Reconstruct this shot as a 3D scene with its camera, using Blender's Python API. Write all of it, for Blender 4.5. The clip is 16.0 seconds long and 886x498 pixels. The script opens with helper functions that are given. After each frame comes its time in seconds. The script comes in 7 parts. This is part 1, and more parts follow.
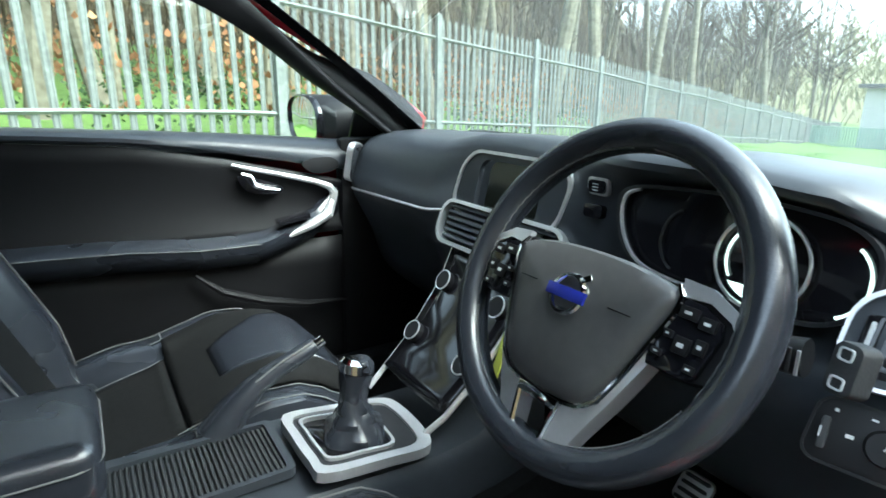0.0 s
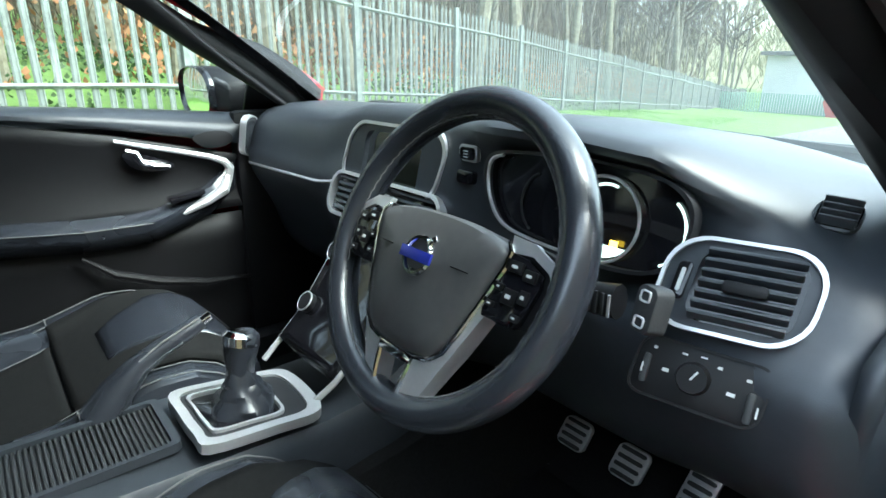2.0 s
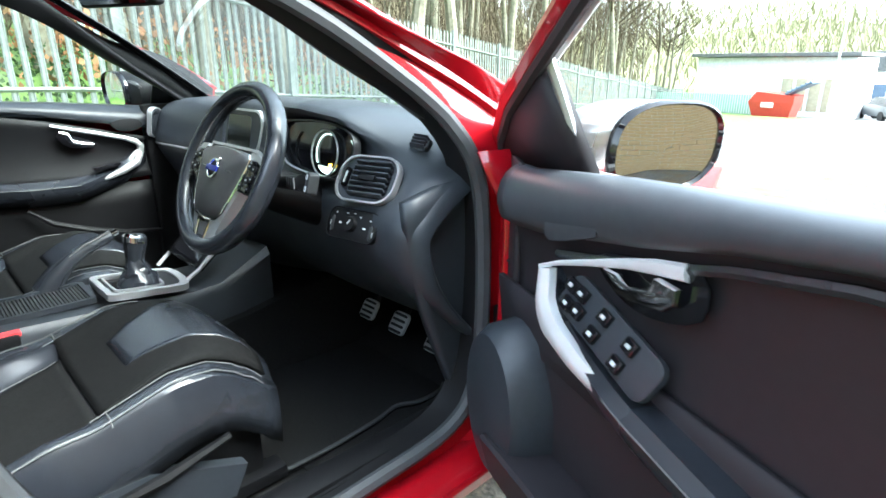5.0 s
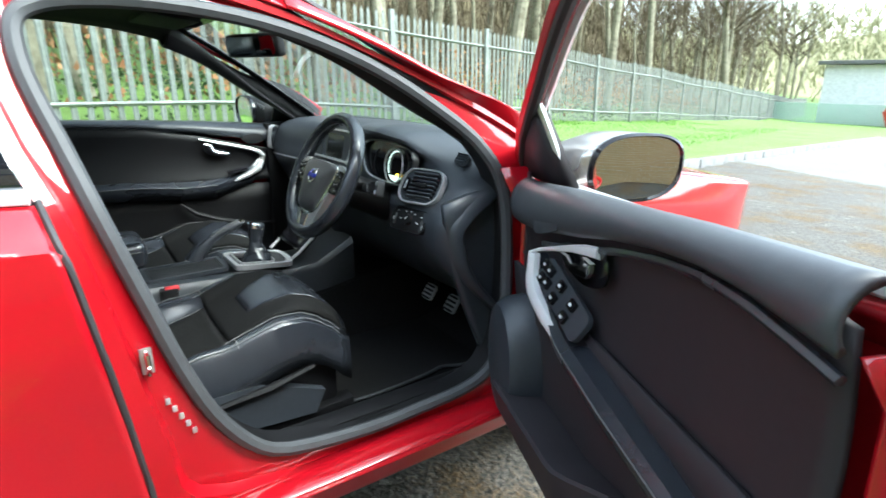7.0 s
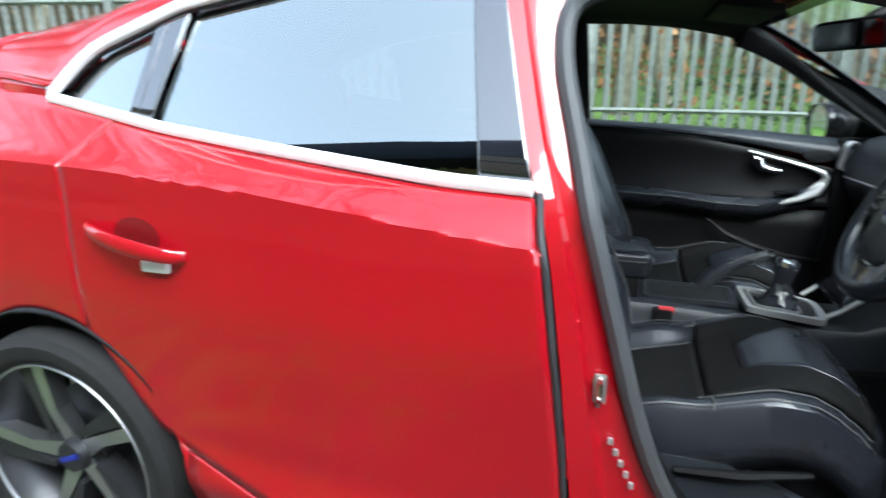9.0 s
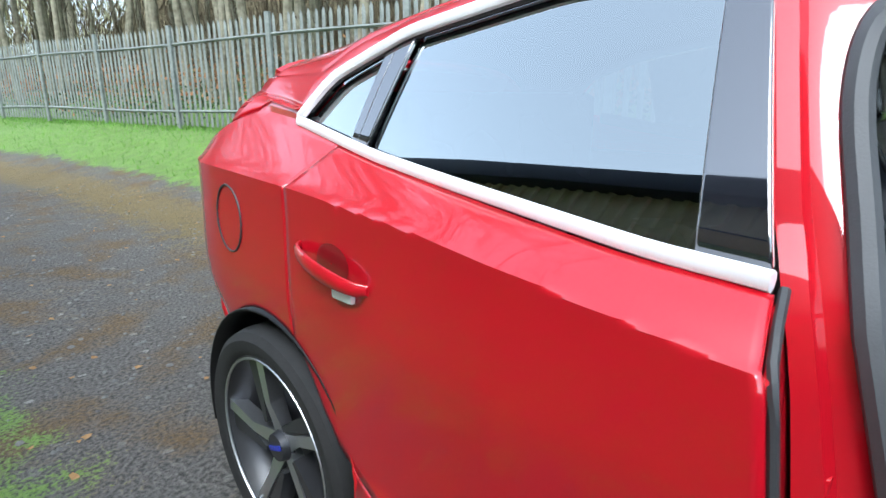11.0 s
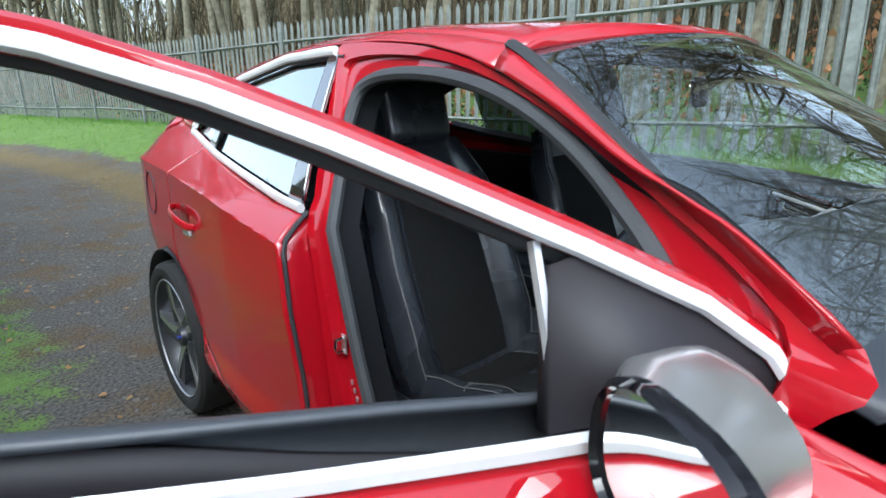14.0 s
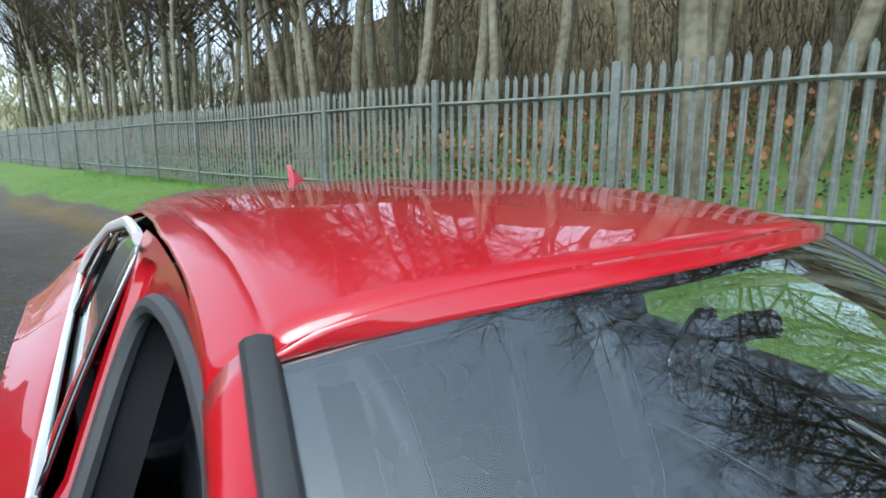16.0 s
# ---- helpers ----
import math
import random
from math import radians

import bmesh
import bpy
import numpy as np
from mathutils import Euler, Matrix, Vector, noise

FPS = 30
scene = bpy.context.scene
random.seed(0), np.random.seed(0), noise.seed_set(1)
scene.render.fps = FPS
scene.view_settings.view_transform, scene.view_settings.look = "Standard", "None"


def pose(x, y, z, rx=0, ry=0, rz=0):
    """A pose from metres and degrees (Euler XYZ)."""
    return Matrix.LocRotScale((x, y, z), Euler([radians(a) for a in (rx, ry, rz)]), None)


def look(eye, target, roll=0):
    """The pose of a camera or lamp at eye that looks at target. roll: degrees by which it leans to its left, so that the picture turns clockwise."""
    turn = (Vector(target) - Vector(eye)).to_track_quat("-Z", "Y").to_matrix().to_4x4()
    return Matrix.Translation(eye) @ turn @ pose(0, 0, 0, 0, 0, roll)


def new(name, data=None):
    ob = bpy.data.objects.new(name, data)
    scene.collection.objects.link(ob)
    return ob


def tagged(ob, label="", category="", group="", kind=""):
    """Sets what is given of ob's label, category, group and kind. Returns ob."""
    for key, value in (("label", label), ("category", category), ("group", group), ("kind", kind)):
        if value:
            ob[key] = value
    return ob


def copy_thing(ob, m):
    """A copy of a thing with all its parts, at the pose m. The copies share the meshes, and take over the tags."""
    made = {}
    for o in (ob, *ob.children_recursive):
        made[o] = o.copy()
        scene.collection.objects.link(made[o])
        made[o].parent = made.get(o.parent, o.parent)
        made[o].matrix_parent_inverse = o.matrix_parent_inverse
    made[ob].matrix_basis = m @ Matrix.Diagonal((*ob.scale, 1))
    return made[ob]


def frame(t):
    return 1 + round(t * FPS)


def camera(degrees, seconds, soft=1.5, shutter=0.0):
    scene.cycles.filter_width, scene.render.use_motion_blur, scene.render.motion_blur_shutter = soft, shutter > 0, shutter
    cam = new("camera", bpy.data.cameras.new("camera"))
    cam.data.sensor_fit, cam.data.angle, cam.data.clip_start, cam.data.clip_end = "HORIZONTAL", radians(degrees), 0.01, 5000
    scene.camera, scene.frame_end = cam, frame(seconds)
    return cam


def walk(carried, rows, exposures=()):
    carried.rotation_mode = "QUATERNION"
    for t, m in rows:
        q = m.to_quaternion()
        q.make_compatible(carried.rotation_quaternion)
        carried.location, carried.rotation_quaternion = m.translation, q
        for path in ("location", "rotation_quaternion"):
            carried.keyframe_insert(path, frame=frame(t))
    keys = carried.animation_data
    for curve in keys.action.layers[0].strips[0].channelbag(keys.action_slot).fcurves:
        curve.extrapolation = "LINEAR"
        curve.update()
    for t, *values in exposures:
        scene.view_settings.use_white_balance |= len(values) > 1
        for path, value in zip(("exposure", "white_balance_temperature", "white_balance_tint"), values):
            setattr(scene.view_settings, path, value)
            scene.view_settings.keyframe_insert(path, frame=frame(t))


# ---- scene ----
cam = camera(75.8, 16.0, shutter=0.4)

PATH = [
    (0, (0.736, -0.027, 1.096), (-0.888, 1.01, 0.56), 0.7),
    (0.5, (0.737, -0.034, 1.096), (-0.799, 1.112, 0.526), 0.7),
    (1, (0.751, -0.017, 1.099), (-0.739, 1.179, 0.507), 0.6),
    (1.5, (0.785, 0.018, 1.101), (-0.682, 1.233, 0.491), 0.4),
    (2, (0.806, 0.025, 1.097), (-0.657, 1.235, 0.47), 0.3),
    (2.5, (0.879, 0.016, 1.109), (-0.585, 1.222, 0.476), 0.3),
    (3, (0.988, -0.014, 1.104), (-0.473, 1.197, 0.473), 0.2),
    (3.5, (1.094, -0.037, 1.11), (-0.344, 1.203, 0.481), 0.1),
    (4, (1.24, -0.039, 1.106), (-0.16, 1.246, 0.481), 0.1),
    (4.5, (1.38, -0.06, 1.104), (0.017, 1.261, 0.475), -0.1),
    (4.7, (1.434, -0.077, 1.103), (0.07, 1.247, 0.481), 0.0),
    (7, (1.888, -0.228, 1.178), (0.305, 0.842, 0.587), -0.3),
    (7.5, (1.871, -0.198, 1.169), (0.067, 0.452, 0.6), -0.3),
    (8, (1.775, -0.15, 1.144), (-0.126, 0.111, 0.578), -0.1),
    (8.5, (1.711, -0.139, 1.131), (-0.202, -0.339, 0.581), -0.3),
    (9, (1.663, -0.138, 1.147), (-0.166, -0.733, 0.597), -0.1),
    (9.5, (1.643, -0.153, 1.189), (-0.004, -1.144, 0.634), 0.0),
    (9.7, (1.631, -0.172, 1.186), (0.036, -1.249, 0.641), 0.3),
    (11.8, (1.395, 0.033, 1.188), (0.082, -1.375, 0.647), -0.5),
    (12, (1.429, 0.101, 1.195), (0.128, -1.317, 0.648), -0.4),
    (12.5, (1.508, 0.35, 1.218), (0.223, -1.085, 0.682), -0.4),
    (13, (1.552, 0.572, 1.234), (0.268, -0.866, 0.702), -0.3),
    (13.5, (1.518, 0.791, 1.241), (0.232, -0.644, 0.706), -0.4),
    (14, (1.457, 0.995, 1.272), (0.18, -0.448, 0.735), -0.6),
    (14.5, (1.345, 0.978, 1.341), (0.079, -0.473, 0.803), -0.7),
    (15, (1.145, 0.862, 1.488), (-0.12, -0.609, 1.002), 0.0),
    (15.2, (1.066, 0.85, 1.535), (-0.184, -0.643, 1.081), 0.1),
    (15.5, (0.913, 0.791, 1.535), (-0.316, -0.735, 1.133), 0.1),
    (16, (0.743, 0.738, 1.538), (-0.395, -0.867, 1.179), -0.0),
]
walk(cam, [(t, look(e, g, r)) for t, e, g, r in PATH], [(0, 3.4, 5900, -4), (2.5, 3.5, 5900, -4), (4.5, 3.75, 5900, -2), (7.0, 3.1, 6000, -2), (9.5, 2.3, 5750, 2), (12.0, 2.15, 5750, 4), (13.5, 2.0, 5750, 4), (15.0, 1.4, 5750, 2), (16.0, 1.45, 5750, 2)])

# ---------- world, sun ----------
world = bpy.data.worlds.new("sky_world")
scene.world = world
world.use_nodes = True
wn = world.node_tree
sky = wn.nodes.new("ShaderNodeTexSky")
sky.sky_type = 'NISHITA'
sky.sun_disc = False
sky.sun_elevation = radians(50)
sky.sun_rotation = radians(60)
sky.air_density, sky.dust_density, sky.ozone_density = 1.0, 2.0, 1.0
hsv = wn.nodes.new("ShaderNodeHueSaturation")
hsv.inputs["Saturation"].default_value = 0.45
wn.links.new(sky.outputs[0], hsv.inputs["Color"])
wn.links.new(hsv.outputs[0], wn.nodes["Background"].inputs["Color"])
wn.nodes["Background"].inputs["Strength"].default_value = 0.15
sun = new("sun", bpy.data.lights.new("sun", "SUN"))
sun.data.energy = 0.85
sun.data.angle = radians(40)
sun.data.color = (1.0, 0.97, 0.93)
sun.matrix_world = look((26, 17, 37), (0, 0, 0))

# ---------- materials ----------
def material(name, base, rough=0.5, metal=0.0, var=0.12, scale=30.0, bump=0.0, bump_scale=200.0, coat=0.0, second=None, spec=0.5, stain_scale=3.0, bump_depth=0.002, coat_ior=1.5):
    m = bpy.data.materials.new(name)
    m.use_nodes = True
    t = m.node_tree
    b = t.nodes["Principled BSDF"]
    co = t.nodes.new("ShaderNodeTexCoord")
    n1 = t.nodes.new("ShaderNodeTexNoise"); n1.inputs["Scale"].default_value = scale; n1.inputs["Detail"].default_value = 5
    n2 = t.nodes.new("ShaderNodeTexNoise"); n2.inputs["Scale"].default_value = stain_scale; n2.inputs["Detail"].default_value = 3
    for n in (n1, n2):
        t.links.new(co.outputs["Object"], n.inputs["Vector"])
    mixn = t.nodes.new("ShaderNodeMath"); mixn.operation = 'ADD'
    t.links.new(n1.outputs["Fac"], mixn.inputs[0]); t.links.new(n2.outputs["Fac"], mixn.inputs[1])
    ramp = t.nodes.new("ShaderNodeMapRange"); ramp.inputs["From Min"].default_value = 0.65; ramp.inputs["From Max"].default_value = 1.35
    t.links.new(mixn.outputs[0], ramp.inputs["Value"])
    col = t.nodes.new("ShaderNodeMix"); col.data_type = 'RGBA'
    s = second or [c * (1 + var) for c in base]
    f = base if second else [c * (1 - var) for c in base]
    col.inputs["A"].default_value = (*f, 1); col.inputs["B"].default_value = (*s, 1)
    t.links.new(ramp.outputs[0], col.inputs["Factor"])
    t.links.new(col.outputs["Result"], b.inputs["Base Color"])
    b.inputs["Metallic"].default_value = metal
    b.inputs["Specular IOR Level"].default_value = spec
    rr = t.nodes.new("ShaderNodeMapRange"); rr.inputs["To Min"].default_value = max(0.02, rough * 0.88); rr.inputs["To Max"].default_value = min(1, rough * 1.12)
    t.links.new(n2.outputs["Fac"], rr.inputs["Value"]); t.links.new(rr.outputs[0], b.inputs["Roughness"])
    if coat:
        b.inputs["Coat Weight"].default_value = coat; b.inputs["Coat Roughness"].default_value = 0.02; b.inputs["Coat IOR"].default_value = coat_ior
    if bump:
        n3 = t.nodes.new("ShaderNodeTexNoise"); n3.inputs["Scale"].default_value = bump_scale; n3.inputs["Detail"].default_value = 2
        t.links.new(co.outputs["Object"], n3.inputs["Vector"])
        bp = t.nodes.new("ShaderNodeBump"); bp.inputs["Strength"].default_value = bump; bp.inputs["Distance"].default_value = bump_depth
        t.links.new(n3.outputs["Fac"], bp.inputs["Height"]); t.links.new(bp.outputs[0], b.inputs["Normal"])
    return m

def glass_mat(name, tint, low, power=2.3, haze=0.0):
    """Tinted pane: low is its mirror share seen straight on, the last argument a pale layer imitating glare."""
    m = bpy.data.materials.new(name); m.use_nodes = True
    t = m.node_tree; t.nodes.remove(t.nodes["Principled BSDF"])
    tr = t.nodes.new("ShaderNodeBsdfTransparent"); tr.inputs["Color"].default_value = (*tint, 1)
    gl = t.nodes.new("ShaderNodeBsdfGlossy"); gl.inputs["Roughness"].default_value = 0.01; gl.inputs["Color"].default_value = (0.90, 0.97, 0.97, 1)
    lw = t.nodes.new("ShaderNodeLayerWeight"); lw.inputs["Blend"].default_value = 0.5
    pw = t.nodes.new("ShaderNodeMath"); pw.operation = 'POWER'; pw.inputs[1].default_value = power
    fr = t.nodes.new("ShaderNodeMapRange"); fr.inputs["To Min"].default_value = low; fr.inputs["To Max"].default_value = 0.95
    t.links.new(lw.outputs["Facing"], pw.inputs[0]); t.links.new(pw.outputs[0], fr.inputs["Value"])
    mx = t.nodes.new("ShaderNodeMixShader")
    t.links.new(fr.outputs[0], mx.inputs[0]); t.links.new(tr.outputs[0], mx.inputs[1]); t.links.new(gl.outputs[0], mx.inputs[2])
    out = mx.outputs[0]
    if haze:
        # pale translucent share stands in for veiling glare, uneven by noise
        du = t.nodes.new("ShaderNodeBsdfTranslucent"); du.inputs["Color"].default_value = (0.85, 0.87, 0.84, 1)
        co = t.nodes.new("ShaderNodeTexCoord")
        no = t.nodes.new("ShaderNodeTexNoise"); no.inputs["Scale"].default_value = 3.5; no.inputs["Detail"].default_value = 4
        t.links.new(co.outputs["Object"], no.inputs["Vector"])
        fm = t.nodes.new("ShaderNodeMapRange"); fm.inputs["To Min"].default_value = haze * .6; fm.inputs["To Max"].default_value = haze * 1.4
        t.links.new(no.outputs["Fac"], fm.inputs["Value"])
        m2 = t.nodes.new("ShaderNodeMixShader")
        t.links.new(fm.outputs[0], m2.inputs[0]); t.links.new(out, m2.inputs[1]); t.links.new(du.outputs[0], m2.inputs[2])
        out = m2.outputs[0]
    t.links.new(out, t.nodes["Material Output"].inputs["Surface"])
    return m

def glow_mat(name, col, strength):
    m = bpy.data.materials.new(name); m.use_nodes = True
    b = m.node_tree.nodes["Principled BSDF"]
    b.inputs["Base Color"].default_value = (*[c * 0.5 for c in col], 1)
    b.inputs["Emission Color"].default_value = (*col, 1); b.inputs["Emission Strength"].default_value = strength
    return m

RED = material("red_paint", (0.40, 0.003, 0.011), 0.38, var=0.05, scale=900, coat=1.0, stain_scale=1.5, spec=0.12, coat_ior=1.68)
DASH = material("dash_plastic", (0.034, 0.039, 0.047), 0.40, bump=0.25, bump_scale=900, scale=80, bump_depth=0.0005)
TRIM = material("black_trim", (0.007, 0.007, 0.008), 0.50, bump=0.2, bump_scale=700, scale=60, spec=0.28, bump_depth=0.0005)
# dash-like plastic with the sky's sheen put into a lighter grey
BELT = material("door_top_sky_sheen", (0.060, 0.066, 0.075), 0.40, bump=0.25, bump_scale=900, scale=60, bump_depth=0.0005)
# black trim of the open door, lifted in colour to imitate glare on it
GLARETRIM = material("black_trim_glare_lifted", (0.022, 0.019, 0.023), 0.60, bump=0.2, bump_scale=700, scale=60, bump_depth=0.0005)
COVER = material("airbag_cover_grey", (0.076, 0.075, 0.076), 0.38, bump=0.2, bump_scale=900, scale=80, bump_depth=0.0004)
GLOSS = material("gloss_black", (0.008, 0.008, 0.010), 0.06, scale=20)
PILLARGLOSS = material("gloss_pillar", (0.012, 0.013, 0.017), 0.04, scale=20, spec=1.0, coat=1.0, coat_ior=1.9)
LEATHER = material("black_leather", (0.022, 0.025, 0.032), 0.27, bump=0.35, bump_scale=420, scale=25, bump_depth=0.0005, spec=0.8)
SUEDE = material("charcoal_fabric", (0.013, 0.013, 0.013), 0.95, bump=0.5, bump_scale=900, scale=120, spec=0.1, var=0.3)
CARPET = material("carpet", (0.012, 0.012, 0.012), 0.98, bump=0.6, bump_scale=800, scale=150, spec=0.1, var=0.35)
CHROME = material("chrome", (0.80, 0.80, 0.80), 0.08, metal=1.0, var=0.03)
SATIN = material("satin_aluminium", (0.70, 0.70, 0.71), 0.36, metal=0.7, var=0.05, scale=200)
BRIGHT = material("bright_window_trim", (0.93, 0.94, 0.95), 0.36, metal=0.35, var=0.03)
SILVER = material("silver_paint", (0.55, 0.54, 0.52), 0.28, metal=0.75, var=0.04, scale=900, coat=0.6)
RUBBER = material("rubber", (0.030, 0.032, 0.034), 0.62, bump=0.2, bump_scale=300)
SEAL = material("door_seal", (0.055, 0.058, 0.062), 0.60, bump=0.2, bump_scale=300)
TYRE = material("tyre_rubber", (0.012, 0.012, 0.012), 0.8, bump=0.3, bump_scale=150, var=0.25)
ALLOY = material("alloy_machined", (0.62, 0.63, 0.66), 0.38, metal=1.0, var=0.06, scale=150)
ALLOYDARK = material("alloy_grey", (0.045, 0.046, 0.05), 0.35, metal=0.5)
STITCH = material("grey_thread", (0.13, 0.13, 0.127), 0.8)
LINING = material("roof_lining", (0.020, 0.020, 0.021), 0.95, bump=0.4, bump_scale=700, spec=0.1)
GREYTRIM = material("grey_pillar_trim", (0.10, 0.10, 0.095), 0.85, bump=0.3, bump_scale=700)
SCREEN = material("dark_screen", (0.012, 0.014, 0.010), 0.12)
LABEL = material("pale_print", (0.60, 0.62, 0.62), 0.6)
BLUE = material("blue_badge", (0.02, 0.03, 0.28), 0.25)
ORANGE = material("orange_lens", (0.85, 0.22, 0.02), 0.2)
REDPLASTIC = material("red_buckle", (0.70, 0.06, 0.07), 0.4)
YELLOW = material("yellow_tag", (0.55, 0.60, 0.10), 0.6)
GLASS = glass_mat("clear_glass", (0.88, 0.92, 0.90), .08)
# glare haze over the view is mixed into this pane
SCREENGLASS = glass_mat("windscreen_glass", (0.88, 0.92, 0.90), .17, haze=.013)
TINT = glass_mat("dark_tinted_glass", (0.10, 0.13, 0.13), .24, 1.6)
GAUGE = glow_mat("gauge_light", (0.75, 0.95, 0.85), 0.22)
MIRROR = material("mirror_glass", (0.88, 0.90, 0.88), 0.015, metal=1.0, var=0.01)
GALV = material("galvanised_steel", (0.088, 0.098, 0.088), 0.62, metal=0.25, var=0.3, scale=14, second=(0.21, 0.23, 0.21), bump=0.3, bump_scale=60, stain_scale=2.0)
BARK = material("bark", (0.085, 0.077, 0.052), 0.95, scale=9, second=(0.24, 0.225, 0.165), bump=0.9, bump_scale=40, spec=0.15, stain_scale=1.2)
TWIG = material("twigs", (0.07, 0.055, 0.035), 0.95, scale=5, var=0.3, spec=0.1)
IVY = material("ivy_leaves", (0.018, 0.045, 0.014), 0.6, scale=6, second=(0.06, 0.095, 0.03), spec=0.3)
FERN = material("dead_bracken", (0.20, 0.085, 0.04), 0.9, scale=6, second=(0.30, 0.18, 0.09), spec=0.1)
GRASSB = material("grass_blades", (0.06, 0.16, 0.02), 0.7, scale=3, second=(0.13, 0.26, 0.035), spec=0.2)
STONE = material("grey_stone", (0.07, 0.07, 0.068), 0.9, scale=12, second=(0.19, 0.185, 0.175), bump=0.6, bump_scale=60)
KERB = material("kerb_concrete", (0.10, 0.10, 0.10), 0.9, scale=12, second=(0.18, 0.18, 0.175), bump=0.6, bump_scale=60)
BRICK = material("tan_brick", (0.40, 0.29, 0.15), 0.9, scale=20, second=(0.50, 0.38, 0.21), bump=0.5, bump_scale=60)
MORTAR = material("mortar", (0.55, 0.52, 0.45), 0.95, scale=30, bump=0.4)
CLAD = material("cream_cladding", (0.42, 0.38, 0.27), 0.5, scale=8, var=0.15)
FASCIA = material("dark_fascia", (0.02, 0.03, 0.06), 0.45, scale=8)
WHITE = material("white_render", (0.72, 0.73, 0.72), 0.8, scale=6, bump=0.2)
SKIPRED = material("skip_red", (0.50, 0.05, 0.035), 0.5, scale=10)
SLATEBLUE = material("slate_blue_plastic", (0.10, 0.14, 0.20), 0.5, scale=10)
CARBLUE = material("blue_car_paint", (0.03, 0.07, 0.22), 0.3, coat=1)
CARGREY = material("grey_car_paint", (0.05, 0.06, 0.07), 0.3, coat=1)
LEAFL = material("fallen_leaves", (0.22, 0.11, 0.04), 0.8, scale=20, second=(0.34, 0.20, 0.08))

def ground_mat():
    m = bpy.data.materials.new("ground_grass_gravel_tarmac"); m.use_nodes = True
    t = m.node_tree; b = t.nodes["Principled BSDF"]
    co = t.nodes.new("ShaderNodeTexCoord")
    def noise_node(s, d=6):
        n = t.nodes.new("ShaderNodeTexNoise"); n.inputs["Scale"].default_value = s; n.inputs["Detail"].default_value = d
        t.links.new(co.outputs["Object"], n.inputs["Vector"]); return n.outputs["Fac"]
    def mixc(f, a, c):
        n = t.nodes.new("ShaderNodeMix"); n.data_type = 'RGBA'
        t.links.new(f, n.inputs["Factor"])
        for k, v in (("A", a), ("B", c)):
            if isinstance(v, tuple): n.inputs[k].default_value = (*v, 1)
            else: t.links.new(v, n.inputs[k])
        return n.outputs["Result"]
    def ramp(f, lo, hi):
        n = t.nodes.new("ShaderNodeMapRange"); n.inputs["From Min"].default_value = lo; n.inputs["From Max"].default_value = hi
        t.links.new(f, n.inputs["Value"]); return n.outputs[0]
    def attr(name):
        a = t.nodes.new("ShaderNodeAttribute"); a.attribute_name = name; return a.outputs["Fac"]
    def add(a, c, op='ADD'):
        n = t.nodes.new("ShaderNodeMath"); n.operation = op
        for i, v in enumerate((a, c)):
            if isinstance(v, (int, float)): n.inputs[i].default_value = v
            else: t.links.new(v, n.inputs[i])
        return n.outputs[0]
    big, mid, fine = noise_node(0.8), noise_node(6), noise_node(60)
    vor = t.nodes.new("ShaderNodeTexVoronoi"); vor.inputs["Scale"].default_value = 38
    t.links.new(co.outputs["Object"], vor.inputs["Vector"])
    gravel = mixc(ramp(fine, .35, .65), (0.035, 0.033, 0.030), (0.13, 0.122, 0.108))
    stones = mixc(ramp(vor.outputs["Color"], .86, 1.0), gravel, (0.30, 0.29, 0.27))
    gravel = mixc(ramp(mid, .45, .62), stones, gravel)
    litter = mixc(ramp(fine, .3, .7), (0.05, 0.034, 0.018), (0.14, 0.095, 0.045))
    gravel = mixc(ramp(add(noise_node(2.6, 8), add(fine, .35, 'MULTIPLY')), .66, .84), gravel, litter)
    earth = mixc(ramp(fine, .35, .65), (0.075, 0.055, 0.025), (0.17, 0.13, 0.055))
    grass = mixc(ramp(mid, .35, .65), (0.050, 0.115, 0.020), (0.10, 0.21, 0.035))
    grass = mixc(ramp(fine, .3, .75), grass, (0.14, 0.19, 0.05))
    tar = mixc(ramp(fine, .35, .65), (0.11, 0.11, 0.11), (0.19, 0.19, 0.18))
    gm = add(attr("grass"), add(add(mid, fine), 1.0, 'SUBTRACT'))
    moss = ramp(add(attr("moss"), add(add(mid, fine), 1.0, 'SUBTRACT')), .45, .75)
    tm = ramp(add(attr("tarmac"), add(mid, .5, 'SUBTRACT')), .4, .6)
    c = mixc(tm, gravel, tar)
    c = mixc(moss, c, earth)
    c = mixc(ramp(gm, .42, .58), c, grass)
    t.links.new(c, b.inputs["Base Color"])
    r = t.nodes.new("ShaderNodeMapRange"); r.inputs["To Min"].default_value = 0.55; r.inputs["To Max"].default_value = 0.95
    t.links.new(big, r.inputs["Value"]); t.links.new(r.outputs[0], b.inputs["Roughness"])
    b.inputs["Specular IOR Level"].default_value = 0.3
    bp = t.nodes.new("ShaderNodeBump"); bp.inputs["Strength"].default_value = 0.8; bp.inputs["Distance"].default_value = 0.02
    hh = add(fine, add(vor.outputs["Distance"], .5, 'MULTIPLY'))
    t.links.new(hh, bp.inputs["Height"]); t.links.new(bp.outputs[0], b.inputs["Normal"])
    return m
GROUND = ground_mat()

# ---------- building tools ----------
def link_mesh(name, bm, mat, smooth=True):
    me = bpy.data.meshes.new(name)
    bm.normal_update()
    bm.to_mesh(me); bm.free()
    me.materials.append(mat)
    if smooth:
        for p in me.polygons: p.use_smooth = True
        me.set_sharp_from_angle(angle=radians(38))
    return new(name, me)

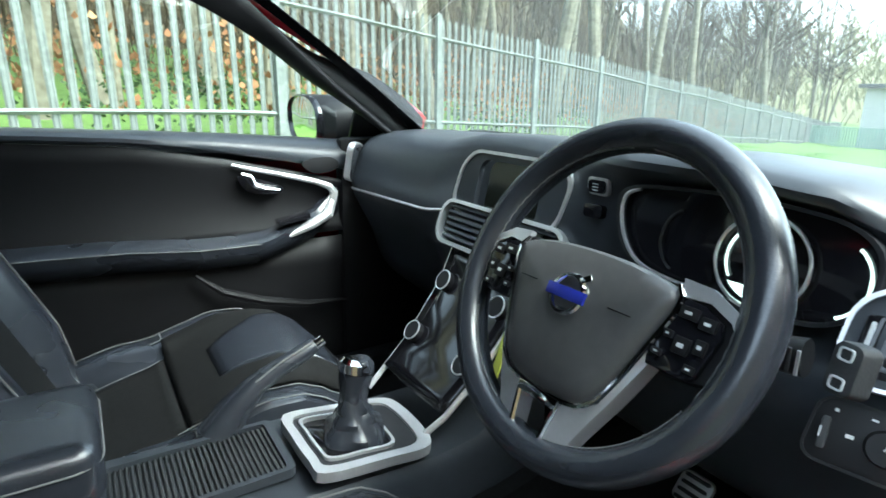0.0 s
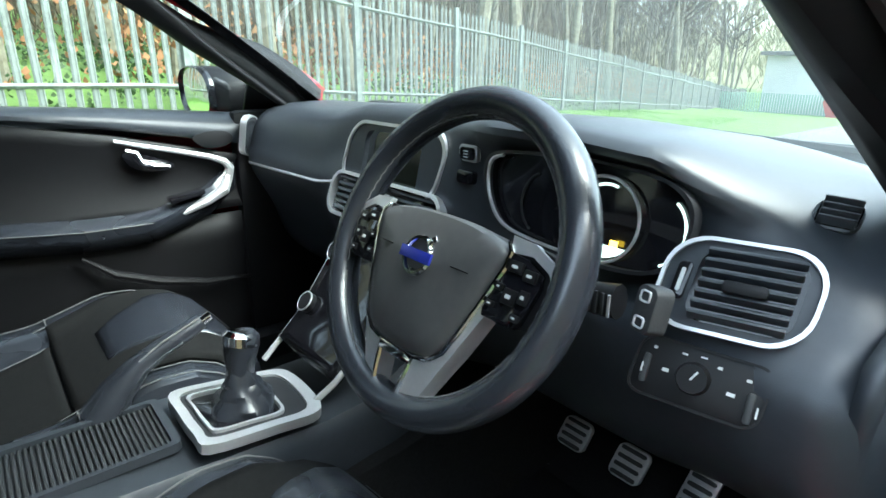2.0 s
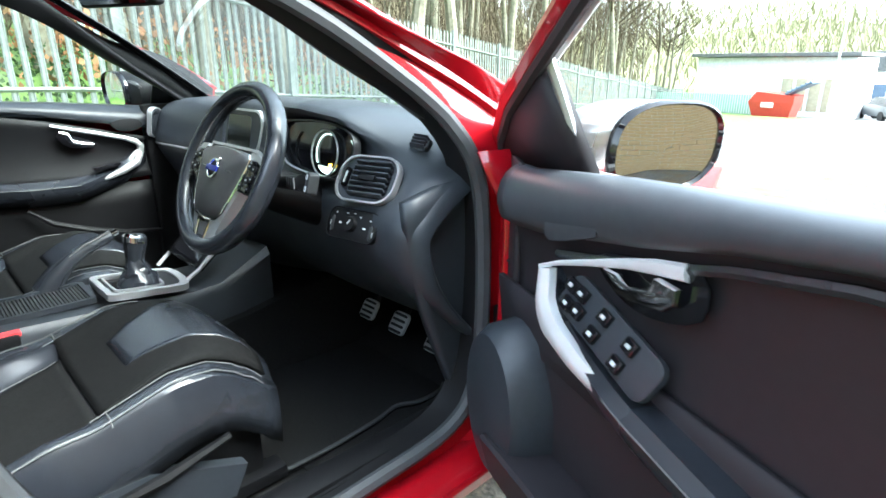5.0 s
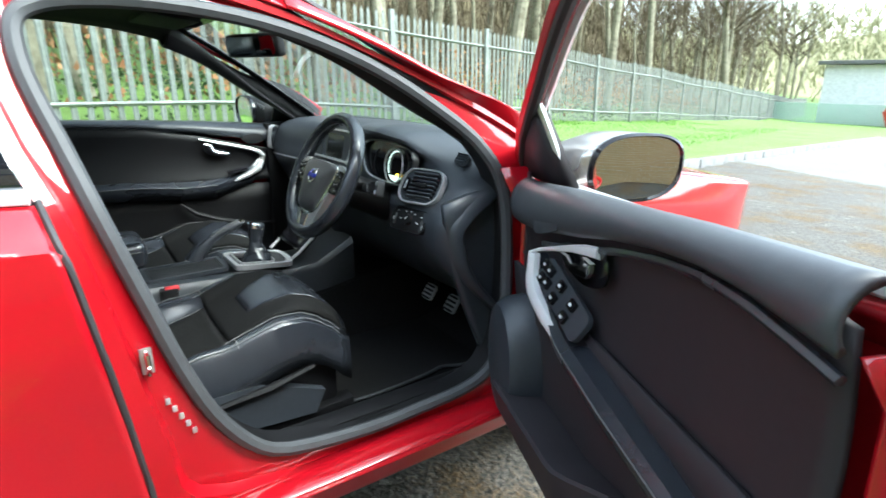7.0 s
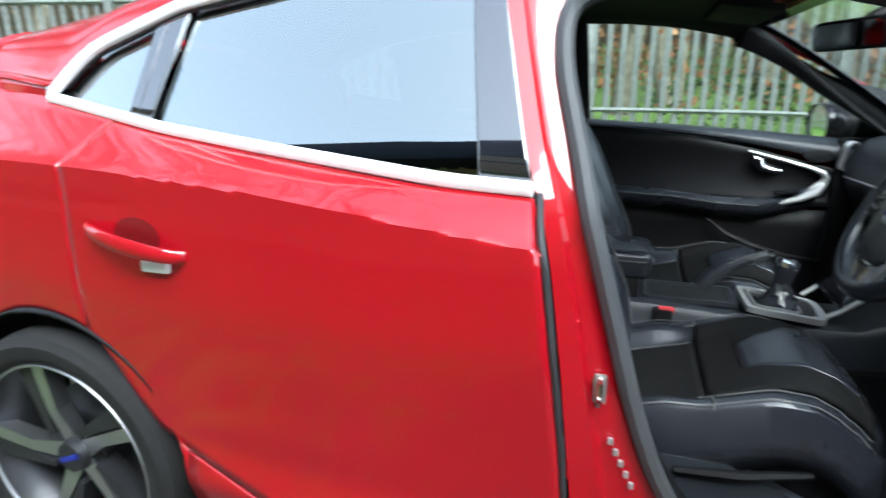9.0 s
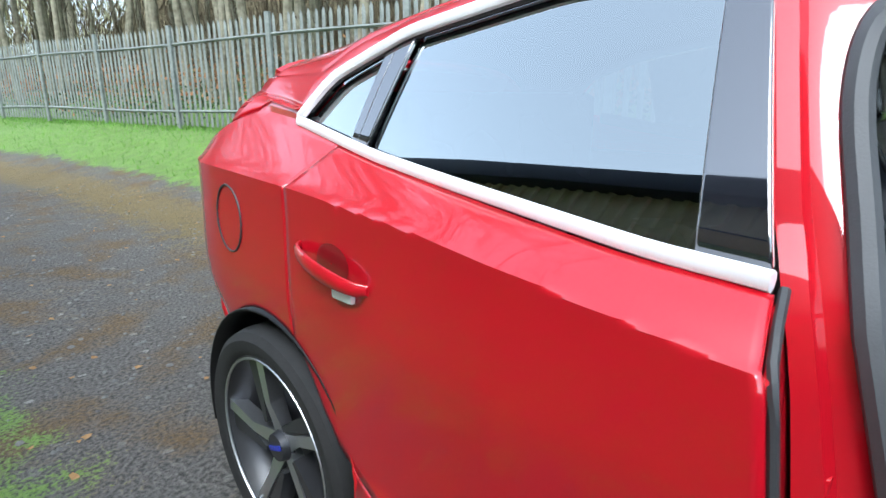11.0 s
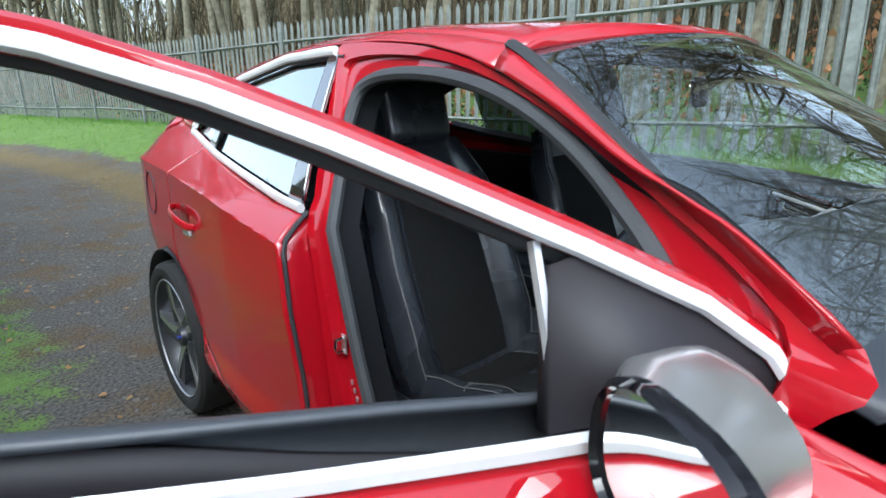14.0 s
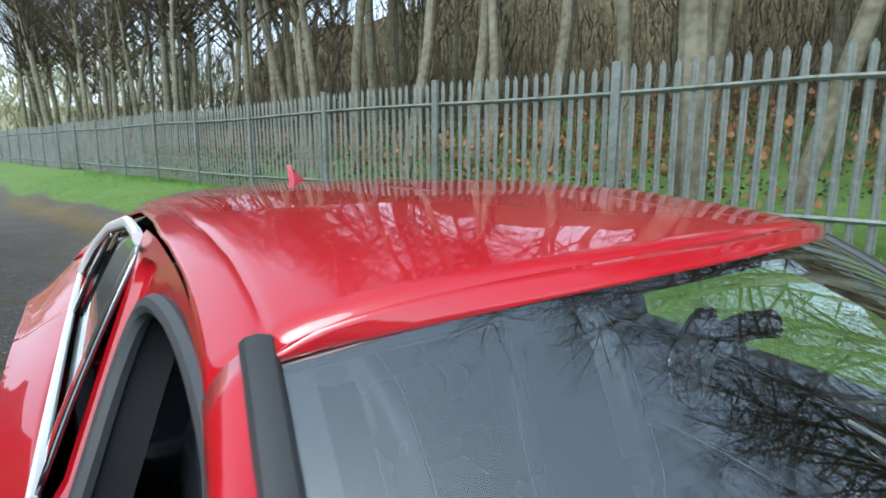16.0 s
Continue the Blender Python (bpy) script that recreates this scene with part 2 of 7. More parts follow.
def part(name, bm, mat, parent, label="", smooth=True):
    ob = link_mesh(name, bm, mat, smooth)
    ob.parent = parent
    if label: tagged(ob, label)
    return ob

def empty(name, loc=(0, 0, 0), parent=None):
    e = new(name); e.location = loc; e.parent = parent
    e.empty_display_size = 0.1
    return e

def box(bm, c, s, bevel=0.0, m=None, seg=2):
    r = bmesh.ops.create_cube(bm, size=1.0)
    vs = r["verts"]
    bmesh.ops.scale(bm, vec=s, verts=vs)
    if bevel:
        es = list({e for v in vs for e in v.link_edges})
        r2 = bmesh.ops.bevel(bm, geom=es, offset=bevel, segments=seg, profile=0.6, affect='EDGES')
        vs = list({v for f in r2["faces"] for v in f.verts} | {v for v in vs if v.is_valid})
    if m is not None: bmesh.ops.transform(bm, matrix=m, verts=vs)
    bmesh.ops.translate(bm, vec=c, verts=vs)
    return vs

def rings(bm, loops, closed=True, cap=True):
    """Skin a run of equal-length point loops."""
    vv = [[bm.verts.new(p) for p in l] for l in loops]
    n = len(loops[0])
    for a, b in zip(vv, vv[1:]):
        for i in range(n if closed else n - 1):
            j = (i + 1) % n
            bm.faces.new((a[i], a[j], b[j], b[i]))
    if cap and closed:
        bm.faces.new(list(reversed(vv[0]))); bm.faces.new(vv[-1])
    return vv

def tube(bm, pts, r, n=8, closed=False, flat=1.0, up=(0, 0, 1)):
    """A round or oval rod along points."""
    pts = [Vector(p) for p in pts]
    loops = []
    m = len(pts)
    for i, p in enumerate(pts):
        a = pts[(i - 1) % m] if closed or i else p
        b = pts[(i + 1) % m] if closed or i < m - 1 else p
        d = (b - a).normalized()
        s = d.cross(Vector(up))
        if s.length < 1e-3: s = d.cross(Vector((1, 0, 0)))
        s.normalize(); u = s.cross(d).normalized()
        rr = r[i] if isinstance(r, (list, tuple)) else r
        loops.append([p + s * rr * math.cos(2 * math.pi * k / n) + u * rr * flat * math.sin(2 * math.pi * k / n) for k in range(n)])
    if closed: loops.append(loops[0])
    if closed:
        vv = [[bm.verts.new(p) for p in l] for l in loops[:-1]]; vv.append(vv[0])
        for a, b in zip(vv, vv[1:]):
            for i in range(n):
                j = (i + 1) % n; bm.faces.new((a[i], a[j], b[j], b[i]))
    else:
        rings(bm, loops)
    bmesh.ops.recalc_face_normals(bm, faces=bm.faces)

def strip(fn, us, vs):
    """A sheet of points fn(u, v)."""
    bm = bmesh.new()
    g = [[bm.verts.new(fn(u, v)) for v in vs] for u in us]
    for a, b in zip(g, g[1:]):
        for i in range(len(vs) - 1):
            q = (a[i], a[i + 1], b[i + 1], b[i])
            bm.faces.new(q)
    bmesh.ops.remove_doubles(bm, verts=bm.verts, dist=1e-5)
    return bm

def solid(ob, t, off=-1.0):
    md = ob.modifiers.new("thickness", 'SOLIDIFY'); md.thickness = t; md.offset = off
    return ob

def prism(bm, outline, thick, bevel=0.0, m=None):
    """A flat outline (x, y) given thickness along z."""
    a = [bm.verts.new((x, y, 0)) for x, y in outline]
    f = bm.faces.new(a)
    r = bmesh.ops.extrude_face_region(bm, geom=[f])
    top = [v for v in r["geom"] if isinstance(v, bmesh.types.BMVert)]
    bmesh.ops.translate(bm, vec=(0, 0, thick), verts=top)
    vs = a + top
    fs = list({f for v in vs for f in v.link_faces})
    bmesh.ops.recalc_face_normals(bm, faces=fs)
    if bevel:
        es = [e for e in {e for v in top for e in v.link_edges} if all(v in top for v in e.verts)]
        r2 = bmesh.ops.bevel(bm, geom=es, offset=bevel, segments=2, profile=0.6, affect='EDGES')
        vs = list({v for v in vs if v.is_valid} | {v for f in r2["faces"] for v in f.verts})
    if m is not None: bmesh.ops.transform(bm, matrix=m, verts=vs)
    return vs

def rounded(w, h, r, n=5, skew=0.0):
    """A rounded rectangle's outline."""
    out = []
    for cx, cy, a0 in ((w/2 - r, h/2 - r, 0), (-w/2 + r, h/2 - r, 90), (-w/2 + r, -h/2 + r, 180), (w/2 - r, -h/2 + r, 270)):
        for k in range(n + 1):
            a = radians(a0 + 90 * k / n)
            y = cy + r * math.sin(a)
            out.append((cx + r * math.cos(a) + skew * y, y))
    return out

def frame_at(origin, xdir, ydir):
    """A matrix whose local x and y run along the given ways."""
    x = Vector(xdir).normalized(); z = x.cross(Vector(ydir)).normalized(); y = z.cross(x)
    return Matrix(((x.x, y.x, z.x, origin[0]), (x.y, y.y, z.y, origin[1]), (x.z, y.z, z.z, origin[2]), (0, 0, 0, 1)))

def ring_band(bm, outer, inner, thick, m=None):
    """A flat frame between two outlines of equal count."""
    n = len(outer)
    vs = []
    lay = []
    for z in (0, thick):
        lay.append(([bm.verts.new((x, y, z)) for x, y in outer], [bm.verts.new((x, y, z)) for x, y in inner]))
    (o0, i0), (o1, i1) = lay
    for k in range(n):
        j = (k + 1) % n
        bm.faces.new((o1[k], o1[j], i1[j], i1[k])); bm.faces.new((o0[j], o0[k], i0[k], i0[j]))
        bm.faces.new((o0[k], o0[j], o1[j], o1[k])); bm.faces.new((i0[j], i0[k], i1[k], i1[j]))
    vs = o0 + o1 + i0 + i1
    if m is not None: bmesh.ops.transform(bm, matrix=m, verts=vs)
    return vs

def lin(a, b, n): return [a + (b - a) * i / (n - 1) for i in range(n)]
def ip(x, xs, ys): return float(np.interp(x, xs, ys))

# ---------- ground ----------
FENCE_P = Vector((-4.75, -1.5))            # a point of the fence line
def fence_dir(s):
    a = radians(10.0 if s < 0 else 18.0)
    return Vector((-math.sin(a), math.cos(a)))
def fence_at(s):
    return FENCE_P + fence_dir(s) * s
def fence_gap(x, y):
    """How far (x, y) lies on the car's side of the fence."""
    v = Vector((x, y)) - FENCE_P
    d = fence_dir(v.y)
    return v.x * d.y - v.y * d.x
def smooth01(v):
    v = min(1, max(0, v)); return v * v * (3 - 2 * v)
BASE_Z = 0.58
def base_z(s): return ip(s, (-40, 0, 4, 14, 52, 75), (.55, .58, .48, -.15, -2.7, -3.4))
def kerb_x(y): return -3.04 - (y - 7.5) * .178
def ground_z(x, y):
    g = fence_gap(x, y)
    s = (Vector((x, y)) - FENCE_P).y * 1.03
    b0 = base_z(s)
    flat = -.055 * max(0, min(y, 72) - 4)
    z = flat + (b0 - flat) * (1 - smooth01((g - 0.2) / 3.0))
    if g < 0: z = b0 + min(6.0, 0.12 * -g)
    r = math.hypot(x, y)
    z += 0.03 * (noise.noise((x * 0.5, y * 0.5, 0))) * smooth01((r - 2.5) / 3)
    if 7 < y < 24 and x < kerb_x(y) - .06 and g > 0: z = max(z, flat + 0.11)
    return z

def build_ground():
    def axis(near, far, fine, n):
        a = [i * fine for i in range(int(-near / fine), int(near / fine) + 1)]
        g = [near * (far / near) ** (k / n) for k in range(1, n + 1)]
        return [-v for v in reversed(g)] + a + g
    xs, ys = axis(7, 900, 0.16, 22), axis(18, 900, 0.22, 18)
    verts = [(x, y, ground_z(x, y)) for y in ys for x in xs]
    w = len(xs)
    faces = [(j * w + i, j * w + i + 1, (j + 1) * w + i + 1, (j + 1) * w + i) for j in range(len(ys) - 1) for i in range(w - 1)]
    me = bpy.data.meshes.new("ground"); me.from_pydata(verts, [], faces)
    me.materials.append(GROUND)
    for p in me.polygons: p.use_smooth = True
    ga, mo, ta = [], [], []
    for x, y, z in verts:
        edge = ip(y, (-40, -16.6, -15, -11.2, -7.9, -4, 0, 4, 7, 24, 60), (5.5, .22, -.23, -.93, -1.32, -1.55, -1.75, -2.2, -3.0, -6.0, -12.5))
        left = (edge - x) / 0.5 + 0.5
        right = (x - ip(y, (-40, -8, -3.8, -2, -0.5, 1), (9, 2.0, 1.28, 1.15, 1.65, 9))) / 0.7 + 0.4
        ga.append(max(0, min(1, max(left, min(right, .54)))))
        mo.append(max(0, 0.95 - abs(x - (edge + 0.75)) * 0.95) if y < -2.5 else (0.42 if x > 1.1 and y < 2 else 0.22))
        ta.append(smooth01((y - 7.5 + 0.35 * x) / 1.5))
    for n, d in (("grass", ga), ("moss", mo), ("tarmac", ta)):
        a = me.attributes.new(n, 'FLOAT', 'POINT'); a.data.foreach_set("value", d)
    return tagged(new("ground", me), "wet gravel track with grass verges and a tarmac yard", "ground", kind="structure")
build_ground()

def build_kerb():
    for i in range(16):
        bm = bmesh.new()
        y = 7.3 + i * 0.93
        box(bm, (0, 0, 0), (0.13, 0.915, 0.24), 0.018)
        ob = part("kerb_stone", bm, KERB, kerb)
        ob.location = (kerb_x(y) + 0.006 * math.sin(i * 2.1), y, -.055 * (y - 4) + .01); ob.rotation_euler = (radians(-3.1), 0, radians(10.1))
kerb = tagged(empty("kerb"), "grey concrete kerb between the lawn and the tarmac", "kerb", kind="structure")
build_kerb()

# ---------- fence ----------
def pale_mesh(h):
    bm = bmesh.new()
    w, d = 0.034, 0.012
    prof = [(-w, 0.0), (-w * 0.55, d), (-w * 0.25, d * 0.35), (w * 0.25, d * 0.35), (w * 0.55, d), (w, 0.0)]
    loops = []
    for z, k in ((0, 1), (h - 0.10, 1), (h - 0.055, 0.95), (h, 0.10)):
        loops.append([(x * k, y * 1.0, z) for x, y in prof] + [(x * k, y - 0.004, z) for x, y in reversed(prof)])
    rings(bm, loops)
    bmesh.ops.recalc_face_normals(bm, faces=bm.faces)
    me = bpy.data.meshes.new("pale"); bm.to_mesh(me); bm.free(); me.materials.append(GALV)
    return me
FENCE_H = 1.82
def fence_z(s):
    p = fence_at(s)
    return base_z(s) + 0.02 * math.sin(s * 0.7)
def build_fence():
    top = tagged(empty("palisade_fence", (FENCE_P.x, FENCE_P.y, BASE_Z)), "weathered galvanised steel palisade fence with pointed pales along the wood", "fence")
    org = Vector((FENCE_P.x, FENCE_P.y, BASE_Z))
    pm = pale_mesh(FENCE_H - 0.06)
    rnd = random.Random(4)
    far = bmesh.new()
    n = 0
    s = -46.0
    while s < 62:
        p = fence_at(s); d = fence_dir(s)
        yaw = math.atan2(d.y, d.x) + math.pi
        m = Matrix.Translation((p.x, p.y, fence_z(s) + 0.06 + rnd.uniform(-.01, .01))) @ Matrix.Rotation(yaw, 4, 'Z') @ Matrix.Rotation(rnd.gauss(0, .007), 4, 'Y')
        if -17 < s < 27:
            o = new("pale", pm); o.parent = top; o.matrix_basis = Matrix.Translation(-org) @ m; n += 1
        else:
            k = len(far.verts); far.from_mesh(pm); far.verts.ensure_lookup_table()
            bmesh.ops.transform(far, matrix=Matrix.Translation(-org) @ m, verts=far.verts[k:])
        s += 0.155
    tagged(part("fence_run", far, GALV, top, smooth=False), kind="stuff")
    # posts and rails
    pb = bmesh.new(); box(pb, (0, 0, 0.92), (0.10, 0.055, 1.86), 0.006)
    pme = bpy.data.meshes.new("fence_post"); pb.to_mesh(pme); pb.free(); pme.materials.append(GALV)
    for k in range(-17, 23):
        s = k * 2.75 + 0.9
        p = fence_at(s); d = fence_dir(s)
        o = new("fence_post", pme); o.parent = top
        nrm = Vector((d.y, -d.x))
        o.matrix_basis = Matrix.Translation(-org) @ Matrix.Translation((p.x + nrm.x * .035, p.y + nrm.y * .035, fence_z(s))) @ Matrix.Rotation(math.atan2(d.y, d.x), 4, 'Z')
    for h in (0.33, FENCE_H - 0.30):
        for a, b in ((-46.5, 0), (0, 62.5)):
            bm = bmesh.new()
            pts = []
            for i in range(41):
                s = a + (b - a) * i / 40
                if i == 40 and b == 0: s = -1e-4
                p = fence_at(s); d = fence_dir(s); nrm = Vector((d.y, -d.x))
                pts.append((p.x - FENCE_P.x + nrm.x * 0.02, p.y - FENCE_P.y + nrm.y * 0.02, fence_z(s) - BASE_Z + h))
            tube(bm, pts, 0.025, n=4)
            part("rail", bm, GALV, top, smooth=False)
build_fence()

# ---------- wood behind the fence ----------
def limb(bm, rnd, p, d, length, r, depth, kids):
    pts, rad = [p.copy()], [r]
    n = 5 if depth < 2 else 3
    q, dd = p.copy(), d.copy()
    for i in range(n):
        dd = (dd + Vector((rnd.gauss(0, .10), rnd.gauss(0, .10), rnd.gauss(0.02, .05)))).normalized()
        q = q + dd * (length / n)
        pts.append(q.copy()); rad.append(max(0.003, r * (1 - 0.85 * (i + 1) / n)))
    sides = (9, 5, 3, 3)[min(depth, 3)]
    loops = []
    for i, c in enumerate(pts):
        t = (pts[min(i + 1, n)] - pts[max(i - 1, 0)]).normalized()
        s = t.cross(Vector((0.3, 0.9, 0.1))).normalized(); u = s.cross(t)
        loops.append([c + (s * math.cos(2 * math.pi * k / sides) + u * math.sin(2 * math.pi * k / sides)) * rad[i] for k in range(sides)])
    vv = [[bm.verts.new(v) for v in l] for l in loops]
    for a, b in zip(vv, vv[1:]):
        for k in range(sides):
            bm.faces.new((a[k], a[(k + 1) % sides], b[(k + 1) % sides], b[k]))
    if depth >= 3: return
    for k in range(kids[depth]):
        f = rnd.uniform(0.3 if depth == 0 else 0.2, 1.0)
        i = min(n - 1, int(f * n))
        base = pts[i].lerp(pts[i + 1], f * n - i)
        ang = rnd.uniform(0, 2 * math.pi)
        side = Vector((math.cos(ang), math.sin(ang), rnd.uniform(0.1, 0.8)))
        nd = (dd * 0.5 + side).normalized()
        limb(bm, rnd, base, nd, length * rnd.uniform(.22, .42) * (1.15 - f * .5), max(.004, rad[i] * .42), depth + 1, kids)

def tree_kind(seed, h, r, kids):
    rnd = random.Random(seed)
    root = empty("bare_tree")
    bm = bmesh.new(); limb(bm, rnd, Vector((0, 0, -0.2)), Vector((rnd.gauss(0, .05), rnd.gauss(0, .05), 1)).normalized(), h, r, 0, (0, 0, 0, 0))
    part("trunk", bm, BARK, root)
    rnd = random.Random(seed)
    bm = bmesh.new(); limb(bm, rnd, Vector((0, 0, -0.2)), Vector((rnd.gauss(0, .05), rnd.gauss(0, .05), 1)).normalized(), h, r * .9, 0, kids)
    part("crown", bm, TWIG, root, "fine bare winter branches", smooth=False)
    return root
TREE_LABEL = "tall bare winter tree with a pale lichened trunk in the wood"
kinds = [tree_kind(11, 15, .15, (26, 9, 4)), tree_kind(12, 17, .19, (30, 9, 4)), tree_kind(13, 12, .10, (24, 8, 4)), tree_kind(14, 14, .13, (26, 9, 4)), tree_kind(15, 9, .07, (26, 8, 4))]
def plant_trees():
    rnd = random.Random(21)
    for k in kinds: tagged(k, TREE_LABEL, "tree", "wood behind the fence")
    used = set()
    spots = []
    for i in range(170):
        s = -44 + 110 * (i / 170) + rnd.uniform(-1, 1)
        g = 1.0 + (rnd.random() ** 1.3) * 15
        spots.append((s, g))
    for i, (s, g) in enumerate(spots):
        p = fence_at(s); d = fence_dir(s); nrm = Vector((d.y, -d.x))
        x, y = p.x - nrm.x * g, p.y - nrm.y * g
        k = rnd.randrange(5)
        m = Matrix.Translation((x, y, ground_z(x, y))) @ Matrix.Rotation(rnd.uniform(0, 6.28), 4, 'Z') @ Matrix.Rotation(rnd.gauss(0, .04), 4, 'X')
        if k not in used:
            used.add(k); kinds[k].matrix_basis = m
        else:
            copy_thing(kinds[k], m)
def plant_dense_trees():
    """Low-branched trees just behind the fence, mirrored in roof and windscreen."""
    spread = [tree_kind(41, 15, .13, (56, 12, 4)), tree_kind(42, 12, .11, (50, 12, 4))]
    rnd = random.Random(17)
    for i in range(32):
        s = -44 + 1.8 * i + rnd.uniform(-.5, .5)
        p = fence_at(s); d = fence_dir(s); g = rnd.uniform(1.2, 3.6)
        x, y = p.x - d.y * g, p.y + d.x * g
        m = Matrix.Translation((x, y, ground_z(x, y))) @ Matrix.Rotation(rnd.uniform(0, 6.28), 4, 'Z')
        k = spread[i % 2]
        if i < 2:
            tagged(k, "low-branched bare tree close behind the fence", "tree", "wood behind the fence"); k.matrix_basis = m
        else: copy_thing(k, m)
plant_trees()
plant_dense_trees()

def leafy(name, mat, rnd, spots, size, up, label, cat, per=60, wide=0.5):
    verts, faces = [], []
    for x, y, z, w, h in spots:
        for _ in range(per):
            c = Vector((x + rnd.gauss(0, w), y + rnd.gauss(0, w), z + rnd.random() ** 1.3 * h))
            a = rnd.uniform(0, 6.28); t = rnd.uniform(-.6, .9)
            u = Vector((math.cos(a), math.sin(a), 0)); v = Vector((-math.sin(a) * math.sin(t), math.cos(a) * math.sin(t), math.cos(t)))
            s = size * rnd.uniform(.5, 1.3)
            i = len(verts)
            verts += [c - u * s * wide, c + v * s * up, c + u * s * wide, c - v * s * .35]
            faces.append((i, i + 1, i + 2, i + 3))
    me = bpy.data.meshes.new(name); me.from_pydata(verts, [], faces); me.materials.append(mat)
    return tagged(new(name, me), label, cat, kind="stuff")
def undergrowth():
    rnd = random.Random(5)
    def spots(n, g0, g1, h, w):
        out = []
        for _ in range(n):
            s = rnd.uniform(-46, 60); g = rnd.uniform(g0, g1)
            p = fence_at(s); d = fence_dir(s)
            x, y = p.x - d.y * g, p.y + d.x * g
            out.append((x, y, ground_z(x, y), w, rnd.uniform(.4, 1) * h))
        return out
    leafy("ivy_undergrowth", IVY, rnd, spots(300, .3, 5, 0.6, .35), .07, .6, "dark green ivy and bramble below the trees", "undergrowth", per=70)
    leafy("bracken", FERN, rnd, spots(420, 1.2, 9, 1.5, .5), .10, .8, "rust-brown dead bracken and leaves", "bracken", per=55)
    sp = spots(1100, 4, 24, 9.5, 1.5)
    leafy("far_thicket", TWIG, rnd, sp, .20, 3.6, "dense brown twiggy thicket deep in the wood", "thicket", per=110, wide=.075)
undergrowth()

def grass_blades():
    rnd = random.Random(8)
    verts, faces = [], []
    n = 0
    while n < 26000:
        s = rnd.uniform(-22, 24); g = rnd.uniform(-0.3, 3.6) if rnd.random() < .8 else rnd.uniform(-.3, .5)
        p = fence_at(s); d = fence_dir(s)
        x, y = p.x + d.y * g, p.y - d.x * g
        edge = ip(y, (-40, -16.6, -15, -11.2, -7.9, -4, 0, 4, 7, 24, 60), (5.5, .22, -.23, -.93, -1.32, -1.55, -1.75, -2.2, -3.0, -6.0, -12.5))
        n += 1
        if x > edge - .08: continue
        h = rnd.uniform(.03, .07) * (1.9 if g < .25 else 1)
        a = rnd.uniform(0, 6.28); w = .006
        z = ground_z(x, y) - .004
        i = len(verts)
        verts += [(x - w * math.cos(a), y - w * math.sin(a), z), (x + w * math.cos(a), y + w * math.sin(a), z), (x + rnd.gauss(0, .02), y + rnd.gauss(0, .02), z + h)]
        faces.append((i, i + 1, i + 2))
    for k in range(9000):
        y = -rnd.random() ** .7 * 9 - 1.2; x = ip(y, (-10, -8, -3.8, -2, -0.5), (2.4, 2.1, 1.38, 1.25, 1.75)) + abs(rnd.gauss(0, .7))
        if noise.noise((x * 1.3, y * 1.3, 2)) < -.1: continue
        z = ground_z(x, y) - .004; a = rnd.uniform(0, 6.28); w = .005; h = rnd.uniform(.015, .05)
        i = len(verts)
        verts += [(x - w * math.cos(a), y - w * math.sin(a), z), (x + w * math.cos(a), y + w * math.sin(a), z), (x + rnd.gauss(0, .02), y + rnd.gauss(0, .02), z + h)]
        faces.append((i, i + 1, i + 2))
    me = bpy.data.meshes.new("grass"); me.from_pydata(verts, [], faces); me.materials.append(GRASSB)
    tagged(new("grass", me), "short bright green grass of the verges", "grass", kind="stuff")
grass_blades()

def loose_stones():
    rnd = random.Random(9)
    bm = bmesh.new()
    for k in range(1500):
        y = rnd.uniform(-9, 3); x = rnd.uniform(-1.2, 2.2) + (0.9 if y > -1 else 0)
        if abs(x) < .95 and -2.1 < y < 2.2: continue
        z = ground_z(x, y); s = rnd.uniform(.005, .018)
        r = bmesh.ops.create_icosphere(bm, subdivisions=1, radius=s)
        for v in r["verts"]:
            v.co = Vector((v.co.x * rnd.uniform(.8, 1.3), v.co.y * rnd.uniform(.8, 1.3), v.co.z * .6)) + Vector((x, y, z))
    tagged(link_mesh("loose_stones", bm, STONE, smooth=False), "loose grey stones scattered over the track", "stones", kind="stuff")
    verts, faces = [], []
    for k in range(420):
        y = rnd.uniform(-9, 1); x = rnd.uniform(1.0, 2.3) if rnd.random() < .6 else rnd.uniform(-1.3, 1.0)
        if abs(x) < .95 and y > -2.1: continue
        z = ground_z(x, y) + .004; s = rnd.uniform(.006, .018); a = rnd.uniform(0, 6.28)
        i = len(verts)
        for j in range(5):
            b = a + j * 1.256
            verts.append((x + s * math.cos(b) * (1 if j else 1.6), y + s * math.sin(b) * (1 if j else 1.6), z + rnd.uniform(0, .012)))
        faces.append(tuple(range(i, i + 5)))
    me = bpy.data.meshes.new("fallen_leaves"); me.from_pydata(verts, [], faces); me.materials.append(LEAFL)
    tagged(new("fallen_leaves", me), "brown fallen leaves on the track edge", "leaves", kind="stuff")
loose_stones()

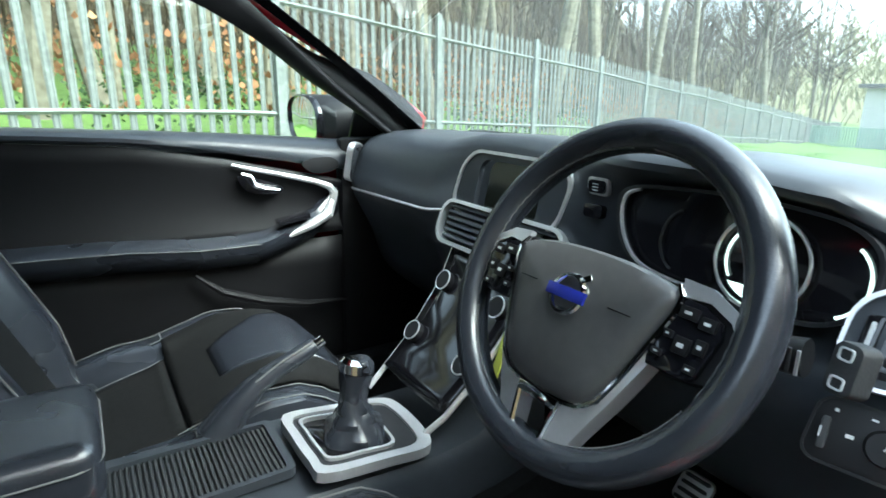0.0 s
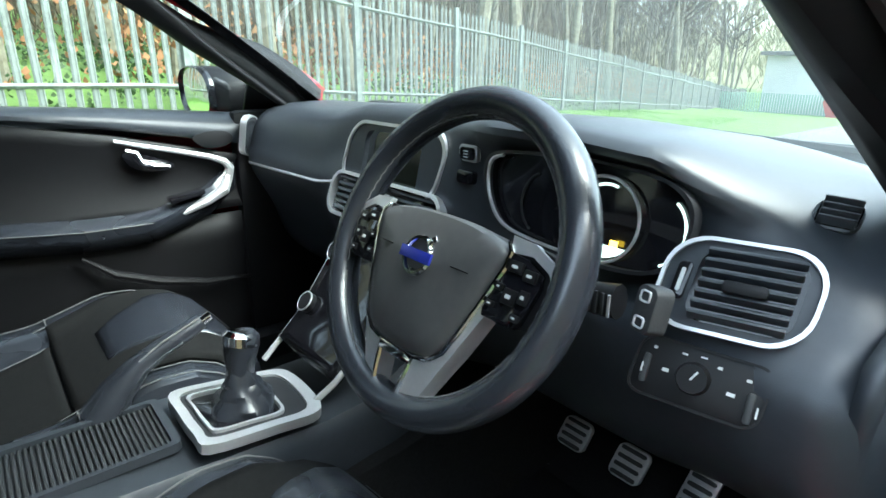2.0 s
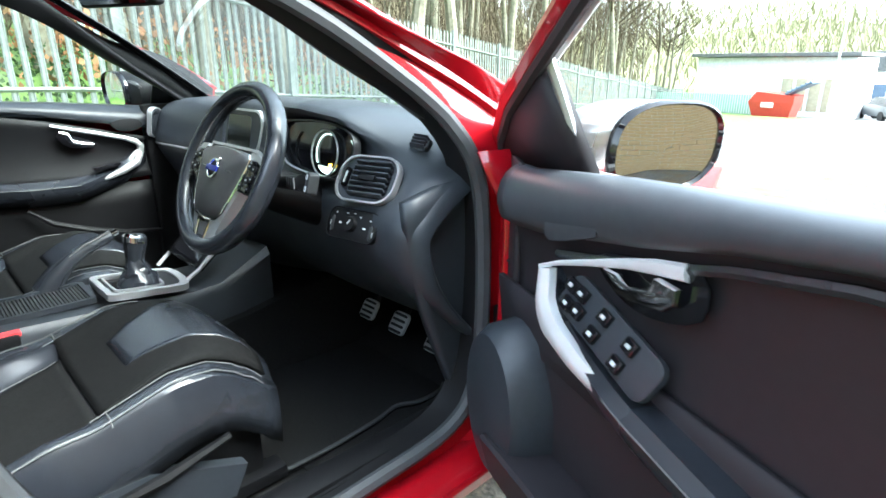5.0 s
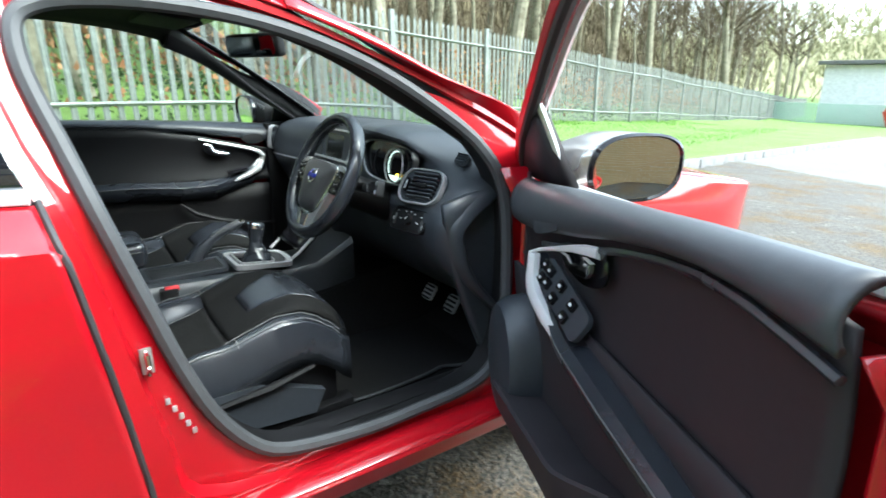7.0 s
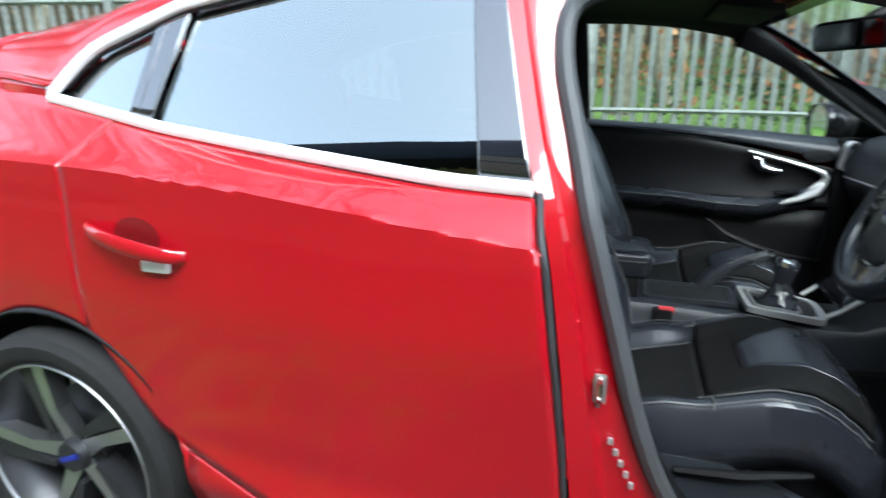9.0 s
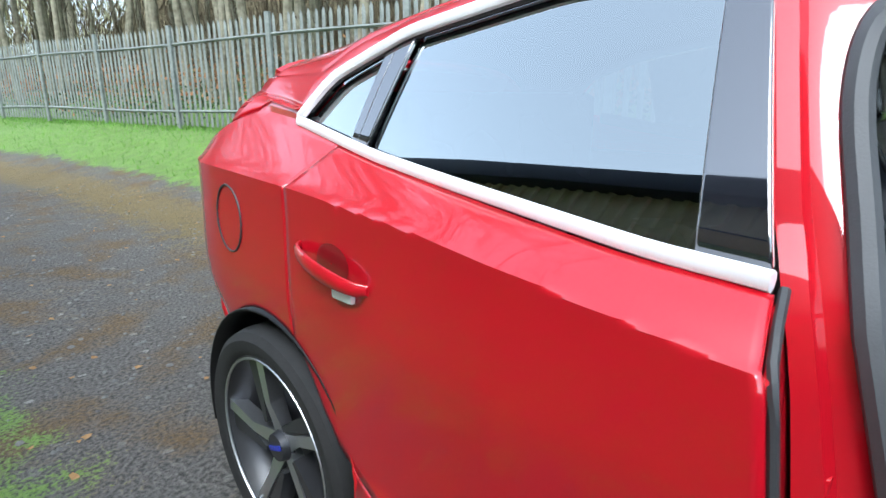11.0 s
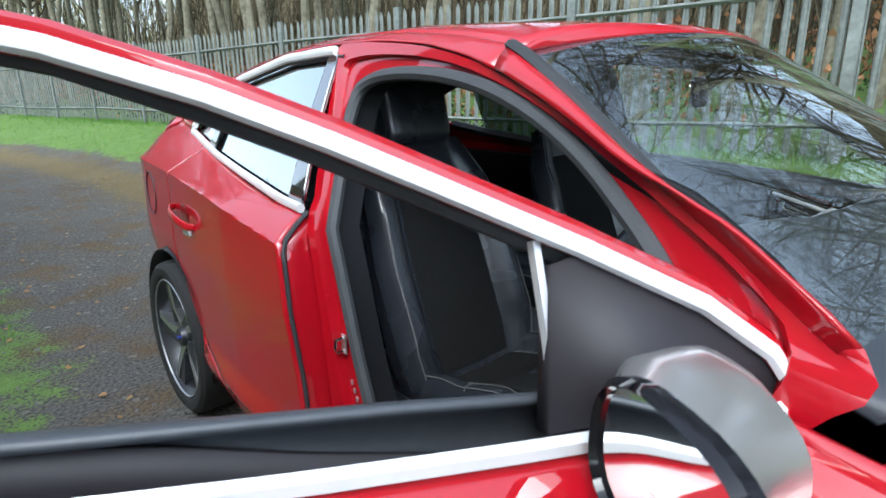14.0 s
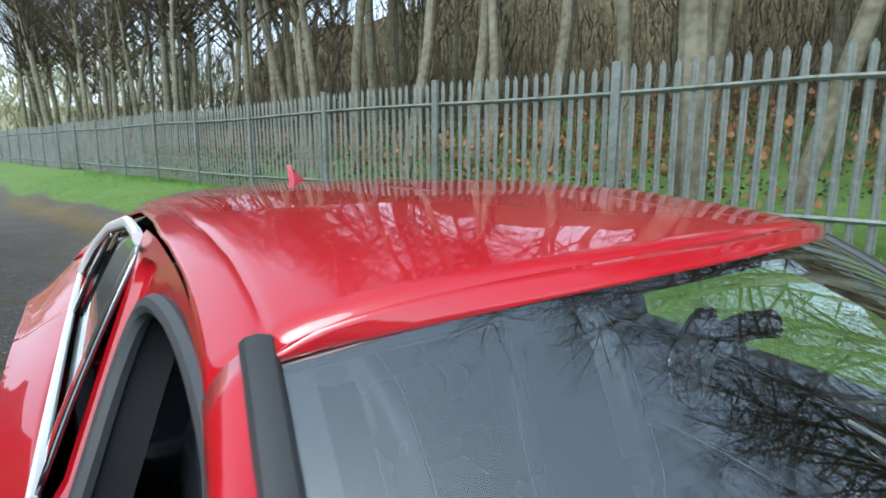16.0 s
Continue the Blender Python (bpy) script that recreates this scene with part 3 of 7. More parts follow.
# ---------- buildings and far things ----------
def build_workshop():
    """The long building beside the car, seen in its windows and mirrors."""
    X, Y0, Y1 = 4.1, -10.6, 3.0
    root = tagged(empty("workshop_building", (X, (Y0 + Y1) / 2, 0)), "long building of tan brick with cream ribbed cladding and dark fascia", "building")
    L = Y1 - Y0
    bm = bmesh.new(); box(bm, (3.02, 0, 1.9), (6.0, L, 3.8), 0.01); part("wall", bm, MORTAR, root)
    bm = bmesh.new(); box(bm, (-.05, 0, 2.22), (.14, L + .1, .22), .01); part("flashing", bm, FASCIA, root)
    bm = bmesh.new(); box(bm, (-.06, 0, 3.85), (.3, L + .2, .32), .02); part("fascia", bm, FASCIA, root)
    bm = bmesh.new(); box(bm, (3.0, 0, 4.02), (6.3, L + .2, .06), .01); part("roof", bm, FASCIA, root)
    bm = bmesh.new()
    n = int(L / 0.2)
    pts = []
    for i in range(n):
        y = -L / 2 + i * .2
        pts += [(-.012, y), (-.012, y + .11), (-.05, y + .125), (-.05, y + .185)]
    a = [bm.verts.new((x, y, 2.34)) for x, y in pts]; b = [bm.verts.new((x, y, 3.68)) for x, y in pts]
    for i in range(len(pts) - 1): bm.faces.new((a[i + 1], a[i], b[i], b[i + 1]))
    part("ribbed_cladding", bm, CLAD, root, smooth=False)
    bb = bmesh.new(); box(bb, (0, 0, 0), (.02, .216, .066), .003, seg=1)
    me = bpy.data.meshes.new("brick"); bb.to_mesh(me); bb.free(); me.materials.append(BRICK)
    far = bmesh.new(); cnt = 0
    for r in range(28):
        for c in range(int(L / .226)):
            y = -L / 2 + .12 + c * .226 + (.113 if r % 2 else 0)
            z = .05 + r * .076
            if 14 <= r < 24 and 24 < c < 54 and cnt < 300:
                o = new("brick", me); o.parent = root; o.location = (.012, y, z); cnt += 1
            else:
                k = len(far.verts); far.from_mesh(me); far.verts.ensure_lookup_table()
                bmesh.ops.translate(far, vec=(.012, y, z), verts=far.verts[k:])
    tagged(part("more_bricks", far, BRICK, root, smooth=False), kind="stuff")
build_workshop()

def build_far_shed():
    root = tagged(empty("white_shed", (-11.7, 45.5, -2.25)), "long low white shed with a pale green fence in front", "shed")
    bm = bmesh.new(); box(bm, (0, 0, 1.9), (9.5, 6, 3.8), .05); part("wall", bm, WHITE, root)
    bm = bmesh.new(); box(bm, (0, -.2, 3.95), (10, 6.8, .25), .05); part("roof", bm, KERB, root)
    for i in range(4):
        bm = bmesh.new(); box(bm, (1.2 + i * .8, -3.02, 1.5), (.6, .08, 2.0), .02); part("door", bm, CLAD, root)
    bm = bmesh.new()
    for i in range(60):
        box(bm, (-7 + i * .16, -4.5, .7), (.09, .03, 1.5))
    tagged(part("green_railing", bm, material("pale_green_paint", (.35, .50, .42), .6), root, smooth=False), kind="stuff")
build_far_shed()

def build_skip():
    root = tagged(empty("red_skip", (-10.1, 39.5, -1.97)), "red steel waste skip with a grey-blue open lid", "skip")
    bm = bmesh.new()
    rings(bm, [[(-1.0, -.8, 0), (1.0, -.8, 0), (1.0, .8, 0), (-1.0, .8, 0)], [(-1.3, -.95, .9), (1.2, -.95, .9), (1.2, .95, .9), (-1.3, .95, .9)], [(-.9, -.95, 1.5), (1.2, -.95, 1.3), (1.2, .95, 1.3), (-.9, .95, 1.5)]])
    part("body", bm, SKIPRED, root, smooth=False)
    bm = bmesh.new(); box(bm, (1.3, 0, 1.75), (1.5, 1.8, .12), .03, m=Matrix.Rotation(radians(-28), 4, 'Y'))
    for i in range(6): box(bm, (1.3 + (i - 2.5) * .22, 0, 1.84 + (i - 2.5) * .117), (.05, 1.8, .1), m=Matrix.Rotation(radians(-28), 4, 'Y'))
    part("lid", bm, SLATEBLUE, root, smooth=False)
    bm = bmesh.new(); box(bm, (-.2, -.97, .75), (.7, .02, .3)); part("panel", bm, LABEL, root, smooth=False)
build_skip()

def build_far_car(loc, yaw, mat, label):
    root = tagged(empty("parked_car", loc), label, "car", "parked cars")
    root.rotation_euler = (0, 0, yaw)
    bm = bmesh.new()
    sec = [(-2.1, .5, .75, .75), (-1.9, .35, .95, .85), (-.9, .3, 1.0, .88), (.9, .3, .98, .88), (1.9, .35, .8, .82), (2.15, .45, .65, .7)]
    rings(bm, [[(-w, y, lo), (-w, y, hi * .8), (-w * .9, y, hi), (w * .9, y, hi), (w, y, hi * .8), (w, y, lo)] for y, lo, hi, w in sec])
    bmesh.ops.recalc_face_normals(bm, faces=bm.faces)
    part("body", bm, mat, root)
    bm = bmesh.new()
    rings(bm, [[(-.82, -1.7, .95), (.82, -1.7, .95), (.8, .9, .95), (-.8, .9, .95)], [(-.62, -1.1, 1.45), (.62, -1.1, 1.45), (.6, .2, 1.45), (-.6, .2, 1.45)]])
    part("cabin", bm, GLOSS, root, smooth=False)
    for x in (-.8, .8):
        for y in (-1.3, 1.3):
            bm = bmesh.new(); bmesh.ops.create_cone(bm, cap_ends=True, segments=20, radius1=.32, radius2=.32, depth=.2, matrix=Matrix.Translation((x, y, .32)) @ Matrix.Rotation(radians(90), 4, 'Y'))
            part("wheel", bm, TYRE, root)
build_far_car((-5.6, 46, -2.3), radians(35), CARGREY, "dark grey hatchback parked on the yard")
build_far_car((-8.6, 52, -2.65), radians(60), CARBLUE, "blue car parked by the far buildings")
def build_pole():
    root = tagged(empty("lamp_post", (-7.2, 39, -1.95)), "slim pale lamp post beside the yard", "lamp post")
    bm = bmesh.new(); tube(bm, [(0, 0, 0), (.02, 0, 3), (.1, 0, 7)], [.09, .07, .05], 8); part("pole", bm, WHITE, root)
    bm = bmesh.new(); box(bm, (.4, 0, 7.0), (.7, .2, .12), .03); part("lamp_head", bm, WHITE, root)
build_pole()
def build_far_hall():
    root = tagged(empty("far_hall", (-9, 66, -3.4)), "pale industrial hall with a shallow gable in the distance", "building")
    bm = bmesh.new(); box(bm, (0, 0, 2), (16, 10, 4), .05); part("wall", bm, WHITE, root)
    bm = bmesh.new(); rings(bm, [[(-8.3, y, 4), (8.3, y, 4), (0, y, 5.6)] for y in (-5.2, 5.2)]); part("roof", bm, KERB, root, smooth=False)
    for i in range(5):
        bm = bmesh.new(); box(bm, (-6 + i * 3, -5.02, 1.6), (1.6, .08, 2.6), .02); part("door", bm, SLATEBLUE, root)
build_far_hall()
def far_wood():
    """A wooded rise that closes the view."""
    rnd = random.Random(31)
    verts, faces = [], []
    def sliver(x, y, h, s, w, lean):
        b = rnd.uniform(0, 6.28); i = len(verts)
        dx, dy = rnd.gauss(0, lean) * s, rnd.gauss(0, lean) * s
        verts.extend([(x - w * math.cos(b), y - w * math.sin(b), h), (x + w * math.cos(b), y + w * math.sin(b), h), (x + dx, y + dy, h + s)])
        faces.append((i, i + 1, i + 2))
    for k in range(70000):
        a = rnd.uniform(0, 6.28); r = rnd.uniform(72, 105)
        x, y = r * math.cos(a), r * math.sin(a)
        top = 10 + 4 * noise.noise((x * .05, y * .05, 3)) + 2.5 * noise.noise((x * .3, y * .3, 1))
        h = rnd.random() ** .75 * top + (r - 72) * .12 - (3.6 if y > 20 else 0)
        sliver(x, y, h, rnd.uniform(.8, 2.4), rnd.uniform(.05, .16), .35)
    me = bpy.data.meshes.new("far_wood"); me.from_pydata(verts, [], faces)
    # distance haze is put into these pale wood colours
    me.materials.append(material("far_wood_haze_tone", (.20, .20, .12), .95, scale=.3, second=(.32, .30, .18), spec=.05))
    tagged(new("far_wood", me), "olive-brown winter wood on the far rise, paled to imitate haze", "wood", kind="stuff")
    # wooded bank deep behind the fence, and the far rise
    def bank(name, g0, g1, h0, label):
        ss = lin(-60, 75, 90)
        def fn(s, v):
            p = fence_at(s); d = fence_dir(s); g = g0 + (g1 - g0) * v
            x, y = p.x - d.y * g, p.y + d.x * g
            return (x, y, .3 + h0 * smooth01(v * 1.4) * (1 + .35 * noise.noise((s * .25, v * 3, 7))) + .5 * noise.noise((s * 1.3, v * 9, 2)))
        bm = strip(fn, ss, lin(0, 1, 14))
        tagged(link_mesh(name, bm, material("wood_floor", (.06, .052, .03), .98, scale=1.5, second=(.13, .11, .065), bump=1.0, bump_scale=8, spec=.05)), label, "bank", kind="structure")
    bank("wood_bank", 14, 44, 14.0, "dark leaf-strewn bank rising through the wood")
    verts2 = lin(0, 2 * math.pi, 120)
    bm = strip(lambda a, v: ((106 + 20 * v) * math.cos(a), (106 + 20 * v) * math.sin(a), -5 + (13 + 3 * noise.noise((math.cos(a) * 6, math.sin(a) * 6, 0))) * v), verts2, lin(0, 1, 5))
    # same haze-paled tone as the slivers in front
    tagged(link_mesh("far_rise", bm, material("far_rise_wood", (.20, .20, .12), .98, scale=.4, second=(.30, .28, .17), spec=.05)), "distant wooded rise", "hill", kind="structure")
far_wood()

# ---------- the car: shape ----------
BY = (-1.80, -1.40, -1.05, -.79, -.41, -.25, .03, .30, .52, .83, .95, 1.2)
BZ = (1.17, 1.118, 1.060, 1.031, .993, .988, .962, .940, .927, .914, .905, .89)
CY = (-2.0, -1.6, -1.16, -.79, -.605, -.364, -.24, -.07, .35, .52, .9, 2.1)
CZ = (1.01, 1.01, 1.000, .982, .966, .934, .920, .903, .886, .868, .85, .70)
AY = (-1.407, -1.305, -1.072, -.712, -.418, -.194, -.019, .131, .261, .373, .468, .549, .728, .803, .868, .94)
AZ = (1.130, 1.239, 1.325, 1.380, 1.387, 1.379, 1.361, 1.329, 1.286, 1.240, 1.198, 1.157, 1.096, 1.052, 1.014, .95)
def eased(xs, ys, w=.10):
    g = np.linspace(xs[0] - .3, xs[-1] + .3, 900)
    v = np.interp(g, xs, ys)
    lo, hi = v[0], v[-1]
    n = int(w / (g[1] - g[0]))
    k = np.hanning(2 * n + 3); k /= k.sum()
    s = np.convolve(np.pad(v, n + 1, mode="edge"), k, mode="valid")
    return g, s
BT, CT, AT = eased(BY, BZ), eased(CY, CZ, .16), eased(AY, AZ, .05)
def belt_z(y): return ip(y, *BT)
def crease_z(y): return min(ip(y, *CT), belt_z(y) - .035)
def arch_z(y): return ip(y, *AT)
def glass_x(y, z):
    """Half width of the glass house at height z."""
    lean = .80 - .5 * (z - .985) - max(0, -(y + .27)) * .075
    curve = -.03 * ((z - 1.17) / .2) ** 2 + .026
    return lean + curve * .35
def body_x(y, z):
    """Half width of the body below the waist."""
    w = .885 - max(0, -(y + .6)) * .07
    if y > .5: w -= .02 * (y - .5) ** 2
    if y < -1.55: w *= max(0.02, 1 - (min(1, (-1.55 - y) / (.62 - .22 * smooth01((.72 - z) / .35)))) ** 2.6) ** .5
    if y > 1.55: w *= max(0.02, 1 - (min(1, (y - 1.55) / .72)) ** 2.6) ** .5
    prof = ip(z, (.18, .24, .30, .36, .44, .58, .75, .88, .93, 1.0), (-.10, -.035, -.008, .012, -.006, -.004, .006, .002, 0, 0))
    if y < -1.5: w *= 1 - .10 * smooth01((.70 - z) / .35) * smooth01((-1.5 - y) / .25)
    return max(.02, w + prof)
def side_x(y, z):
    """Half width of the flank from sill to waist."""
    c, b = crease_z(y), belt_z(y)
    if z <= c: return body_x(y, z)
    t = min(1, (z - c) / max(.01, b - c))
    x0, x1 = body_x(y, c), glass_x(y, b)
    x1 = min(x1, x0 * (1 - .07 * smooth01((-1.3 - y) / .5)))
    return x0 + (x1 - x0) * (t ** .85) + .008 * math.sin(math.pi * t)

WHEEL_R, ARCH_R = .318, .362
def arch_low(y, cy, low):
    d = abs(y - cy)
    return max(low, .32 + math.sqrt(max(0, ARCH_R ** 2 - d * d))) if d < ARCH_R else low

def flank(y0, y1, low, high, ny=40, nz=18, side=1, lean=None):
    """A skin of the body's side between two height lines."""
    def fn(u, v):
        y = y0 + (y1 - y0) * u
        lo, hi = low(y), high(y)
        c = max(lo + (hi - lo) * .35, min(hi - (hi - lo) * .10, crease_z(y)))
        z = lo + (c - lo) * v / .7 if v < .7 else c + (hi - c) * (v - .7) / .3
        if lean: y += (lean(z) - y1) * max(0, (u - .3) / .7)
        return (side * side_x(y, z), y, z)
    bm = strip(fn, lin(0, 1, ny), lin(0, 1, nz))
    bmesh.ops.recalc_face_normals(bm, faces=bm.faces)
    f = max(bm.faces, key=lambda q: q.calc_area())
    if f.normal.x * side < 0: bmesh.ops.reverse_faces(bm, faces=bm.faces)
    return bm

car = tagged(empty("red_hatchback"), "glossy red five-door hatchback with its driver's door wide open", "car")

# roof, pillars
def roof_edge(y):
    z = arch_z(y) + .012 if y > -1.40 else ip(y, (-1.80, -1.40), (1.20, 1.15))
    return glass_x(max(y, -1.5), z) - .04 * smooth01((-1.35 - y) / .35), z
def roof_mid(y): return ip(y, (-1.80, -1.6, -1.26, -.9, -.5, -.2, .1, .26), (1.305, 1.345, 1.398, 1.432, 1.447, 1.445, 1.425, 1.405))
def roof_pt(y, v):
    """v from -1 to 1 across the roof."""
    a = abs(v)
    x, z = roof_edge(y)
    zc = roof_mid(y)
    y = y + .11 * smooth01((y + .9) / 1.1) * (1 - a ** 2)
    s = a ** 2.4
    zz = zc + (z - zc) * (s * .42 + .58 * a ** 9)
    groove = -.006 * math.exp(-((a - .905) / .012) ** 2)
    return (math.copysign(x * a ** .93, v) if a else 0, y, zz + groove)
def build_roof():
    vs = sorted(set(lin(-1, 1, 41) + [s * k for s in (-1, 1) for k in (.88, .893, .905, .917, .93, .98, .99)]))
    bm = strip(lambda u, v: roof_pt(u, v), lin(-1.76, .225, 46), vs)
    bmesh.ops.recalc_face_normals(bm, faces=bm.faces)
    if sum(f.normal.z for f in bm.faces) < 0: bmesh.ops.reverse_faces(bm, faces=bm.faces)
    solid(part("roof", bm, RED, car), .006)
    # spoiler lip
    bm = bmesh.new()
    pts = [roof_pt(-1.76, v) for v in lin(-.86, .86, 21)]
    tube(bm, [(p[0], p[1] - .01 - .03 * (1 - abs(p[0]) / .5), p[2] - .012) for p in pts], .016, 8)
    part("spoiler", bm, RED, car)
    bm = bmesh.new()
    rings(bm, [[(-.035 * k, -1.17 - .16 * (1 - f), roof_mid(-1.2) - .02 + .085 * h), (.035 * k, -1.17 - .16 * (1 - f), roof_mid(-1.2) - .02 + .085 * h), (.02 * k, -1.12 + .13 * f - .16, roof_mid(-1.2) - .02 + .085 * h)] for k, f, h in ((1, 1.0, 0), (.8, .85, .35), (.45, .55, .75), (.12, .3, 1.0))])
    bmesh.ops.recalc_face_normals(bm, faces=bm.faces)
    part("antenna_fin", bm, RED, car)
    bm = strip(lambda u, v: (roof_pt(u, v)[0] * .97, u, roof_pt(u, v)[2] - .035), lin(-1.6, .2, 30), lin(-.97, .97, 25))
    solid(part("roof_lining", bm, LINING, car, "dark grey fabric roof lining"), .01)
build_roof()

# windscreen: from its header to the scuttle
WS_BASE_Y, WS_BASE_Z = 1.02, .965
def ws_pt(u, v):
    """u 0 at the header, 1 at the scuttle; v across."""
    a = abs(v)
    xt, xb = .578, .715
    yt, yb = .240, WS_BASE_Y
    x = (xt + (xb - xt) * u) * v
    y = yt + (yb - yt) * u - (.02 + .16 * u) * a ** 2.2 + .11 * (1 - u) * (1 - a ** 2)
    z = 1.402 + (WS_BASE_Z - 1.402) * u ** 1.12 - (.052 * (1 - u) + .01 * u) * a ** 2.2
    return (x, y, z)
def build_windscreen():
    bm = strip(ws_pt, lin(.012, 1, 22), lin(-1, 1, 31))
    ob = part("windscreen", bm, SCREENGLASS, car, "clear windscreen reflecting bare trees"); ob.visible_shadow = False
    # black band at the edge, just behind the glass
    def band(u, v):
        p = Vector(ws_pt(u, v)); return p + Vector((0, -.006, -.008))
    for s in (-1, 1):
        bm = strip(lambda u, v: band(u, s * v), lin(.0, 1, 18), (.945, .97, 1.0)); part("screen_edge_band", bm, GLOSS, car)
    bm = strip(band, (.0, .03, .05), lin(-.95, .95, 20)); part("screen_top_band", bm, GLOSS, car)
    bm = strip(lambda u, v: (Vector(roof_pt(.2245, v)) + Vector((0, 0, -.0005))).lerp(Vector(ws_pt(.03, v)) + Vector((0, 0, -.001)), u), lin(0, 1, 5), lin(-.96, .96, 33)); solid(part("roof_lip", bm, RED, car), .003, 0)
    for s in (-1, 1):
        bm = bmesh.new(); tube(bm, [Vector(ws_pt(u, s)) + Vector((s * .012, .0, .006)) for u in lin(.0, 1, 20)], .017, 8, flat=.6)
        part("screen_seal", bm, RUBBER, car, "black rubber windscreen pillar trim")
    # pillars between screen and doors
    for s in (-1, 1):
        def pil(u, v):
            y0 = .165 + .655 * u
            a = Vector((glass_x(y0 + .06, arch_z(y0 + .06) + .012), y0 + .06, arch_z(y0 + .06) + .012))
            b = Vector(ws_pt(max(0, (u * 1.0)), 1)) + Vector((.02, 0, 0))
            p = a.lerp(b, v); k = smooth01(u * 3); p.z += (.004 + .010 * k) * math.sin(math.pi * v); p.x += (.004 + .006 * k) * math.sin(math.pi * v)
            return (s * p.x, p.y, p.z)
        bm = strip(pil, lin(0, 1, 20), lin(0, 1, 7)); solid(part("windscreen_pillar", bm, RED, car), .006, 0)
        def inner(u, v):
            p = Vector(pil(u, .0 + v)); q = Vector((s * -.050, -.03 - .055 * smooth01(u * 1.5), -.015 - .045 * math.sin(math.pi * v)))
            return p + q * 1.0
        bm = strip(inner, lin(-.05, 1.06, 20), lin(-.35, 1.10, 8)); solid(part("pillar_trim", bm, TRIM, car, "dark grey inner windscreen pillar trim"), .012, 0)
build_windscreen()

# waist-down skins
def build_skins():
    sill_top = .315
    # rear door
    rd = empty("rear_door", parent=car)
    def rdl(y):
        return max(ip(y, (-1.19, -1.185, -1.15, -1.08, -1.02, -.95, -.72, -.2), (.80, .66, .62, .52, .455, .425, .352, .325)), 0)
    def rear_edge(z): return ip(z, (.33, .43, .58, .70, .80, .90, .984), (-.181, -.191, -.206, -.220, -.233, -.247, -.270))
    bm = flank(-1.19, -.238, rdl, lambda y: belt_z(y) - .004, 70, 41, lean=rear_edge)
    solid(part("door_skin", bm, RED, rd), .02)
    # door edge seen from the opening
    bm = bmesh.new(); tube(bm, [(side_x(-.24, z) - .012, rear_edge(z) + .006, z) for z in lin(.34, .985, 24)], .006, 6); part("edge_seal", bm, RUBBER, rd)
    bm = strip(lambda u, v: (side_x(-.238, .34 + .63 * u) - .012 - .13 * v, rear_edge(.34 + .63 * u) + .001 - .012 * v, .34 + .63 * u), lin(0, 1, 12), lin(0, 1, 4)); solid(part("door_edge", bm, RED, rd), .006, 0)
    # glass and black pillar
    def win(y0t, y0b, y1t, y1b, inset, topd=.028, botd=.014):
        def fn(u, v):
            yb = y0b + (y1b - y0b) * u; yt = y0t + (y1t - y0t) * u
            zb = belt_z(yb) + botd; zt = arch_z(yt) - topd
            y = yb + (yt - yb) * v; z = zb + (zt - zb) * v
            return (glass_x(y, z) - inset, y, z)
        return strip(fn, lin(0, 1, 20), lin(0, 1, 10))
    ob = part("door_glass", win(-1.045, -1.09, -.425, -.36, .012), TINT, rd, "dark tinted window reflecting sky")
    bm = win(-.425, -.36, -.375, -.275, .004, .018, .006); solid(part("pillar_cover", bm, PILLARGLOSS, rd, "gloss black pillar cover"), .01)
    bm = win(-1.10, -1.125, -1.045, -1.09, .006, .02, .006); solid(part("window_divider", bm, PILLARGLOSS, rd, "black window divider"), .01)
    part("quarter_glass", win(-1.30, -1.385, -1.13, -1.15, .012, .03, .014), TINT, car, "small dark rear quarter window")
    bm = win(-1.13, -1.15, -1.10, -1.125, .006, .02, .006); solid(part("quarter_pillar", bm, PILLARGLOSS, car), .01)
    # rubber and bright trim round the windows
    def trim_line(ys, zf, dx): return [(glass_x(y, zf(y)) + dx, y, zf(y)) for y in ys]
    low = trim_line(lin(-.274, -1.38, 30), lambda y: belt_z(y) + .006, .006)
    tip = [(glass_x(-1.40, 1.122) + .006, -1.402, 1.122), (glass_x(-1.40, 1.135) + .006, -1.404, 1.138)]
    up = trim_line(lin(-1.385, -.385, 34), lambda y: arch_z(y) - .010, .014)
    bm = bmesh.new(); tube(bm, low + tip + up, .0132, 8, flat=.8, up=(1, 0, 0)); part("bright_trim", bm, BRIGHT, rd, "bright metal trim round the side windows")
    bm = bmesh.new(); tube(bm, trim_line(lin(-1.37, -.345, 34), lambda y: arch_z(y) - .024, .002), .005, 6); part("window_seal", bm, RUBBER, rd)
    # handle
    
    build_handle(rd, side=1, y0=-1.13, y1=-.885, z0=.888, z1=.850)
    bm = bmesh.new(); box(bm, (side_x(-.955, .83) + .008, -.955, .826), (.012, .062, .022), .005); part("key_cover", bm, BRIGHT, rd, "small silver lock cover")
    # quarter panel and wheel arch
    def ql(y): return max(arch_low(y, -1.32, .30 if y > -1.6 else .28), ip(y, (-1.19, -1.15, -1.08, -1.02, -.95, -.9), (0, .615, .515, .45, .42, .30)) * 0)
    def qh(y): return belt_z(y) + .012 if y > -1.405 else ip(y, (-2.1, -1.9, -1.75, -1.6, -1.405), (.96, 1.03, 1.12, 1.17, 1.148))
    bm = flank(-2.15, -1.194, ql, qh, 80, 41); solid(part("rear_quarter_panel", bm, RED, car), .012)
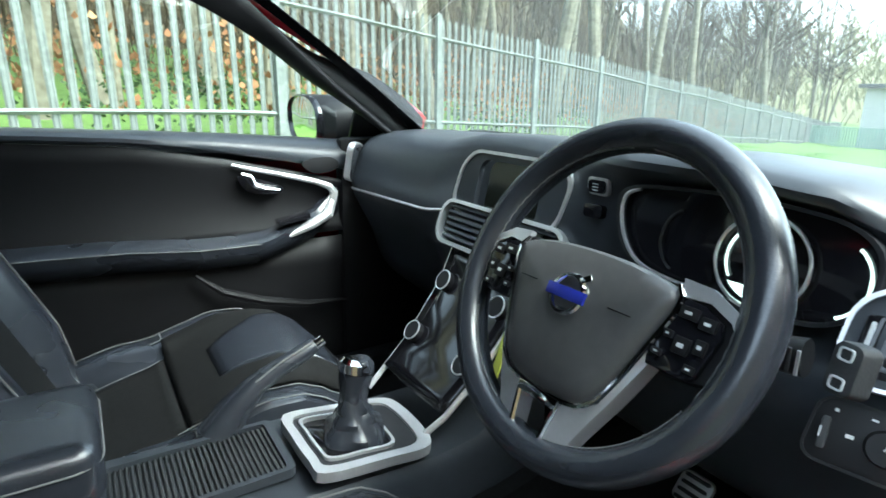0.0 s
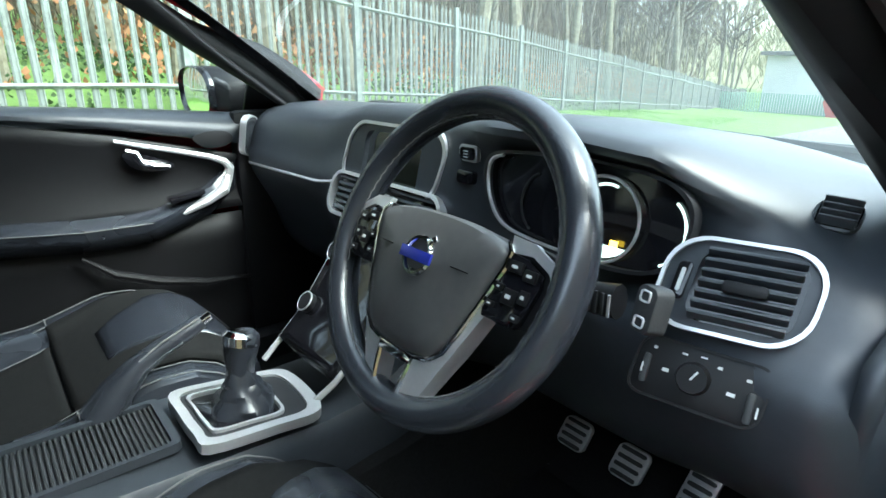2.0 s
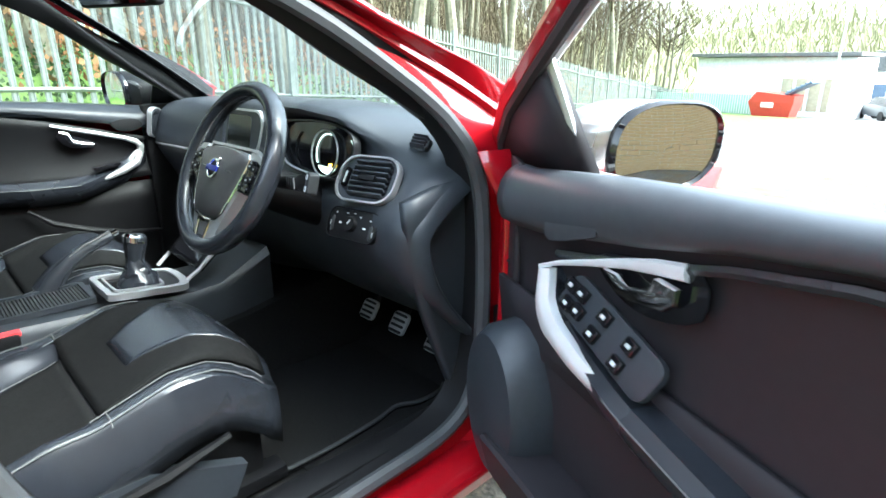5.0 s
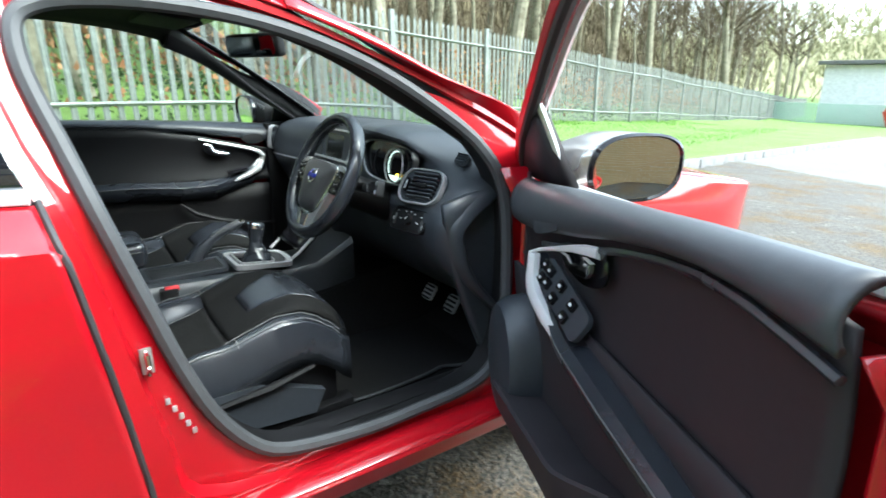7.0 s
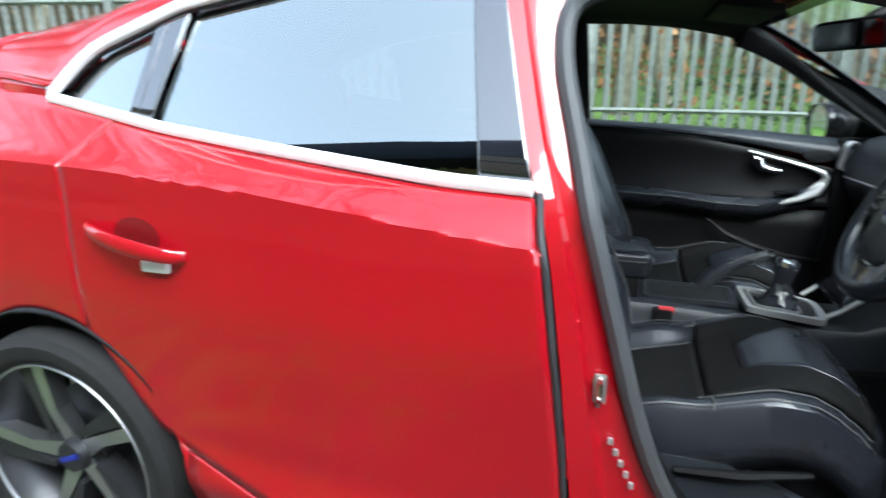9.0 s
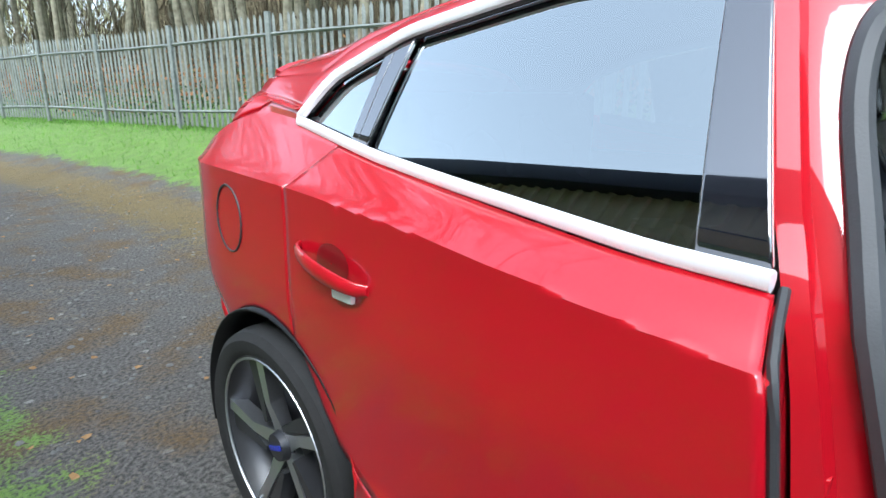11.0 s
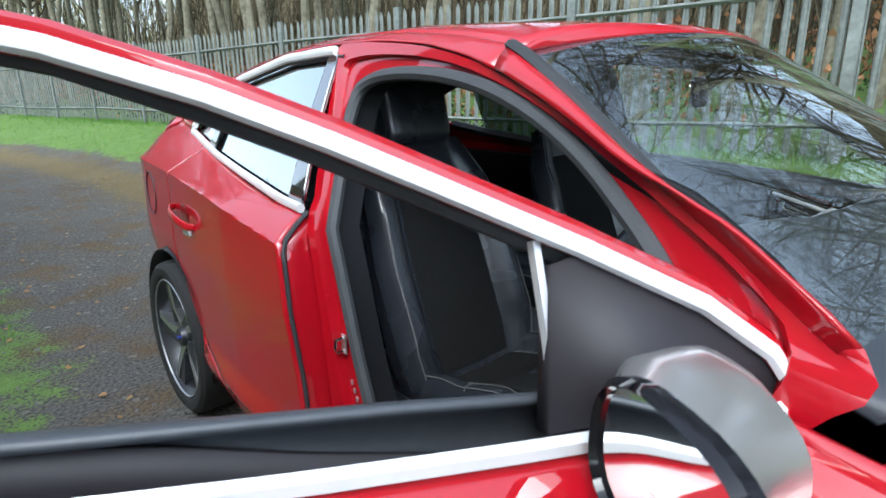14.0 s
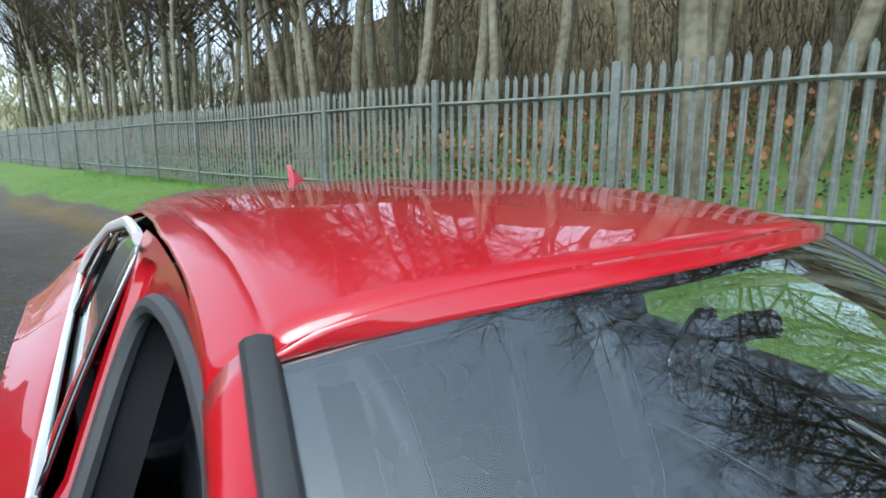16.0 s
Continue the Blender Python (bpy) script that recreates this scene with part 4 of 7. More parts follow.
    bm = flank(-1.19, -.955, lambda y: arch_low(y, -1.32, .23), lambda y: max(rdl(y) - .004, arch_low(y, -1.32, .23) + .004), 16, 8); solid(part("arch_panel", bm, RED, car), .012)
    bm = flank(-.955, .80, lambda y: .19, lambda y: max(.30, rdl(y) - .004) if y < -.2 else .30, 40, 12); solid(part("sill", bm, RED, car), .012)
    bm = strip(lambda u, v: (side_x(u, .30) - .004 - .10 * v, u, .300 + .004 * math.sin(3 * v) - (.0 if u > -.2 else -.02)), lin(-.6, .80, 20), lin(0, 1, 4)); solid(part("sill_top", bm, RED, car), .006, 0)
    # C pillar up to the roof
    def cp(u, v):
        y = -1.76 + .44 * u
        lo = Vector((side_x(y, qh(y)), y, qh(y))) if y < -1.405 else Vector((glass_x(y, arch_z(y)) + .002, y, arch_z(y) - .002))
        hi = Vector(roof_pt(y, .999))
        p = lo.lerp(hi, v); p.x += .012 * math.sin(math.pi * v)
        return p
    bm = strip(cp, lin(0, 1, 14), lin(0, 1, 6)); solid(part("rear_pillar", bm, RED, car), .006, 0)
    # fuel flap
    bm = bmesh.new()
    fy, fz = -1.50, .885
    pts = [(side_x(fy + .075 * math.cos(a), fz + .085 * math.sin(a)) + .0015, fy + .075 * math.cos(a), fz + .085 * math.sin(a)) for a in lin(0, 6.283 * 39 / 40, 40)]
    tube(bm, pts, .0028, 5, closed=True); part("fuel_flap_gap", bm, RUBBER, car)
    # lining of the wheel arch
    for cy in (-1.32, 1.32):
        for s in (-1, 1):
            bm = strip(lambda u, v: (s * (.55 + .30 * v), cy + ARCH_R * math.cos(u) * .995, .32 + ARCH_R * math.sin(u) * .995), lin(-.2, math.pi + .2, 24), lin(0, 1, 4))
            solid(part("arch_liner", bm, TRIM, car), .006, 0)
    # left flank and front wings
    bm = flank(-2.15, .80, lambda y: arch_low(y, -1.32, .19), lambda y: belt_z(y) if y > -1.405 else qh(y), 90, 18, side=-1); solid(part("left_flank", bm, RED, car), .012)
    for s in (-1, 1):
        bm = flank(.803, 2.2, lambda y: arch_low(y, 1.32, .20), lambda y: ip(y, (.8, .95, 1.3, 1.8, 2.2), (.93, .915, .885, .80, .68)), 60, 18, side=s); solid(part("front_wing", bm, RED, car), .012)
    # bonnet
    def bon(u, v):
        y = 1.0 + 1.22 * u
        e = ip(y, (.8, .95, 1.3, 1.8, 2.2), (.93, .915, .885, .80, .68))
        w = side_x(y, e) * .995
        return (w * v, y + (.0 if u > 0 else -.08 * abs(v) ** 2), e + (.035 * u + .012) * (1 - abs(v) ** 2.2))
    bm = strip(bon, lin(0, 1, 20), lin(-1, 1, 25)); solid(part("bonnet", bm, RED, car), .01, 0)
    bm = bmesh.new(); box(bm, (0, 1.03, .93), (1.36, .16, .03), .01); part("scuttle", bm, TRIM, car, "black plastic scuttle below the windscreen")
    for x0, x1 in ((-.55, .05), (.05, .62)):
        bm = bmesh.new(); tube(bm, [(x0, 1.03, .968), ((x0 + x1) / 2, .985, .985), (x1, .965, .978)], .008, 6); part("wiper", bm, TRIM, car)
    # seal below the left windows
    bm = bmesh.new(); tube(bm, [(-(glass_x(y, belt_z(y)) - .012), y, belt_z(y) - .004) for y in lin(-1.3, .86, 40)], .024, 6); part("left_waist_seal", bm, RUBBER, car)
    # tailgate and bumper
    def tail(u, v):
        z = 1.27 - .97 * u
        y = ip(u, (0, .25, .4, .6, .8, 1), (-1.74, -1.96, -2.04, -2.06, -1.98, -1.90))
        w = ip(u, (0, .25, .5, .8, 1), (.47, .60, .66, .70, .66))
        return (w * v, y + .10 * abs(v) ** 2.5, z - .03 * abs(v) ** 3 * (1 - u))
    bm = strip(tail, lin(0, 1, 24), lin(-1, 1, 21)); solid(part("tailgate", bm, RED, car), .012, 0)
    # floor pan
    bm = bmesh.new(); box(bm, (0, -.1, .24), (1.42, 2.5, .04), .01); part("floor_pan", bm, CARPET, car)
    # left windows
    for y0, y1, nm in ((-.30, .80, "front"), (-1.09, -.36, "rear")):
        bm = strip(lambda u, v: (-(glass_x(y0 + (y1 - y0) * u, belt_z(y0 + (y1 - y0) * u) + v * max(.01, arch_z(y0 + (y1 - y0) * u) - .02 - belt_z(y0 + (y1 - y0) * u))) - .01), y0 + (y1 - y0) * u, belt_z(y0 + (y1 - y0) * u) + v * max(.01, arch_z(y0 + (y1 - y0) * u) - .02 - belt_z(y0 + (y1 - y0) * u))), lin(0, 1, 24), lin(0, 1, 8))
        ob = part("left_window", bm, GLASS if nm == "front" else TINT, car); ob.visible_shadow = False
    bm = strip(lambda u, v: (-(glass_x(-.33, .98 + .4 * v) - .02 - .05 * 0), -.39 + .09 * u - .02 * v, .98 + .40 * v), lin(0, 1, 3), lin(0, 1, 6)); solid(part("left_pillar", bm, TRIM, car), .05, 0)

def build_handle(root, side, y0, y1, z0, z1, recess=True):
    n = 15
    loops = []
    for i in range(n):
        t = i / (n - 1)
        y = y0 + (y1 - y0) * t; z = z0 + (z1 - z0) * t
        out = .038 * math.sin(math.pi * min(1, max(0, t))) ** .45 + .004
        h = .010 + .007 * math.sin(math.pi * t) ** .6
        xb = side_x(y, z)
        th = .016
        c = Vector((xb + out - .006, y, z))
        loops.append([(side * (c.x + th * .5 * math.cos(a)), c.y, c.z + h * math.sin(a)) for a in lin(0, 2 * math.pi * 9 / 10, 10)])
    bm = bmesh.new(); rings(bm, loops); bmesh.ops.recalc_face_normals(bm, faces=bm.faces)
    hd = part("door_handle", bm, RED, root, "body-coloured red pull handle")
    # grip bowl behind it: a near-flat disc, the hollow's shade painted on
    yc, zc = y0 + (y1 - y0) * .52, z0 + (z1 - z0) * .52 + .008
    bm = bmesh.new()
    for k in range(1):
        ang = lin(0, 2 * math.pi * 23 / 24, 24)
        ls = []
        for r, d in ((1.0, .0015), (.9, .0022), (.5, .0028), (.05, .003)):
            ls.append([(side * (side_x(yc + .058 * r * math.cos(a), zc + .038 * r * math.sin(a)) + d), yc + .058 * r * math.cos(a), zc + .038 * r * math.sin(a)) for a in ang])
        rings(bm, ls, cap=False)
    part("grip_bowl", bm, BOWL, root, "grip recess, its shade painted in darker red")
# body red darkened to imitate shade inside the grip bowl
BOWL = material("red_recess_shade", (0.16, 0.004, 0.007), 0.35, var=.05, coat=.6)
build_skins()

# aperture of the driver's door
AP = [(-.252, 1.262), (-.254, 1.21), (-.243, 1.15), (-.217, 1.06), (-.187, .95), (-.128, .74), (-.096, .63), (-.05, .51), (.015, .412), (.10, .357), (.30, .332), (.45, .335), (.58, .342), (.66, .365), (.705, .41), (.732, .50), (.738, .65), (.732, .80), (.713, .90), (.664, .995), (.62, 1.045), (.55, 1.10), (.455, 1.165), (.345, 1.222), (.212, 1.270), (.078, 1.298), (-.06, 1.310), (-.17, 1.306), (-.228, 1.290)]
OUT = [(-.383, 1.384), (-.362, 1.30), (-.336, 1.20), (-.300, 1.06), (-.252, .93), (-.222, .74), (-.207, .62), (-.188, .46), (-.172, .302), (.14, .265), (.34, .26), (.50, .26), (.607, .26), (.72, .27), (.80, .33), (.815, .46), (.82, .63), (.83, .80), (.85, .91), (.90, .98), (.80, 1.052), (.66, 1.118), (.549, 1.163), (.42, 1.222), (.30, 1.275), (.15, 1.328), (-.02, 1.366), (-.19, 1.385), (-.31, 1.392)]
def dense(poly, k):
    n = len(poly); out = []
    for i in range(n):
        p = [Vector(poly[(i + j) % n]) for j in (-1, 0, 1, 2)]
        for s in range(k):
            t = s / k
            out.append(tuple(0.5 * ((2 * p[1]) + (p[2] - p[0]) * t + (2 * p[0] - 5 * p[1] + 4 * p[2] - p[3]) * t * t + (3 * p[1] - p[0] - 3 * p[2] + p[3]) * t ** 3)))
    return out
def ap_x(y, z): return .765 - .43 * max(0, z - .95) - .02 * max(0, .4 - z)
def build_aperture():
    ap, ou = dense(AP, 3), dense(OUT, 3)
    bm = bmesh.new()
    n = len(ap)
    loops = []
    for f, dx in ((0, .035), (.35, .030), (.42, .004), (.85, .0), (1.0, -.012)):
        l = []
        for (ya, za), (yo, zo) in zip(ap, ou):
            y, z = yo + (ya - yo) * f, zo + (za - zo) * f
            extra = dx if z < 1.0 else dx * .6
            l.append((ap_x(y, z) + extra, y, z))
        loops.append(l)
    rings(bm, loops, cap=False)
    bmesh.ops.recalc_face_normals(bm, faces=bm.faces)
    part("door_frame", bm, RED, car, "red painted door opening frame")
    bm = bmesh.new(); tube(bm, [(ap_x(y, z) + .004, y, z) for y, z in ap], .0165, 8, closed=True, up=(1, 0, 0)); part("door_seal", bm, SEAL, car, "thick grey rubber door seal")
    bm = bmesh.new(); rings(bm, [[(ap_x(y, z) - d, cy0 + (y - cy0) * k, .85 + (z - .85) * k) for y, z in ap] for d, k, cy0 in ((.008, .998, .25), (.04, .996, .25), (.07, .985, .25))], cap=False); part("frame_trim", bm, TRIM, car, "dark trim inside the door opening")
    # inner pillar trim
    bm = strip(lambda u, v: (ap_x(-.26, ip(u, (0, 1), (.35, 1.33))) - .03 - .06 * v, ip(u, (0, .2, .5, .8, 1), (.02, -.09, -.19, -.265, -.30)) - .02 - .10 * v, ip(u, (0, 1), (.35, 1.33))), lin(0, 1, 14), lin(0, 1, 4))
    solid(part("pillar_trim", bm, GREYTRIM, car, "grey inner door pillar trim"), .01, 0)
    # sill step
    bm = bmesh.new(); box(bm, (.70, .33, .315), (.10, .86, .03), .012)
    for i in range(5): box(bm, (.672 + i * .014, .33, .332), (.006, .80, .006))
    part("sill_plate", bm, TRIM, car, "ribbed black plastic sill plate")
    # striker and latch marks on the pillar
    st = empty("door_striker", parent=car)
    bm = bmesh.new(); box(bm, (.776, -.152, .662), (.006, .022, .054), .004); part("plate", bm, SILVER, st)
    bm = bmesh.new(); tube(bm, [(.776, -.152, .68), (.80, -.152, .68), (.803, -.152, .662), (.80, -.152, .645), (.776, -.152, .645)], .005, 6); part("loop", bm, CHROME, st)
    bm = bmesh.new()
    for i in range(5): box(bm, (.774, -.128 + i * .010, .565 - i * .020), (.004, .009, .014), .002)
    part("data_sticker", bm, SATIN, car, "small pale sticker strip on the pillar")
    for z in (.50, .77):
        bm = bmesh.new(); box(bm, (.782, -.205, z), (.02, .026, .03), .004); part("hinge_cover", bm, RED, car)
build_aperture()

# wheels
def build_wheel(y, side):
    w = empty("wheel", (side * .765, y, WHEEL_R - .004), parent=car)
    w.rotation_euler = (0, 0, 0 if side > 0 else math.pi)
    bm = bmesh.new()
    prof = [(-.10, .225), (-.108, .25), (-.11, .285), (-.095, .310), (-.06, .318), (.06, .318), (.092, .310), (.105, .292), (.104, .268), (.097, .252), (.087, .246)]
    ls = [[(x, r * math.cos(a), r * math.sin(a)) for x, r in prof] for a in lin(0, 2 * math.pi, 61)]
    vv = [[bm.verts.new(p) for p in l] for l in ls[:-1]]; vv.append(vv[0])
    for a, b in zip(vv, vv[1:]):
        for i in range(len(prof) - 1): bm.faces.new((a[i], a[i + 1], b[i + 1], b[i]))
    bmesh.ops.recalc_face_normals(bm, faces=bm.faces); part("tyre", bm, TYRE, w)
    bm = bmesh.new()
    prof = [(-.09, .225), (-.08, .20), (.03, .205), (.070, .228), (.088, .240), (.096, .246), (.092, .252)]
    ls = [[(x, r * math.cos(a), r * math.sin(a)) for x, r in prof] for a in lin(0, 2 * math.pi, 61)]
    vv = [[bm.verts.new(p) for p in l] for l in ls[:-1]]; vv.append(vv[0])
    for a, b in zip(vv, vv[1:]):
        for i in range(len(prof) - 1): bm.faces.new((a[i], a[i + 1], b[i + 1], b[i]))
    bmesh.ops.recalc_face_normals(bm, faces=bm.faces); part("rim", bm, ALLOYDARK, w, "dark grey alloy rim")
    bm = bmesh.new(); tube(bm, [(.0945, .2425 * math.cos(a), .2425 * math.sin(a)) for a in lin(0, 2 * math.pi * 59 / 60, 60)], .0035, 6, closed=True, up=(1, 0, 0)); part("rim_lip", bm, ALLOY, w, "bright machined rim lip")
    for k in range(5):
        a = 2 * math.pi * k / 5 + .25
        m = Matrix.Rotation(a, 4, 'X')
        bm = bmesh.new()
        rings(bm, [[(.060, -.024, .03), (.060, .024, .03), (.03, .02, .03), (.03, -.02, .03)], [(.077, -.014, .12), (.077, .014, .12), (.035, .012, .12), (.035, -.01, .12)], [(.085, .002, .238), (.085, .036, .238), (.045, .030, .238), (.045, .004, .238)]])
        bmesh.ops.recalc_face_normals(bm, faces=bm.faces); bmesh.ops.transform(bm, matrix=m, verts=bm.verts)
        part("spoke", bm, ALLOY, w, smooth=False)
        bm = bmesh.new()
        rings(bm, [[(.0745, -.045, .06), (.0745, -.030, .06), (.02, -.03, .06), (.02, -.045, .06)], [(.078, -.055, .236), (.078, -.002, .236), (.03, -.002, .236), (.03, -.05, .236)]])
        bmesh.ops.recalc_face_normals(bm, faces=bm.faces); bmesh.ops.transform(bm, matrix=m, verts=bm.verts)
        part("spoke_side", bm, ALLOYDARK, w, "dark grey painted spoke flank", smooth=False)
    bm = bmesh.new(); bmesh.ops.create_cone(bm, cap_ends=True, segments=24, radius1=.045, radius2=.036, depth=.03, matrix=Matrix.Translation((.066, 0, 0)) @ Matrix.Rotation(radians(90), 4, 'Y')); part("hub_cap", bm, ALLOYDARK, w)
    bm = bmesh.new(); box(bm, (.083, 0, 0), (.004, .06, .014), .002, m=Matrix.Rotation(.4, 4, 'X')); part("hub_badge", bm, BLUE, w)
    bm = bmesh.new(); bmesh.ops.create_cone(bm, cap_ends=True, segments=32, radius1=.15, radius2=.15, depth=.02, matrix=Matrix.Translation((-.02, 0, 0)) @ Matrix.Rotation(radians(90), 4, 'Y')); part("brake_disc", bm, ALLOYDARK, w)
for yy in (-1.32, 1.32):
    for ss in (-1, 1): build_wheel(yy, ss)

# ---------- the car: cabin ----------
DASH_PROF = (
    (-.775, ((.96, .93), (.85, .955), (.72, .950), (.665, .925), (.635, .88), (.625, .83), (.67, .72), (.73, .58), (.95, .40))),
    (-.70, ((1.0, .955), (.87, .982), (.71, .980), (.640, .952), (.612, .89), (.604, .83), (.66, .72), (.73, .58), (.98, .40))),
    (-.32, ((1.02, .962), (.88, .990), (.71, .994), (.645, .970), (.618, .89), (.606, .83), (.65, .72), (.72, .58), (.98, .40))),
    (-.20, ((1.02, .965), (.88, .995), (.71, 1.008), (.655, .998), (.640, .93), (.606, .84), (.60, .72), (.68, .55), (.98, .40))),
    (-.05, ((1.03, .965), (.89, .998), (.72, 1.012), (.655, 1.002), (.640, .93), (.60, .84), (.58, .72), (.64, .55), (.98, .40))),
    (.13, ((1.03, .965), (.88, .998), (.70, 1.012), (.630, 1.000), (.612, .96), (.60, .87), (.60, .72), (.68, .58), (.98, .40))),
    (.20, ((1.02, .965), (.87, 1.00), (.68, 1.018), (.600, 1.006), (.625, .96), (.615, .87), (.60, .76), (.68, .58), (.98, .40))),
    (.36, ((1.01, .962), (.86, 1.00), (.66, 1.024), (.575, 1.012), (.645, .975), (.640, .86), (.58, .80), (.68, .58), (.98, .40))),
    (.48, ((1.00, .960), (.86, .995), (.67, 1.010), (.590, .998), (.645, .965), (.640, .86), (.575, .79), (.66, .60), (.96, .40))),
    (.54, ((.99, .957), (.86, .985), (.70, .985), (.625, .965), (.632, .935), (.612, .87), (.565, .79), (.64, .63), (.95, .40))),
    (.62, ((.97, .950), (.85, .968), (.74, .952), (.675, .935), (.637, .91), (.608, .87), (.560, .78), (.62, .65), (.93, .40))),
    (.70, ((.94, .940), (.84, .948), (.78, .930), (.715, .905), (.655, .88), (.610, .84), (.566, .78), (.62, .64), (.90, .40))),
    (.742, ((.90, .915), (.84, .930), (.80, .915), (.755, .88), (.700, .85), (.645, .81), (.61, .76), (.67, .62), (.87, .40))),
)
def dash_at(x, i):
    xs = [s[0] for s in DASH_PROF]
    return (ip(x, xs, [s[1][i][0] for s in DASH_PROF]), ip(x, xs, [s[1][i][1] for s in DASH_PROF]))
def dash_point(x, v):
    """v runs 0 to 8 down the profile."""
    i = min(7, int(v)); f = v - i
    def pt(k):
        k = max(0, min(8, k)); return Vector(dash_at(x, k))
    a, b, c, d = pt(i - 1), pt(i), pt(i + 1), pt(i + 2)
    p = .5 * ((2 * b) + (c - a) * f + (2 * a - 5 * b + 4 * c - d) * f * f + (3 * b - a - 3 * c + d) * f ** 3)
    return (x, p.x, p.y)
def dash_plane(x, z, dz=.02):
    """The dash face near (x, z): its y and the way up along it."""
    best = min((abs(dash_point(x, v)[2] - z) + (0 if dash_point(x, v)[1] < .7 else 1), v) for v in lin(2.6, 6.2, 60))[1]
    a, b = Vector(dash_point(x, best + .2)), Vector(dash_point(x, best - .2))
    return Vector(dash_point(x, best)), (b - a).normalized()

dashboard = empty("dashboard", parent=car)
tagged(dashboard, "dark grey grained plastic dashboard")
xs = sorted(set(lin(-.775, .742, 64)))
bm = strip(lambda u, v: dash_point(u, v), xs, lin(0, 8, 49))
bmesh.ops.recalc_face_normals(bm, faces=bm.faces)
solid(part("dash_body", bm, DASH, dashboard), .012, 0)
bm = bmesh.new(); box(bm, (0, 1.03, .62), (1.5, .06, .72), .01); part("bulkhead", bm, CARPET, car)

def vent(name, c, xdir, ydir, w, h, slats, ring=True, gap=.68, knob=True, skew=.12, label="round-cornered air vent with black slats"):
    root = empty(name, parent=dashboard); tagged(root, label)
    m = frame_at(c, xdir, ydir)
    bm = bmesh.new(); prism(bm, rounded(w, h, min(w, h) * .38, 6, skew), .012, .004, m); part("surround", bm, DASH, root)
    if ring:
        bm = bmesh.new(); ring_band(bm, rounded(w + .003, h + .003, min(w, h) * .39, 6, skew), rounded(w - .005, h - .005, min(w, h) * .37, 6, skew), .017, m); part("satin_ring", bm, SATIN, root, "satin silver surround")
    gw, gh = w * gap, h * .80
    off = Matrix.Translation((w * .06 if gap < .8 else 0, 0, 0))
    bm = bmesh.new(); prism(bm, rounded(gw, gh, gh * .25, 5, skew), .0135, 0, m @ off); part("mouth", bm, GLOSS, root)
    for i in range(slats):
        yy = -gh / 2 + gh * (i + .5) / slats
        bm = bmesh.new(); box(bm, (0, 0, 0), (gw * .90, gh / slats * .42, .016), .002)
        bmesh.ops.transform(bm, matrix=m @ off @ Matrix.Translation((skew * yy, yy, .016)) @ Matrix.Rotation(radians(-25), 4, 'X'), verts=bm.verts)
        part("slat", bm, DASH, root)
    if knob:
        bm = bmesh.new(); box(bm, (0, 0, 0), (gw * .42, gh * .17, .02), .005); bmesh.ops.transform(bm, matrix=m @ off @ Matrix.Translation((0, 0, .022)), verts=bm.verts); part("vent_knob", bm, TRIM, root)
        bm = bmesh.new(); prism(bm, rounded(.014, h * .42, .005, 3, skew), .018, .002, m @ Matrix.Translation((-w * .36, 0, 0))); part("thumb_wheel", bm, GLOSS, root)
        bm = bmesh.new(); prism(bm, rounded(.004, h * .26, .0015, 2, skew), .0195, 0, m @ Matrix.Translation((-w * .36, 0, 0))); part("wheel_mark", bm, LABEL, root)
vent("driver_vent", (.586, .590, .878), (1, .30, 0), (-.12, .45, .89), .142, .096, 7)
vent("passenger_vent", (-.700, .607, .905), (.62, -.78, 0), (.1, .25, .95), .06, .105, 7, knob=False, gap=.72)
vent("demister_vent", (.628, .695, .945), (1, .35, -.1), (-.2, .55, .8), .044, .036, 4, ring=False, gap=.86, knob=False)

bm = bmesh.new(); box(bm, (-.745, .80, .62), (.05, .46, .70), .02); part("kick_panel", bm, TRIM, car)
# passenger side crease and screen
bm = bmesh.new(); tube(bm, [Vector(dash_point(x, 4.95 - .35 * (x + .75))) + Vector((0, -.006, 0)) for x in lin(-.76, -.24, 18)], .004, 6); part("crease_trim", bm, SATIN, dashboard, "thin dark metal crease line")
scr, su = Vector((-.045, .612, .924)), Vector((0, .18, .98))
m = frame_at(scr, (1, 0, 0), su)
bm = bmesh.new(); ring_band(bm, rounded(.300, .132, .05, 6, .25), rounded(.288, .120, .046, 6, .25), .014, m); part("screen_ring", bm, SATIN, dashboard, "satin silver ring round the screen")
bm = bmesh.new(); ring_band(bm, rounded(.288, .120, .046, 6, .25), rounded(.175, .098, .02, 6, .05), -.01, m @ Matrix.Translation((0, 0, .010))); part("screen_recess", bm, DASH, dashboard)
bm = bmesh.new(); prism(bm, rounded(.176, .1, .02, 5, .05), .004, 0, m @ Matrix.Translation((.03, 0, .003))); part("screen", bm, SCREEN, dashboard, "switched-off dark display screen")
for z, w, h, mt in ((.962, .040, .026, SATIN), (.962, .033, .019, GLOSS), (.925, .036, .020, GLOSS)):
    c, u = dash_plane(.160, z)
    bm = bmesh.new(); prism(bm, rounded(w, h, .006, 4), .008 if mt is SATIN else .0105, .001, frame_at(c + Vector((0, -.002, 0)), (1, 0, 0), u)); part("dash_button", bm, mt, dashboard)
c, u = dash_plane(.160, .962)
for i in range(3):
    bm = bmesh.new(); box(bm, (0, 0, 0), (.010, .0018, .001)); bmesh.ops.transform(bm, matrix=frame_at(c + Vector((0, -.015, .004 - i * .0045)), (1, 0, 0), u), verts=bm.verts); part("button_mark", bm, LABEL, dashboard)

